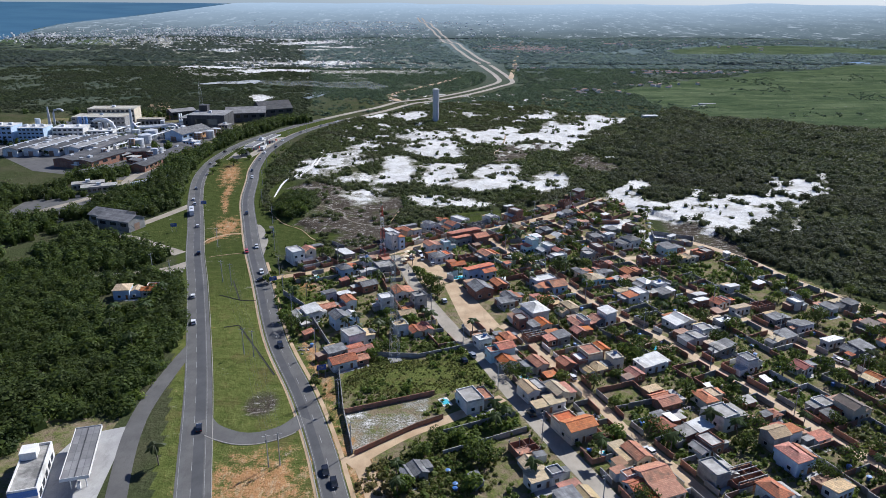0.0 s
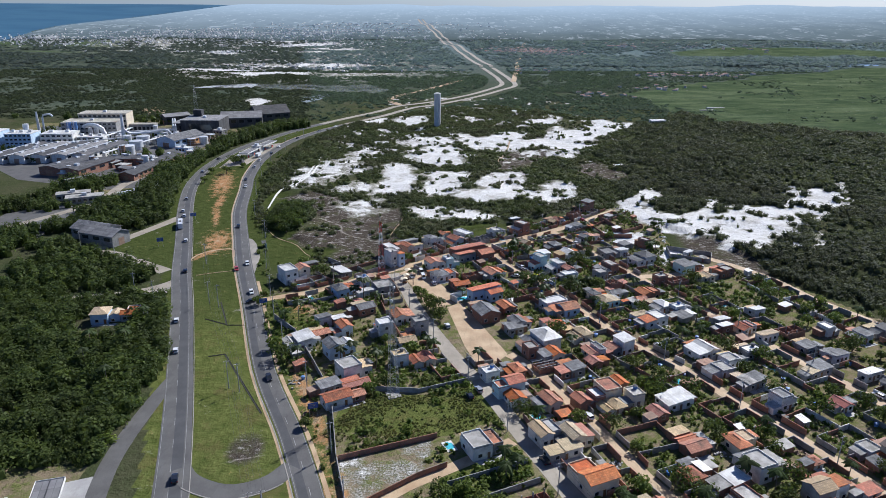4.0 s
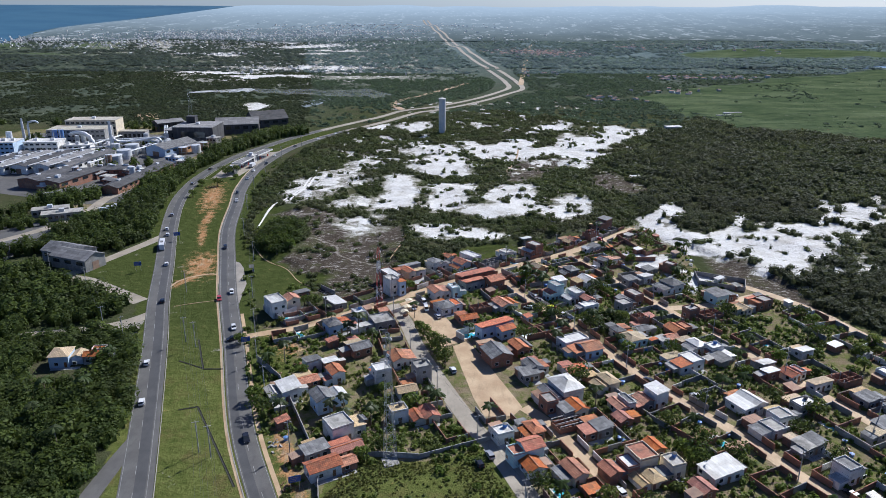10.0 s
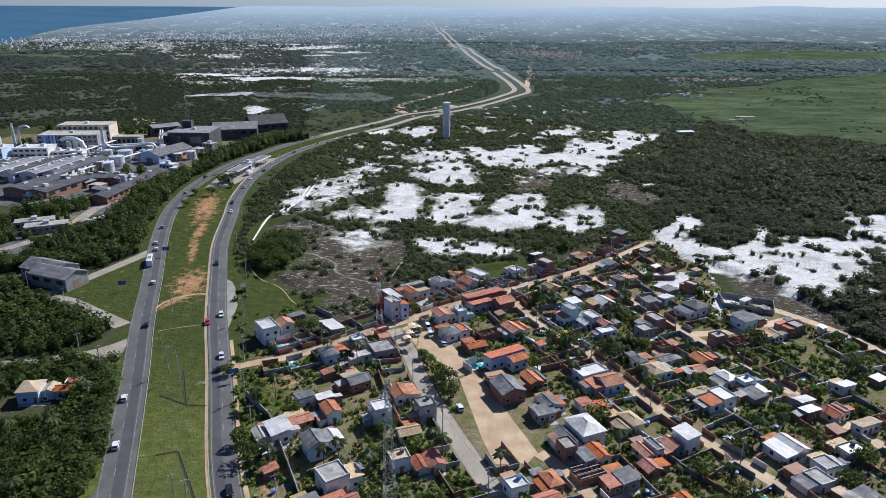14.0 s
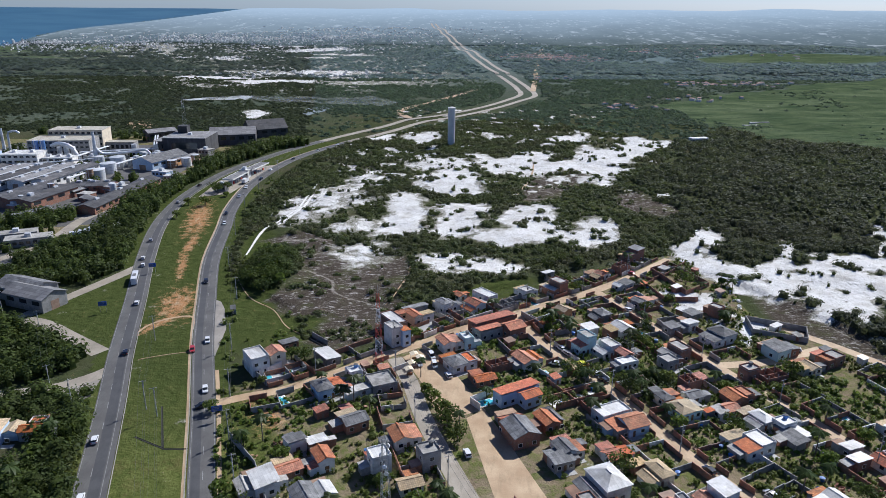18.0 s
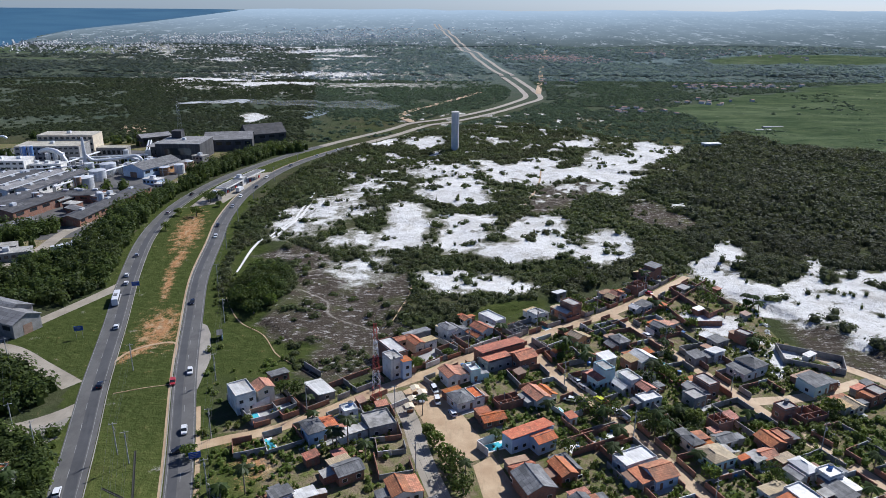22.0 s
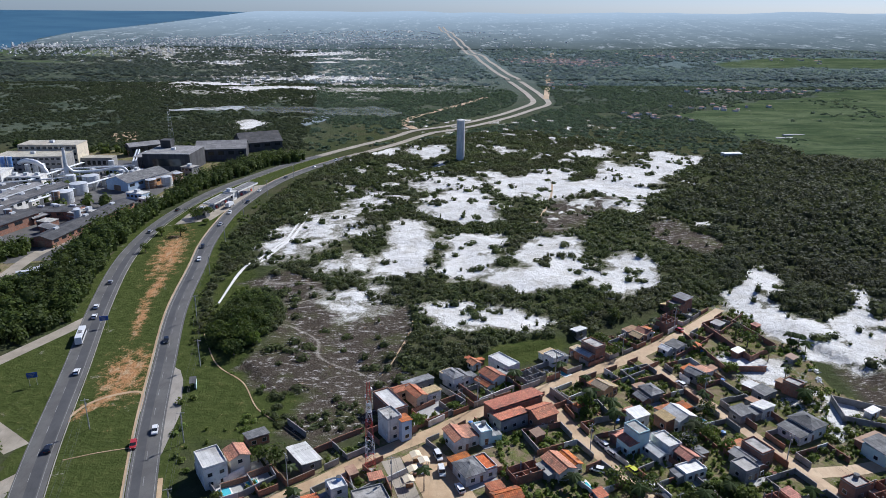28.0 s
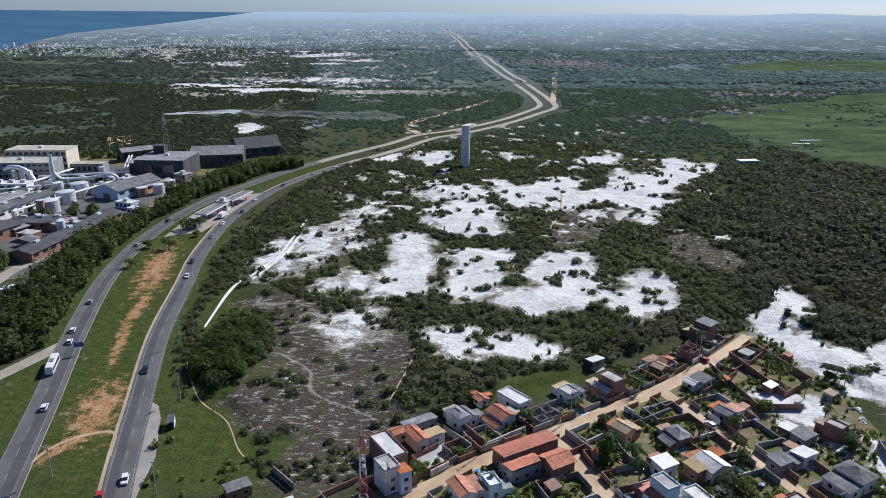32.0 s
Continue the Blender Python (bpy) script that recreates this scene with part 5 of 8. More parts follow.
def mass(e, u, v, w, d, h, kind, roof, wall, fall=1):
    """One block of a house with its roof, at (u, v) in the house's own axes. Returns the height of its eaves."""
    wm, (rm, rl) = WALLS[wall][0], ROOFS[roof]
    eave = h - (1.0 if kind in "gh" else 0.4 if kind == "s" else 0.0)
    a, b, long_y = w / 2, d / 2, d >= w
    bm = bmesh.new()
    rf = bmesh.new()
    rise = min(w, d) / 2 * 0.40
    if kind == "g":
        half = a if long_y else b
        prism(bm, ((-half, -0.1), (half, -0.1), (half, eave), (0, eave + rise), (-half, eave)), *((-b, b) if long_y else (-a, a)), along_x=not long_y)
        gable(rf, w if long_y else d, d if long_y else w, eave, rise, 0.4)
        if not long_y:
            bmesh.ops.rotate(rf, cent=(0, 0, 0), matrix=Matrix.Rotation(radians(90), 3, "Z"), verts=rf.verts)
    else:
        box(bm, -a, -b, -0.1, a, b, eave)
    if kind == "h":
        hip(rf, w, d, eave, rise, 0.4)
    elif kind == "s":
        box(rf, -a - 0.3, -b - 0.3, eave, a + 0.3, b + 0.3, eave + 0.1)
        for q in rf.verts:
            q.co.z += 0.02 + 0.11 * fall * (q.co.x if w < d else q.co.y) + 0.11 * (a if w < d else b)
    elif kind == "f":
        box(rf, -a - 0.1, -b - 0.1, eave, a + 0.1, b + 0.1, eave + 0.14)
        rim = bmesh.new()
        for q in ((-a, -b, a, -b + 0.16), (-a, b - 0.16, a, b), (-a, -b + 0.16, -a + 0.16, b - 0.16), (a - 0.16, -b + 0.16, a, b - 0.16)):
            box(rim, q[0], q[1], eave + 0.14, q[2], q[3], eave + 0.55)
        bmesh.ops.translate(rim, vec=(u, v, 0), verts=rim.verts)
        part("parapet", rim, M[wm], e)
    if kind in "gh":
        rg = bmesh.new()
        k = max(0.3, abs(d - w) / 2) if kind == "h" else max(w, d) / 2 + 0.4
        ll = (-0.13, -k, 0.13, k) if long_y else (-k, -0.13, k, 0.13)
        box(rg, ll[0], ll[1], eave + rise + 0.08, ll[2], ll[3], eave + rise + 0.22)
        bmesh.ops.translate(rg, vec=(u, v, 0), verts=rg.verts)
        part("ridge", rg, M[rm], e)
    for q, nm, mt, lb in ((bm, "body", wm, ""), (rf, "roof", rm, rl + " roof")):
        bmesh.ops.translate(q, vec=(u, v, 0), verts=q.verts)
        part(nm, q, M[mt], e, lb)
    return eave


def home(x, y, turn, label, blocks):
    """A house of several blocks; each block is given by its own place on the plan, width, depth, height, form, roof and wall."""
    e = thing("house", x, y, 0, turn, label, "house", "village houses")
    c, s = math.cos(radians(turn)), math.sin(radians(turn))
    for bx, by, w, d, h, kind, roof, wall in blocks:
        FOOT.append((bx, by, w, d, turn))
        u, v = (bx - x) * c + (by - y) * s, -(bx - x) * s + (by - y) * c
        eave = mass(e, u, v, w, d, h, kind, roof, wall, -1)
        for fz in ((1.0, 3.8) if h >= 6 else (1.0,)):
            if fz + 1.3 < eave:
                for k in range(max(1, int(w / 3))):
                    wall_window(e, u - w / 2 + w * (k + 0.5) / max(1, int(w / 3)), v - d / 2, fz, 0)
                wall_window(e, u + (w / 2 if x < -5 else -w / 2), v, fz, 90 if x < -5 else -90)
    return e


def put_house(x, y, w, d, h, kind, roof, wall, turn=None):
    h, w, d = 0.80 * h + 0.3, 0.90 * w, 0.90 * d
    turn = house_turn(x, y) + rnd.uniform(-2.5, 2.5) if turn is None else turn
    FOOT.append((x, y, w, d, turn))
    rm, rl = ROOFS[roof]
    wm, wl = WALLS[wall]
    tall = "two-storey " if h >= 5 else "low "
    form = {"g": "gabled %s roof", "h": "hipped %s roof", "s": "sloping %s roof", "f": "flat %s roof", "u": "unfinished, %s"}[kind] % rl
    e = thing("house", x, y, 0, turn, tall + "house, " + wl + ", " + form, "house", "village houses")
    a, b = w / 2, d / 2
    if kind == "u":
        t = 0.15
        for q in ((-a, -b, a, -b + t), (-a, b - t, a, b), (-a, -b + t, -a + t, b - t), (a - t, -b + t, a, b - t), (-a + t, -0.4, a - t, -0.25), (-a * 0.3, -b + t, -a * 0.3 + t, -0.4), (a * 0.2, -0.25, a * 0.2 + t, b - t)):
            part("wall", boxes((q[0], q[1], 0, q[2], q[3], h - 1.0 + rnd.uniform(-0.25, 0.25))), M["brick"] if wall == "r" else M[wm], e)
        part("floor_slab", boxes((-a + t, -b + t, 0.02, a - t, b - t, 0.16)), M["slab"], e, "concrete floor slab")
        for px in (-a + 0.2, a - 0.2, 0):
            for py in (-b + 0.2, b - 0.2):
                part("column", boxes((px - 0.14, py - 0.14, 0.1, px + 0.14, py + 0.14, h - 0.2)), M["slab"], e)
        if w > 9:
            for k in range(4):
                part("beam", boxes((-a, -b + 0.1 + k * (d - 0.4) / 3, h - 0.35, a, -b + 0.3 + k * (d - 0.4) / 3, h - 0.1)), M["slab"], e)
        return e
    made = random.Random(int(x * 10) * 31 + int(y * 10))
    if w * d > 34:
        share, low = made.uniform(0.52, 0.68), made.choice((-1, 1))
        other = roof if made.random() < 0.5 else made.choice("oookkwcbr")
        form2 = made.choice("sgsfg")
        h2 = min(h * made.uniform(0.62, 0.86), 4.4) if h > 4.2 else max(2.5, h * made.uniform(0.8, 1.02))
        wall2 = wall if made.random() < 0.6 else made.choice("rgw")
        if w >= d:
            wing = made.uniform(0.72, 1.0) * d
            mass(e, low * w * (1 - share) / 2, 0, w * share, d, h, kind, roof, wall)
            eave = mass(e, -low * (w * share / 2 + 0.01), made.choice((-1, 1)) * (d - wing) / 2, w * (1 - share) - 0.02, wing, h2, form2, other, wall2, low)
        else:
            wing = made.uniform(0.72, 1.0) * w
            mass(e, 0, low * d * (1 - share) / 2, w, d * share, h, kind, roof, wall)
            eave = mass(e, made.choice((-1, 1)) * (w - wing) / 2, -low * (d * share / 2 + 0.01), wing, d * (1 - share) - 0.02, h2, form2, other, wall2, low)
        eave = min(eave, h - (1.0 if kind in "gh" else 0.4 if kind == "s" else 0.0))
    else:
        eave = mass(e, 0, 0, w, d, h, kind, roof, wall, made.choice((-1, 1)))
    floors = (1.0, 3.6) if h >= 5 else (1.0,)
    for fz in floors:
        if fz + 1.3 > eave:
            continue
        for px in ((-w * 0.28, w * 0.28) if w > 6 else (0,)):
            wall_window(e, px, -b, fz, 0)
        side_shift = rnd.uniform(-0.2, 0.2) * d
        if x < -20:
            wall_window(e, a, side_shift, fz, 90)
        wall_window(e, -a, rnd.uniform(-0.25, 0.25) * d, fz, -90)
    part("door", boxes((-0.45, -b - 0.05, 0, 0.45, -b + 0.02, 2.1)), M["door_wood"], e)
    if rnd.random() < 0.75:
        sx, aw, ad = rnd.choice((-1, 1)), rnd.uniform(2.0, 3.6), d * rnd.uniform(0.35, 0.75)
        x0, x1 = (a, a + aw) if sx > 0 else (-a - aw, -a)
        y0 = rnd.uniform(-b, b - ad)
        if not on_lane(x, y, turn, (x0 + x1) / 2, y0 + ad / 2):
            part("annex", boxes((x0 + 0.003, y0, -0.1, x1 - 0.003, y0 + ad, 2.35)), M[rnd.choice(("brick", "grey_render", wm))], e, "low lean-to annex")
            lean = boxes((x0 - 0.15 if sx < 0 else x0 + 0.01, y0 - 0.25, 2.36, x1 - 0.01 if sx < 0 else x1 + 0.15, y0 + ad + 0.25, 2.44))
            for v in lean.verts:
                v.co.z += 0.14 * (x1 - v.co.x if sx > 0 else v.co.x - x0) / aw * 2
            part("annex_roof", lean, M[rnd.choice(("fibre", "fibre", "clay", "slab", "rust"))], e)
    extra = random.Random(int(x * 10) + int(y * 7))
    if extra.random() < 0.6:
        aw, ad = w * extra.uniform(0.45, 0.9), extra.uniform(2.4, 4.0)
        x0 = extra.uniform(-a, a - aw)
        ex, ey = x0 + aw / 2, b + ad / 2
        if not on_lane(x, y, turn, ex, ey):
            part("rear_room", boxes((x0, b + 0.003, -0.1, x0 + aw, b + ad, 2.5)), M[extra.choice(("brick", "brick", "grey_render", wm))], e, "low room built onto the back")
            lean = boxes((x0 - 0.2, b + 0.01, 2.5, x0 + aw + 0.2, b + ad + 0.3, 2.6))
            for v in lean.verts:
                v.co.z += 0.02 + 0.22 * (b + ad + 0.3 - v.co.y) * (1 if eave > 3.6 else 0.15)
            part("rear_roof", lean, M[extra.choice(("clay", "clay", "fibre", "rust", "tan"))], e)
    if rnd.random() < 0.55:
        py = -b - rnd.uniform(1.6, 2.6)
        if not on_lane(x, y, turn, 0, py):
            part("patio", boxes((-a * 0.9, py, -0.05, a * 0.9, -b, 0.12)), M["concrete_floor"], e, "bare concrete patio")
    if w * d <= 34 and kind == "f" and rnd.random() < 0.8:
        tk = bmesh.new()
        drum(tk, a * 0.45, b * 0.4, eave + 0.1, eave + 1.3, 0.62, 0.72, 12)
        tank = part("water_tank", tk, M["tank_blue"] if rnd.random() < 0.6 else M["fibre"], e, "round rooftop water tank")
        lid = bmesh.new()
        drum(lid, a * 0.45, b * 0.4, eave + 1.3, eave + 1.45, 0.78, 0.3, 12)
        part("lid", lid, M["fibre"], tank)
    return e


put_house(33.5, 150.0, 12, 6, 4, 's', 'k', 'g')
put_house(86.4, 151.5, 9, 8, 6, 'h', 'o', 'w')
put_house(102.9, 152.8, 7, 5, 4, 's', 'b', 'w')
put_house(56.7, 155.7, 9, 14, 5, 'g', 'o', 'c')
put_house(49.9, 156.3, 6, 8, 4, 'g', 'o', 'w')
put_house(26.4, 158.4, 11, 5, 4, 's', 'b', 'w')
put_house(80.7, 158.5, 11, 7, 4, 'u', 'c', 'r')
put_house(74.5, 160.0, 10, 8, 5, 'f', 'c', 'g')
put_house(-8.5, 161.2, 7, 6, 4, 'g', 'k', 'g')
put_house(23.3, 165.6, 5, 5, 3, 'g', 'b', 'w')
put_house(98.4, 165.6, 10, 9, 7, 'h', 'o', 'b')
put_house(52.8, 167.5, 8, 8, 5, 'g', 'o', 'c')
put_house(23.0, 171.8, 8, 7, 4, 'u', 'c', 'r')
put_house(75.0, 172.4, 9, 7, 4, 'f', 'c', 'r')
put_house(98.8, 176.0, 13, 6, 7, 'g', 'b', 'g')
put_house(110.4, 176.5, 6, 4, 3, 's', 'o', 'w')
put_house(73.8, 178.6, 11, 6, 5, 's', 'w', 'r')
put_house(38.8, 181.8, 10, 12, 7, 'g', 'o', 'y')
put_house(67.1, 183.8, 9, 6, 4, 'h', 'o', 'r')
put_house(86.8, 186.2, 11, 8, 6, 'f', 'c', 'w')
put_house(102.8, 189.8, 4, 4, 3, 'h', 'o', 'w')
put_house(128.0, 190.9, 9, 8, 7, 'g', 'n', 'y')
put_house(33.0, 194.6, 12, 5, 4, 's', 'b', 'w')
put_house(122.6, 195.3, 10, 6, 3, 'f', 'c', 'w')
put_house(10.3, 197.1, 11, 9, 5, 'f', 'c', 'w')
put_house(70.7, 197.3, 8, 9, 4, 'g', 'o', 'r')
put_house(85.5, 197.9, 9, 8, 5, 'h', 'o', 'y')
put_house(38.2, 201.2, 8, 8, 6, 'g', 'b', 'y')
put_house(29.1, 202.4, 8, 8, 6, 'g', 'b', 'w')
put_house(146.1, 210.4, 8, 6, 4, 'g', 'o', 'w')
put_house(66.0, 213.9, 5, 6, 4, 'g', 'o', 'r')
put_house(52.6, 218.2, 8, 7, 4, 'h', 'b', 'y')
put_house(125.4, 218.5, 7, 6, 4, 'g', 'm', 'w')
put_house(32.2, 219.8, 8, 8, 5, 'g', 'o', 'y')
put_house(108.5, 220.4, 9, 6, 6, 'f', 'k', 'w')
put_house(44.2, 220.8, 7, 6, 5, 'g', 'o', 'r')
put_house(73.5, 221.5, 11, 8, 4, 's', 'w', 'w')
put_house(60.8, 222.5, 5, 6, 5, 'f', 'c', 'y')
put_house(22.6, 223.1, 6, 6, 4, 'g', 'o', 'w')
put_house(-33.0, 223.5, 15, 6, 5, 'g', 'o', 'w')
put_house(51.0, 224.6, 11, 8, 6, 'f', 'o', 'y')
put_house(20.8, 228.8, 11, 6, 7, 'g', 'o', 't')
put_house(-38.4, 230.0, 8, 5, 4, 's', 'k', 'g')
put_house(57.0, 230.8, 7, 6, 5, 'g', 'o', 'r')
put_house(-29.7, 231.2, 10, 4, 4, 'g', 'o', 'y')
put_house(152.9, 231.4, 12, 7, 4, 's', 'k', 'g')
put_house(103.6, 233.1, 9, 6, 4, 's', 'k', 'g')
put_house(146.4, 237.6, 8, 4, 4, 's', 'w', 'w')
put_house(15.5, 238.1, 6, 5, 4, 'f', 'w', 'w')
put_house(23.9, 239.9, 7, 7, 5, 'h', 'o', 'r')
put_house(43.4, 240.8, 10, 6, 4, 's', 'k', 'g')
put_house(129.2, 240.9, 12, 6, 4, 's', 'k', 'g')
put_house(95.2, 241.0, 10, 7, 3, 'f', 'c', 'w')
put_house(-31.4, 241.1, 12, 8, 6, 'f', 'c', 'w')
put_house(36.5, 245.2, 11, 6, 3, 'u', 'o', 'r')
put_house(53.0, 246.7, 5, 5, 4, 'g', 'o', 'r')
put_house(102.6, 247.5, 9, 6, 4, 'f', 'c', 'w')
put_house(-15.9, 248.7, 6, 5, 5, 'f', 'b', 'w')
put_house(-7.9, 248.8, 9, 7, 4, 'g', 'o', 'y')
put_house(169.6, 250.4, 9, 6, 5, 's', 'n', 'g')
put_house(142.2, 250.9, 8, 5, 4, 's', 'k', 'w')
put_house(38.3, 251.5, 9, 7, 5, 'g', 'o', 'y')
put_house(112.0, 253.7, 8, 5, 4, 'f', 'w', 'g')
put_house(54.6, 254.6, 7, 7, 4, 'g', 'o', 'w')
put_house(32.9, 255.1, 8, 6, 5, 'f', 'c', 'r')
put_house(94.3, 255.3, 10, 9, 5, 'g', 'w', 'w')
put_house(-38.0, 256.7, 12, 8, 7, 'g', 'k', 'b')
put_house(64.6, 257.5, 10, 7, 7, 's', 'w', 'w')
put_house(135.7, 258.0, 9, 6, 4, 's', 'k', 'g')
put_house(-54.0, 262.3, 11, 9, 5, 's', 'w', 'w')
put_house(36.3, 262.4, 13, 11, 7, 'h', 'w', 'w')
put_house(-13.9, 263.4, 7, 5, 4, 'g', 'b', 'w')
put_house(159.9, 267.3, 8, 7, 4, 's', 'k', 'w')
put_house(124.1, 267.4, 9, 4, 4, 's', 'b', 'w')
put_house(51.8, 268.3, 9, 8, 5, 'h', 'b', 'y')
put_house(-47.5, 269.2, 8, 5, 4, 'g', 'o', 'r')
put_house(170.8, 271.2, 9, 6, 4, 's', 'k', 'g')
put_house(135.4, 271.3, 10, 6, 4, 'u', 'c', 'r')
put_house(-22.7, 271.5, 6, 6, 7, 'f', 'w', 'w')
put_house(-38.4, 273.2, 5, 7, 6, 'g', 'o', 'w')
put_house(150.9, 273.3, 7, 6, 4, 'f', 'w', 'w')
put_house(-9.2, 273.6, 6, 6, 7, 'f', 'c', 'g')
put_house(27.6, 273.7, 7, 5, 4, 's', 'k', 'g')
put_house(110.6, 274.7, 6, 4, 4, 's', 'w', 'r')
put_house(118.7, 274.8, 8, 6, 4, 'g', 'o', 'w')
put_house(44.1, 277.1, 9, 5, 4, 'g', 'o', 'w')
put_house(30.4, 279.2, 8, 7, 5, 'g', 'k', 'w')
put_house(111.6, 280.5, 6, 4, 4, 's', 'w', 'g')
put_house(-47.7, 280.8, 6, 5, 5, 's', 'k', 'w')
put_house(-41.6, 281.4, 6, 5, 4, 's', 'w', 'r')
put_house(83.9, 282.0, 12, 8, 4, 'f', 'w', 'w')
put_house(-16.5, 285.1, 9, 8, 5, 'g', 'o', 'w')
put_house(99.1, 286.6, 10, 8, 3, 's', 'k', 'g')
put_house(16.6, 289.1, 9, 16, 6, 'g', 'k', 'r')
put_house(130.1, 290.2, 6, 4, 4, 's', 'w', 'w')
put_house(50.3, 291.8, 12, 8, 5, 'g', 'o', 'b')
put_house(97.8, 292.4, 6, 5, 4, 'f', 'w', 'w')
put_house(-33.1, 293.8, 8, 10, 5, 'g', 'k', 'r')
put_house(27.3, 294.0, 8, 8, 5, 'g', 'o', 'r')
put_house(91.0, 294.9, 8, 7, 5, 'h', 'w', 'w')
put_house(70.4, 300.9, 9, 8, 5, 'h', 'b', 't')
put_house(83.3, 301.1, 9, 5, 4, 'g', 'o', 'w')
put_house(67.3, 308.0, 8, 6, 5, 'h', 'k', 'y')
put_house(89.9, 308.4, 10, 7, 5, 'g', 'o', 'r')
put_house(75.7, 309.3, 6, 5, 4, 'g', 'k', 'w')
put_house(-32.3, 312.1, 6, 5, 3, 's', 'w', 'w')
put_house(-42.9, 312.1, 11, 8, 6, 'h', 'k', 'b')
put_house(77.1, 317.0, 6, 6, 6, 'u', 'c', 'r')
put_house(-35.4, 319.2, 5, 5, 6, 'f', 'w', 'w')
put_house(8.5, 319.3, 8, 5, 4, 'g', 'o', 'r')
put_house(107.7, 323.9, 10, 7, 4, 'u', 'c', 'r')
put_house(100.1, 324.4, 6, 5, 5, 'f', 'c', 'r')
put_house(122.6, 328.7, 8, 6, 4, 'g', 'b', 'y')
put_house(14.4, 330.3, 10, 6, 4, 'u', 'c', 'r')
put_house(0.6, 330.6, 11, 8, 5, 'h', 'k', 'w')
put_house(59.5, 331.5, 8, 5, 3, 'f', 'w', 'w')
put_house(75.6, 332.5, 9, 6, 4, 'f', 'c', 'g')
put_house(25.1, 333.1, 10, 9, 5, 'g', 'o', 'w')
put_house(133.3, 334.8, 10, 6, 4, 'f', 'r', 'r')
put_house(78.3, 337.6, 10, 8, 6, 'f', 'r', 'r')
put_house(61.0, 337.8, 7, 6, 5, 'g', 'o', 'r')
put_house(54.3, 341.5, 9, 8, 5, 'f', 'w', 'w')
put_house(118.8, 342.2, 13, 8, 5, 's', 'k', 't')
put_house(46.3, 343.7, 8, 7, 8, 'f', 't', 't')
put_house(-3.0, 345.1, 9, 8, 6, 'g', 'o', 'w')
put_house(3.3, 347.1, 4, 6, 5, 'f', 'w', 't')
put_house(99.3, 352.6, 13, 9, 6, 'h', 'x', 'w')
put_house(62.4, 356.1, 11, 8, 6, 'g', 'w', 'w')
put_house(51.2, 357.0, 6, 5, 5, 's', 'w', 'w')
put_house(84.2, 360.4, 6, 5, 4, 's', 'k', 'g')
put_house(92.2, 363.6, 6, 5, 4, 's', 'w', 'w')
put_house(57.9, 371.8, 9, 7, 5, 'h', 'k', 'g')
put_house(96.1, 372.9, 6, 5, 4, 's', 'k', 'g')
put_house(44.7, 374.3, 8, 6, 6, 'g', 'b', 'o')
put_house(108.4, 377.1, 7, 6, 5, 'f', 'c', 'r')
put_house(-4.2, 379.7, 8, 7, 7, 'h', 'k', 'w')
put_house(6.9, 380.7, 9, 8, 5, 'g', 'o', 'w')
put_house(21.2, 382.8, 9, 7, 4, 'u', 'c', 'g')
put_house(79.3, 385.8, 9, 6, 5, 'g', 'k', 'g')
put_house(2.0, 391.3, 4, 4, 4, 'g', 'o', 'w')
put_house(31.6, 396.1, 8, 6, 4, 'f', 'c', 'w')
put_house(44.3, 399.3, 9, 8, 7, 'f', 'r', 'r')
put_house(75.7, 404.9, 9, 6, 4, 's', 'k', 'w')
put_house(67.3, 417.2, 10, 6, 4, 'g', 'o', 'w')
put_house(43.3, 418.0, 6, 4, 4, 's', 'w', 'g')
put_house(79.5, 426.0, 8, 6, 6, 'u', 'c', 'r')
put_house(89.5, 442.9, 10, 7, 8, 's', 'k', 'r')

home(-68, 329, 34, "white two-storey house with flat roof, tiled wing and walled pools", [(-70.5, 327.6, 6.3, 9, 6.5, "f", "w", "w"), (-64.7, 331.6, 5.4, 5.8, 6.6, "g", "o", "y"), (-63, 344.8, 6.1, 4.6, 3, "s", "k", "r")])
home(-47, 335, 38, "open carport with a flat white sheet roof", [(-47.1, 335.1, 5.8, 9.8, 3.1, "s", "w", "g")])
home(-26, 316, 24, "low workshop with a stained flat concrete roof", [(-26, 315.9, 8.4, 8.8, 3.3, "f", "c", "g")])
home(-23, 358, 34, "stepped brick and white house with flat white roof and tiled wings", [(-25, 360, 5.4, 12.6, 5.6, "f", "w", "r"), (-24.2, 348.8, 4.6, 6.2, 7.6, "f", "c", "w"), (-20.0, 347.9, 3.3, 3.8, 7.0, "s", "o", "b"),
                                                                                     (-22.4, 371.0, 5.8, 3.2, 4.4, "g", "o", "y"), (-17.3, 367.6, 3.6, 7.0, 5.2, "g", "o", "y"), (-17.2, 375.6, 10.4, 3.8, 4, "s", "k", "g"), (-12.6, 370.2, 5.2, 4.2, 3.6, "s", "b", "w")])
home(12.5, 391, 40, "low house with a long white roof slab", [(12.5, 391.1, 5.3, 10.4, 3.4, "f", "w", "w")])
home(15, 360, 31, "large low building with broad orange tile roofs", [(13.6, 362.6, 18.4, 5.8, 5.2, "s", "o", "r"), (11.6, 355.8, 10, 6.4, 4.4, "s", "o", "g"), (21.6, 356.8, 7.4, 6.6, 5.4, "g", "o", "r")])
home(18, 309, 31, "blue-walled house with a long orange tile roof beside a pool", [(18.4, 309.4, 15, 4.8, 5, "s", "o", "b"), (22.4, 306.6, 6.4, 4.6, 5, "g", "o", "b")])
home(47, 298.6, 26, "low white house with a flat white roof", [(46.9, 298.6, 10.6, 6, 3.2, "f", "w", "w")])

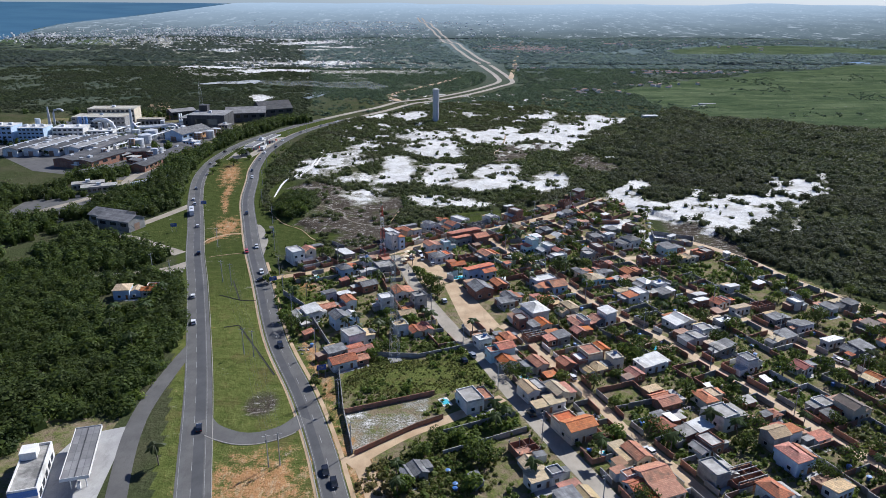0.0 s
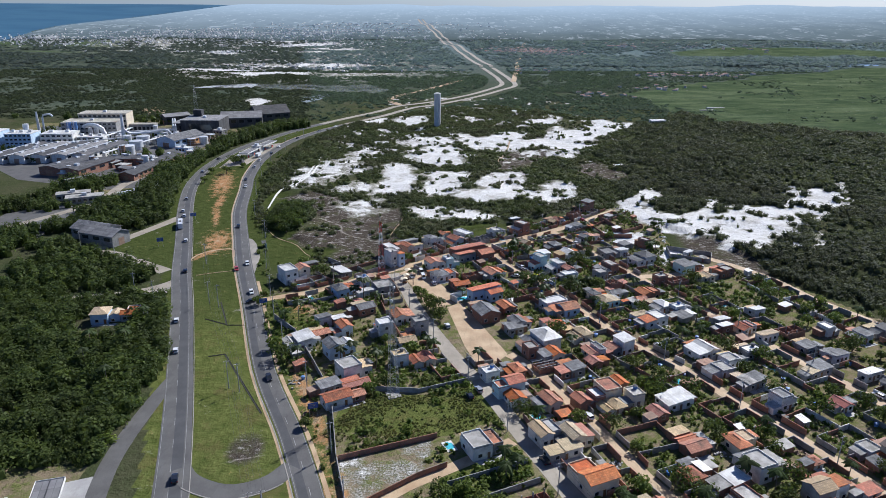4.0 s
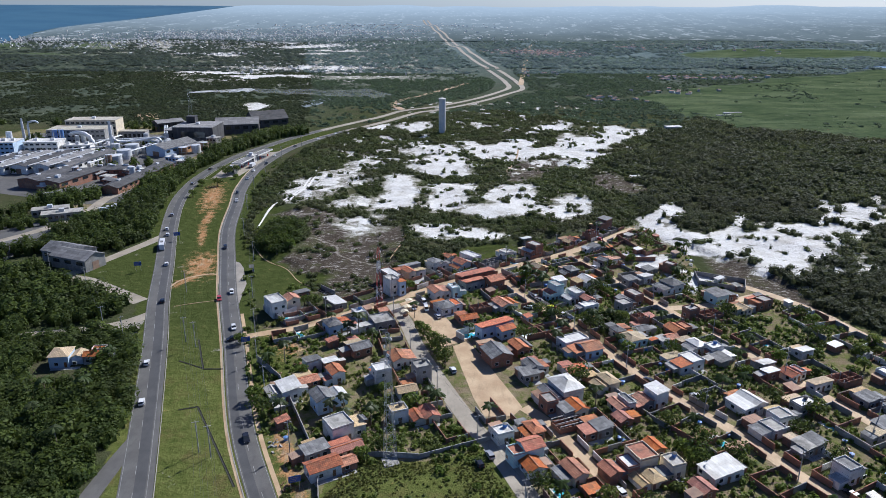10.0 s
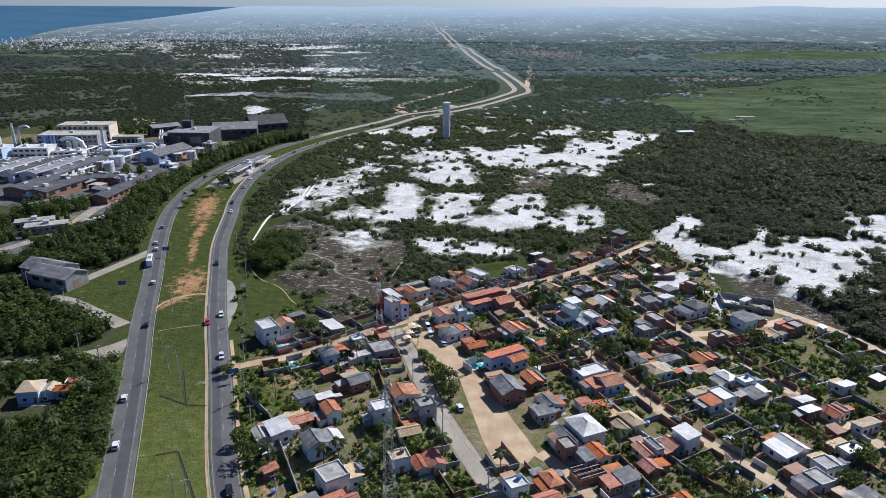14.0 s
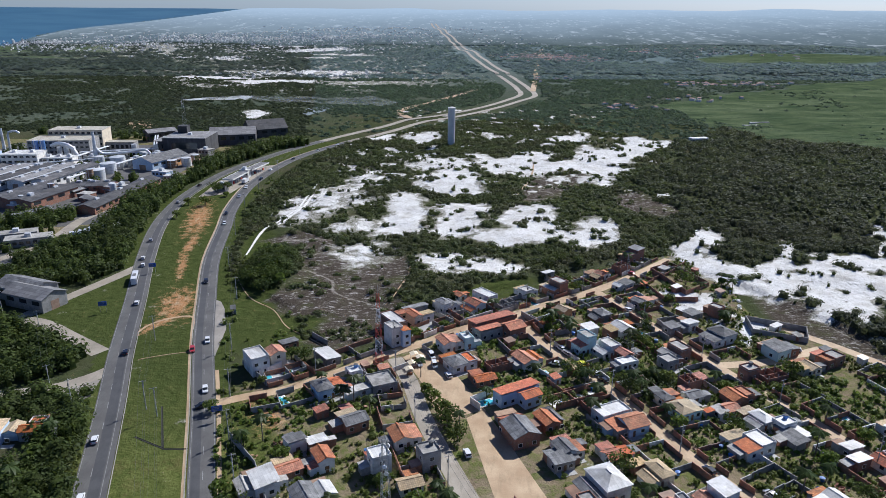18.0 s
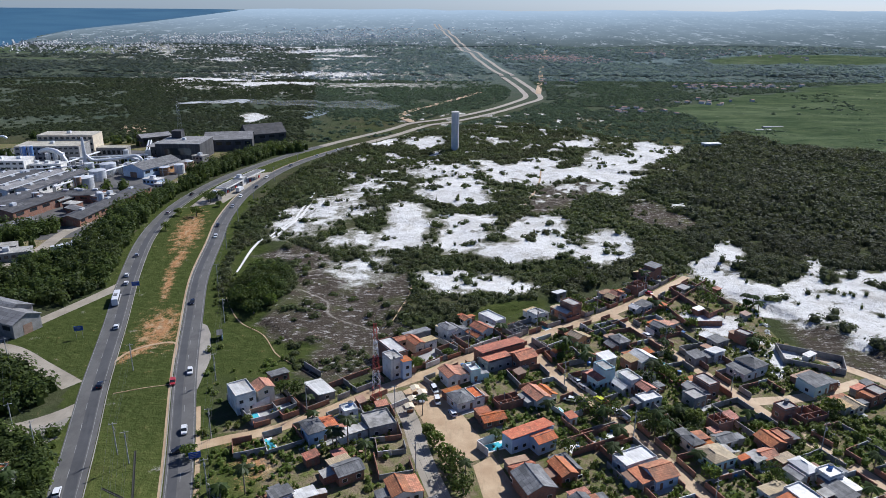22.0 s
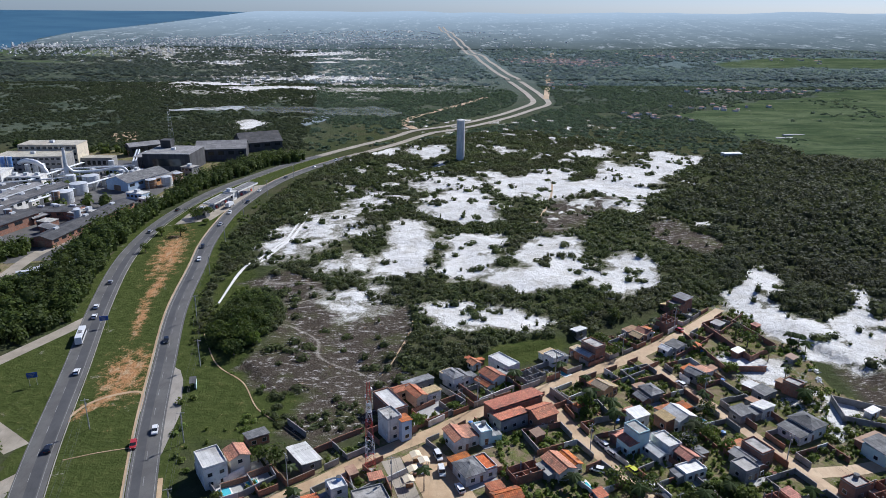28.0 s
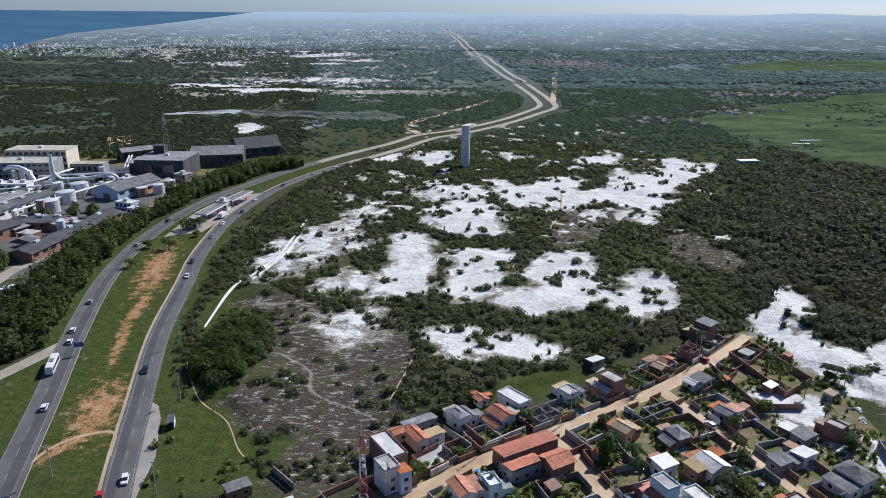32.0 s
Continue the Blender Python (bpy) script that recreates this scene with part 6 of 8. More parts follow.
# ---- water tower ----
wt = thing("water_tower", 0.3, 748.4, 0, 0, "tall round bare concrete water tower", "water tower")
tb = bmesh.new()
drum(tb, 0, 0, -2, 33.5, 3.3, 3.3, 32)
part("shaft", tb, M["tower"], wt, smooth=False)
tb = bmesh.new()
drum(tb, 0, 0, 33.5, 34.1, 3.55, 3.55, 32)
part("rim", tb, M["tower"], wt)
tb = bmesh.new()
drum(tb, 0, 0, 34.1, 34.9, 3.3, 0.6, 32)
part("cap", tb, M["tower"], wt)


def on_house(x, y, margin=0.5):
    for hx, hy, w, d, turn in FOOT:
        c, s = math.cos(radians(turn)), math.sin(radians(turn))
        u, v = (x - hx) * c + (y - hy) * s, -(x - hx) * s + (y - hy) * c
        if abs(u) < w / 2 + margin and abs(v) < d / 2 + margin:
            return True
    return False


def on_street(x, y, margin=2.6):
    return any(near_line(np.array([x]), np.array([y]), line)[0] < margin for line in STREETS[:9])


# ---- garden and field walls ----
WALL_LOOKS = (("brick", "raw brick garden wall between house lots"), ("grey_render", "grey rendered garden wall with coping"), ("white", "stained white garden wall with coping"), ("brick", "weathered brick lot wall"))


def garden_wall(x0, y0, x1, y1, h=1.75, look_of=None):
    n = math.hypot(x1 - x0, y1 - y0)
    if n < 1.2:
        return
    mat, label = WALL_LOOKS[rnd.choice((0, 0, 0, 1, 1, 1, 2, 3))] if look_of is None else WALL_LOOKS[look_of]
    hh = h + rnd.uniform(-0.25, 0.3)
    bm = bmesh.new()
    prism(bm, ((-0.09, -0.2), (0.09, -0.2), (0.09, hh), (0.115, hh), (0.115, hh + 0.07), (-0.115, hh + 0.07), (-0.115, hh), (-0.09, hh)), 0, n)
    ob = part("garden_wall", bm, M[mat])
    ob.matrix_basis = pose(x0, y0, 0, 0, 0, -math.degrees(math.atan2(x1 - x0, y1 - y0)))
    tagged(ob, label, "wall", "village garden walls")


def wall_row(line, side, off, reach, y0, y1, lot=(7, 12)):
    """Front walls along a lane, with gates left open, and walls between the lots behind them."""
    seg = np.hypot(*np.diff(line[:, :2], axis=0).T)
    s = np.concatenate([[0], np.cumsum(seg)])

    def spot_on(q):
        x, y = np.interp(q, s, line[:, 0]), np.interp(q, s, line[:, 1])
        x2, y2 = np.interp(q + 1, s, line[:, 0]), np.interp(q + 1, s, line[:, 1])
        if q + 1 > s[-1]:
            x2, y2, x, y = x, y, np.interp(q - 1, s, line[:, 0]), np.interp(q - 1, s, line[:, 1])
        n = math.hypot(x2 - x, y2 - y) or 1
        return x, y, (y2 - y) / n * side, -(x2 - x) / n * side
    q = 1.0
    while q < s[-1] - 8:
        step_on = rnd.uniform(*lot)
        x, y, nx, ny = spot_on(q)
        ex, ey, mx, my = spot_on(min(q + step_on, s[-1] - 1.5))
        if y0 < y < y1 and not on_street(x + nx * (off + 1), y + ny * (off + 1), off * 0.9):
            ax, ay, bx, by = x + nx * off, y + ny * off, ex + mx * off, ey + my * off
            cut = rnd.uniform(0.55, 0.75)
            if not on_house((ax + bx) / 2, (ay + by) / 2, 0.2):
                garden_wall(ax, ay, ax + (bx - ax) * cut, ay + (by - ay) * cut)
            far = reach * rnd.uniform(0.7, 1.0)
            tx, ty = x + nx * (off + far), y + ny * (off + far)
            pieces = max(2, int(far / 4))
            for k in range(pieces):
                a, b = k / pieces, (k + 1) / pieces
                px, py = ax + (tx - ax) * a, ay + (ty - ay) * a
                rx, ry = ax + (tx - ax) * b, ay + (ty - ay) * b
                if on_house((px + rx) / 2, (py + ry) / 2, 0.3) or on_street(rx, ry):
                    continue
                garden_wall(px + nx * 0.1, py + ny * 0.1, rx, ry, 1.75)
            if not on_house((tx + ex + mx * (off + far)) / 2, (ty + ey + my * (off + far)) / 2, 0.3) and not on_street(tx, ty, 3.5):
                garden_wall(tx, ty, ex + mx * (off + far) * 0.99, ey + my * (off + far) * 0.99, 1.75)
        q += step_on


wall_row(MAIN_STREET, 1, 4.0, 9, 140, 252)
wall_row(MAIN_STREET, -1, 4.2, 10, 236, 330)
wall_row(LANE_D, 1, 3.0, 7, 140, 250)
wall_row(LANE_D, -1, 3.0, 15, 140, 250)
wall_row(LANE_C, 1, 3.0, 14, 140, 372)
wall_row(LANE_C, -1, 3.0, 15, 140, 372)
wall_row(LANE_B, 1, 3.0, 13, 120, 395)
wall_row(LANE_B, -1, 3.0, 13, 120, 395)
wall_row(CROSS_STREET, 1, 3.2, 9, 308, 440)
wall_row(CROSS_STREET, -1, 3.2, 10, 310, 440)
wall_row(LANE_F, 1, 3.0, 16, 200, 340)
for wx0, wy0, wx1, wy1, wl in ((-38, 231, -31.2, 192.6, 1), (-31, 192, -26, 171.5, 1), (-30.8, 192.4, -2.7, 203.5, 0), (-25.5, 170.8, -8, 184.9, 0), (-8, 184.9, 0, 189.5, 0), (-0.2, 180.9, 22.5, 191, 1),
                               (-0.4, 170.6, 25, 182.7, 1), (-37, 231.5, -9, 229, 1), (-9, 229, 12, 238, 1), (-68, 286, -57, 272, 1), (-57, 272, -46, 247, 1), (-46, 247, -40, 233, 1),
                               (94.2, 427.1, 106.3, 435.3, 0), (106.3, 435.3, 116, 409, 0), (116, 409, 102.3, 398.8, 0), (102.3, 398.8, 94.2, 427.1, 0), (84.3, 418.8, 90.6, 391.1, 0), (90.6, 391.1, 105.1, 391.4, 0),
                               (-76.6, 331.4, -64.7, 316.7, 1), (-64.7, 316.7, -61, 319, 2), (-61, 319, -53, 326.7, 1), (-53, 326.7, -59.5, 337, 1), (-66.5, 324.6, -62.2, 330, 2), (-56, 354.2, -48.9, 347, 1), (-9.8, 375.8, -1.4, 365.9, 1), (-1.4, 365.9, -7.1, 359.3, 1), (-7.1, 359.3, -16.9, 352, 0),
                               (-7.2, 381.4, 3, 366.9, 0), (3, 366.9, 15, 376, 2), (26.7, 374.9, 33.3, 364.3, 1), (28, 308, 46, 317, 0), (46, 317, 48.5, 311.5, 0), (30.5, 303, 48.5, 311.5, 0), (3.4, 306.5, 10.5, 311.5, 2), (3.4, 306.5, 6.4, 302.4, 2),
                               (118, 372, 138, 362, 1), (138, 362, 134, 352, 1), (134, 352, 116, 360, 1), (118, 372, 116, 360, 1)):
    garden_wall(wx0, wy0, wx1, wy1, 1.55 if wy0 < 240 else 2.2, wl)


# ---- trees that stand alone ----
def leaf_shell(bm, g, cx, cy, cz, r, h, cards, size):
    for _ in range(cards):
        u = Vector((g.gauss(0, 1), g.gauss(0, 1), abs(g.gauss(0, 1)) * 0.9 - 0.25)).normalized()
        q = g.uniform(0.72, 1.05)
        c = Vector((cx + u.x * r * q, cy + u.y * r * q, cz + u.z * h * q))
        nv = (u + Vector((g.gauss(0, 0.5), g.gauss(0, 0.5), g.gauss(0, 0.5) + 0.3))).normalized()
        t1 = nv.cross(Vector((g.gauss(0, 1), g.gauss(0, 1), g.gauss(0, 1)))).normalized()
        t2 = nv.cross(t1)
        s = size * g.uniform(0.6, 1.3)
        bm.faces.new([bm.verts.new(c + v) for v in (-t1 * s, -t2 * s * 0.7 + nv * s * 0.2, t1 * s, t2 * s * 0.7 - nv * s * 0.1)])


def make_tree(seed, r, h, material, label):
    g = random.Random(seed)
    e = thing("tree", 0, -900, 0, 0, label, "tree", "garden trees")
    bm = bmesh.new()
    drum(bm, 0, 0, -0.3, h * 0.45, 0.16 + r * 0.04, 0.10 + r * 0.02, 7)
    part("trunk", bm, M["bark"], e)
    bm = bmesh.new()
    for k in range(6):
        a = k * 1.05 + g.uniform(-0.4, 0.4)
        q = g.uniform(0.25, 0.62) * r
        leaf_shell(bm, g, q * math.cos(a), q * math.sin(a), h * g.uniform(0.38, 0.66), r * g.uniform(0.5, 0.68), h * g.uniform(0.24, 0.34), 64, 0.36)
    part("crown", bm, material, e)
    for k in range(3):
        a = k * 2.1 + g.uniform(-0.4, 0.4)
        lm = bmesh.new()
        drum(lm, 0, 0, 0, h * 0.36, 0.10, 0.05, 6)
        bmesh.ops.transform(lm, matrix=Matrix.Translation((0, 0, h * 0.36)) @ Matrix.Rotation(a, 4, "Z") @ Matrix.Rotation(0.75, 4, "Y"), verts=lm.verts)
        part("limb", lm, M["bark"], e)
    return e


def make_palm(seed, h, label):
    g = random.Random(seed)
    e = thing("palm_tree", 0, -900, 0, 0, label, "palm", "coconut palms")
    bm = bmesh.new()
    lean = g.uniform(-0.9, 0.9)
    rings = []
    for k in range(7):
        t = k / 6
        rad = 0.19 - 0.08 * t
        rings.append([bm.verts.new((lean * t * t + rad * math.cos(i * math.pi / 3), 0.3 * lean * t + rad * math.sin(i * math.pi / 3), h * t - 0.2)) for i in range(6)])
    for k in range(6):
        for i in range(6):
            bm.faces.new((rings[k][i], rings[k][(i + 1) % 6], rings[k + 1][(i + 1) % 6], rings[k + 1][i]))
    part("trunk", bm, M["bark"], e)
    for k in range(9):
        a = k * 2.4 + g.uniform(-0.2, 0.2)
        up, ln = g.uniform(-0.1, 0.9), g.uniform(2.4, 3.3)
        fb = bmesh.new()
        prev = None
        for j in range(6):
            t = j / 5
            rr, zz = ln * t, up * ln * 0.5 * t - 1.5 * t * t
            wd = 0.8 * math.sin(math.pi * min(1, 0.12 + t * 0.86)) + 0.03
            c = Vector((lean + rr * math.cos(a), 0.3 * lean + rr * math.sin(a), h - 0.2 + zz))
            sd = Vector((-math.sin(a), math.cos(a), 0)) * wd
            row = [fb.verts.new(c + sd - Vector((0, 0, wd * 0.55))), fb.verts.new(c), fb.verts.new(c - sd - Vector((0, 0, wd * 0.55)))]
            if prev:
                for q in (0, 1):
                    fb.faces.new((prev[q], prev[q + 1], row[q + 1], row[q]))
            prev = row
        part("frond", fb, M["leaf_palm"], e)
    return e


TREES = [make_tree(s, r, h, M[m], label) for s, r, h, m, label in ((1, 2.4, 4.6, "leaf_bright", "leafy green garden tree beside houses"), (2, 3.2, 5.8, "leaf_forest", "broad dark green shade tree"),
                                                                  (3, 1.8, 3.6, "leaf_bright", "small bright green fruit tree"), (4, 3.9, 6.6, "leaf_forest", "large dense mango-like tree"))]
PALMS = [make_palm(7, 6.5, "coconut palm with drooping grey-green fronds"), make_palm(9, 8.5, "tall coconut palm above the roofs"), make_palm(12, 4.6, "short young palm in a garden")]


def plant(kind, x, y, size=1.0):
    return copy_thing(kind, pose(x, y, float(height_at(np.array([x]), np.array([y]))[0]), 0, 0, rnd.uniform(0, 360)) @ Matrix.Scale(size, 4))


def free_spot(x, y, margin=1.6):
    return not on_house(x, y, margin) and not on_street(x, y, 4.0)


sown = random.Random(21)
count = 0
while count < 190:
    tx, ty = sown.uniform(-70, 215), sown.uniform(150, 440)
    if not inside(np.array([tx]), np.array([ty]), TOWN)[0] or not free_spot(tx, ty) or (-38 < tx < 14 and 172 < ty < 238) or sand_at(np.array([tx]), np.array([ty]))[0] > 0.5:
        continue
    if 0 < tx < 26 and 248 < ty < 304:
        continue
    pick = sown.random()
    plant(PALMS[sown.randrange(3)] if pick < 0.46 else TREES[sown.choice((0, 0, 1, 2, 2, 3))], tx, ty, sown.uniform(0.8, 1.25))
    count += 1
shade = random.Random(57)
count = 0
while count < 46:
    tx, ty = shade.uniform(48, 185), shade.uniform(150, 262)
    if inside(np.array([tx]), np.array([ty]), TOWN)[0] and free_spot(tx, ty, 2.2):
        plant(TREES[shade.choice((1, 3, 3))], tx, ty, shade.uniform(0.75, 1.15))
        count += 1
for tx, ty, tk, ts in ((-9, 307, 0, 1.1), (-6, 300, 0, 1.2), (-4, 293, 1, 1.15), (-1, 286, 1, 1.1), (-11, 313, 2, 1.2), (-3, 297, 3, 0.9), (-157, 540, 1, 1.2), (-168, 541, 0, 1.1), (-165, 512, 1, 0.9), (-161, 575, 3, 1.2),
                       (-158, 570, 3, 1.1), (-155, 578, 1, 1.3), (-150, 562, 2, 1.2), (-93, 407, 3, 1.25), (-84, 407, 3, 1.2), (-88, 415, 3, 1.3), (-93, 425, 3, 1.2), (-86, 424, 1, 1.3), (-97, 414, 1, 1.2), (-85, 397, 1, 1.1),
                       (-80, 404, 0, 1.2), (38, 326, 3, 1.0), (46, 324, 3, 0.9), (42, 322, 1, 1.0), (52, 437, 3, 1.0), (45, 430, 1, 1.1), (60, 432, 1, 1.0), (-2, 176, 1, 1.0), (8, 172, 0, 1.2), (-12, 205, 0, 0.8), (12, 168, 1, 1.1),
                       (-20, 232, 1, 0.9), (-25, 228, 0, 1.0), (4, 178, 0, 1.0), (-60, 335, 1, 1.0), (-78, 300, 0, 1.0), (-66, 318, 0, 0.7), (-55, 334, 1, 1.1)):
    plant(TREES[tk], tx, ty, ts)
for tx, ty, tk, ts in ((-79.4, 166.8, 0, 1.1), (-112, 232, 1, 1.0), (-118, 262, 0, 1.2), (-126, 246, 1, 0.9), (-120, 285, 0, 1.0), (-131, 262, 0, 1.1), (-46, 316, 0, 0.9), (-52, 250, 0, 1.0), (-37, 250, 0, 1.0), (12, 246, 1, 0.9),
                       (-24, 246, 0, 1.1), (24, 160, 0, 1.0), (44, 168, 1, 0.9)):
    plant(PALMS[tk], tx, ty, ts)
for ob_top in (*TREES, *PALMS):
    for ob_part in (*ob_top.children_recursive, ob_top):
        bpy.data.objects.remove(ob_part)


def garden(x, y):
    ok = inside(x, y, TOWN) & (sand_at(x, y) < 0.5)
    for hx, hy, w, d, turn in FOOT:
        ok &= np.hypot(x - hx, y - hy) > 0.55 * max(w, d)
    for line in STREETS[:9]:
        ok &= near_line(x, y, line) > 4.2
    ok &= ~(inside(x, y, [(-38, 203), (-31, 226), (10, 226), (20, 214), (0, 203)]) & (fractal(x, y, 5, 120, 2) < 0.6)) & ~inside(x, y, [(-31, 192), (-27, 172), (-8, 184), (-3, 203)])
    ok &= ~((x > 0) & (x < 26) & (y > 248) & (y < 304)) & ~((x > -22) & (x < 8) & (y > 296) & (y < 345))
    return ok * np.clip((fractal(x, y, 16, 101, 3) - 0.36) / 0.12, 0.08, 0.95)


xs, ys = scatter(TOWN, 2.1, garden, 19)
foliage("garden_shrubs", xs, ys, (0.5, 1.5), (0.5, 2.0), 20, 0.32, M["leaf_bright"], "bright green weeds and shrubs in gardens", 9, "shrubs")


def verge(x, y):
    d = near_line(x, y, RIGHT_ROAD[:110])
    return (d > 7) * (x > side_x(RIGHT_ROAD, y)) * np.clip((fractal(x, y, 14, 111, 3) - 0.5) / 0.15, 0.03, 0.6) * (near_line(x, y, CROSS_STREET) > 4)


xs, ys = scatter([(-30, 170), (-68, 284), (-82, 312), (-60, 372), (-78, 380), (-90, 440), (-125, 540), (-132, 640), (-120, 700), (-135, 640), (-134, 560), (-118, 440), (-92, 350), (-72, 285), (-40, 200)], 2.8, verge, 20)
foliage("verge_shrubs", xs, ys, (0.6, 1.8), (0.6, 2.2), 34, 0.3, M["leaf_bright"], "low green shrubs on the road verge", 10, "shrubs")


def weeds(x, y):
    return 1.0 * (near_line(x, y, MAIN_STREET) > 4.5) * (near_line(x, y, TRACK_LOW) > 3.2) * (np.array([not on_house(a, b, 0.6) for a, b in zip(x, y)])) * np.clip((fractal(x, y, 7, 141, 3) - 0.34) / 0.14, 0.15, 1)


xs, ys = scatter([(-37, 205), (-31, 229), (-9, 227), (12, 236), (19, 216), (2, 205), (-30, 194)], 0.95, weeds, 41)
foliage("weeds", xs, ys, (0.25, 0.7), (0.2, 0.65), 12, 0.17, M["leaf_weed"], "rank green and rusty weeds over an empty lot", 31, "weeds")
xs, ys = scatter([(-9, 230), (-7, 240), (8, 247), (14, 237)], 1.5, weeds, 42)
foliage("thicket", xs, ys, (0.7, 1.7), (1.0, 2.6), 34, 0.32, M["leaf_bright"], "overgrown bushes behind the lot wall", 32, "bushes")
xs, ys = scatter([(-3, 188), (21, 200), (25, 186), (0, 174)], 1.3, weeds, 43)
foliage("weeds", xs, ys, (0.4, 1.1), (0.4, 1.2), 18, 0.28, M["leaf_bright"], "bright green weeds in a walled lot", 33, "weeds")
xs, ys = scatter([(-24, 156), (-20, 168), (2, 176), (16, 170), (12, 154), (-8, 148)], 1.4, weeds, 44)
foliage("thicket", xs, ys, (0.4, 1.3), (0.4, 1.5), 26, 0.24, M["leaf_weed"], "overgrown green bushes beside the track", 34, "bushes")
xs, ys = scatter([(84, 318), (116, 332), (134, 322), (112, 300), (98, 296)], 2.0, lambda x, y: weeds(x, y) * (near_line(x, y, LANE_E) > 3), 45)
foliage("thicket", xs, ys, (0.7, 2.0), (0.8, 2.4), 32, 0.34, M["leaf_bright"], "overgrown green lot between the lanes", 35, "bushes")
xs, ys = scatter([(54, 322), (70, 330), (74, 316), (62, 306)], 1.9, weeds, 46)
foliage("thicket", xs, ys, (0.9, 2.3), (1.2, 3.4), 40, 0.34, M["leaf_forest"], "thick dark green bushes in an open lot", 36, "bushes")
xs, ys = scatter([(-262, 490), (-262, 512), (-240, 516), (-228, 520), (-224, 502), (-236, 488)], 3.6, lambda x, y: np.ones(len(x)), 47)
foliage("forest", xs, ys, (2.2, 4.2), (5, 9), 70, 0.5, M["leaf_forest"], "tall dark trees before the brick workshop", 37, "forest")


xs, ys = scatter([(-268, 440), (-262, 484), (-214, 486), (-206, 452), (-230, 438)], 4.6, lambda x, y: (np.hypot(x + 231, y - 466) > 15) * (near_line(x, y, FACTORY_ROAD) > 6) * 0.8, 49)
foliage("forest", xs, ys, (2.0, 3.8), (4, 7.5), 70, 0.45, M["leaf_forest"], "dark shade trees round the site offices", 39, "forest")


# ---- lane paint, kerbs ----
def dashes(line, off, every, length, width, y1, name, label):
    seg = np.hypot(*np.diff(line[:, :2], axis=0).T)
    s = np.concatenate([[0], np.cumsum(seg)])
    q = np.arange(4, s[-1], every)
    q = q[np.interp(q, s, line[:, 1]) < y1]
    v, f = [], []
    for a in q:
        x, y = np.interp([a, a + length], s, line[:, 0]), np.interp([a, a + length], s, line[:, 1])
        d = np.array([x[1] - x[0], y[1] - y[0]])
        d /= np.linalg.norm(d)
        n = np.array([d[1], -d[0]])
        c0, c1 = np.array([x[0], y[0]]) + n * off, np.array([x[1], y[1]]) + n * off
        k = len(v)
        v += [(*(c0 - n * width / 2), 0.072), (*(c0 + n * width / 2), 0.072), (*(c1 + n * width / 2), 0.072), (*(c1 - n * width / 2), 0.072)]
        f.append((k, k + 1, k + 2, k + 3))
    return tagged(new(name, mesh_np(name, np.array(v), np.array(f), M["paint_white"])), label, "road marking", kind="stuff")


near_left, near_right = LEFT_ROAD[LEFT_ROAD[:, 1] < 780], RIGHT_ROAD[RIGHT_ROAD[:, 1] < 780]
dashes(LEFT_ROAD, -0.6, 12, 4, 0.13, 780, "lane_dashes", "white broken lane line on asphalt")
dashes(RIGHT_ROAD, 0.3, 12, 4, 0.13, 780, "lane_dashes", "white broken lane line on asphalt")
for line_of, off in ((near_left, -4.0), (near_left, 2.9), (near_right, -3.2), (near_right, 3.3)):
    strip("edge_line", line_of, 0.071, M["paint_white"], "thin worn white edge line", "road marking", off, 0.10, skirt=0.004)
strip("kerb", near_left, 0.16, M["kerb"], "low pale concrete kerb beside the grass", "kerb", 4.75, 0.2, skirt=0.3)
strip("kerb", near_right, 0.16, M["kerb"], "low pale concrete kerb stained by earth", "kerb", -4.25, 0.28, skirt=0.3)
strip("verge_soil", near_right, 0.03, M["dirt"], "thin strip of tan soil along the kerb", "verge", -4.75, 0.7)
strip("verge_soil", near_right[near_right[:, 1] < 330], 0.03, M["dirt"], "thin strip of tan soil along the road edge", "verge", 4.6, 1.3)
strip("kerb", U_TURN[4:-4], 0.17, M["kerb"], "curved pale concrete kerb", "kerb", 3.2, 0.3, skirt=0.3)


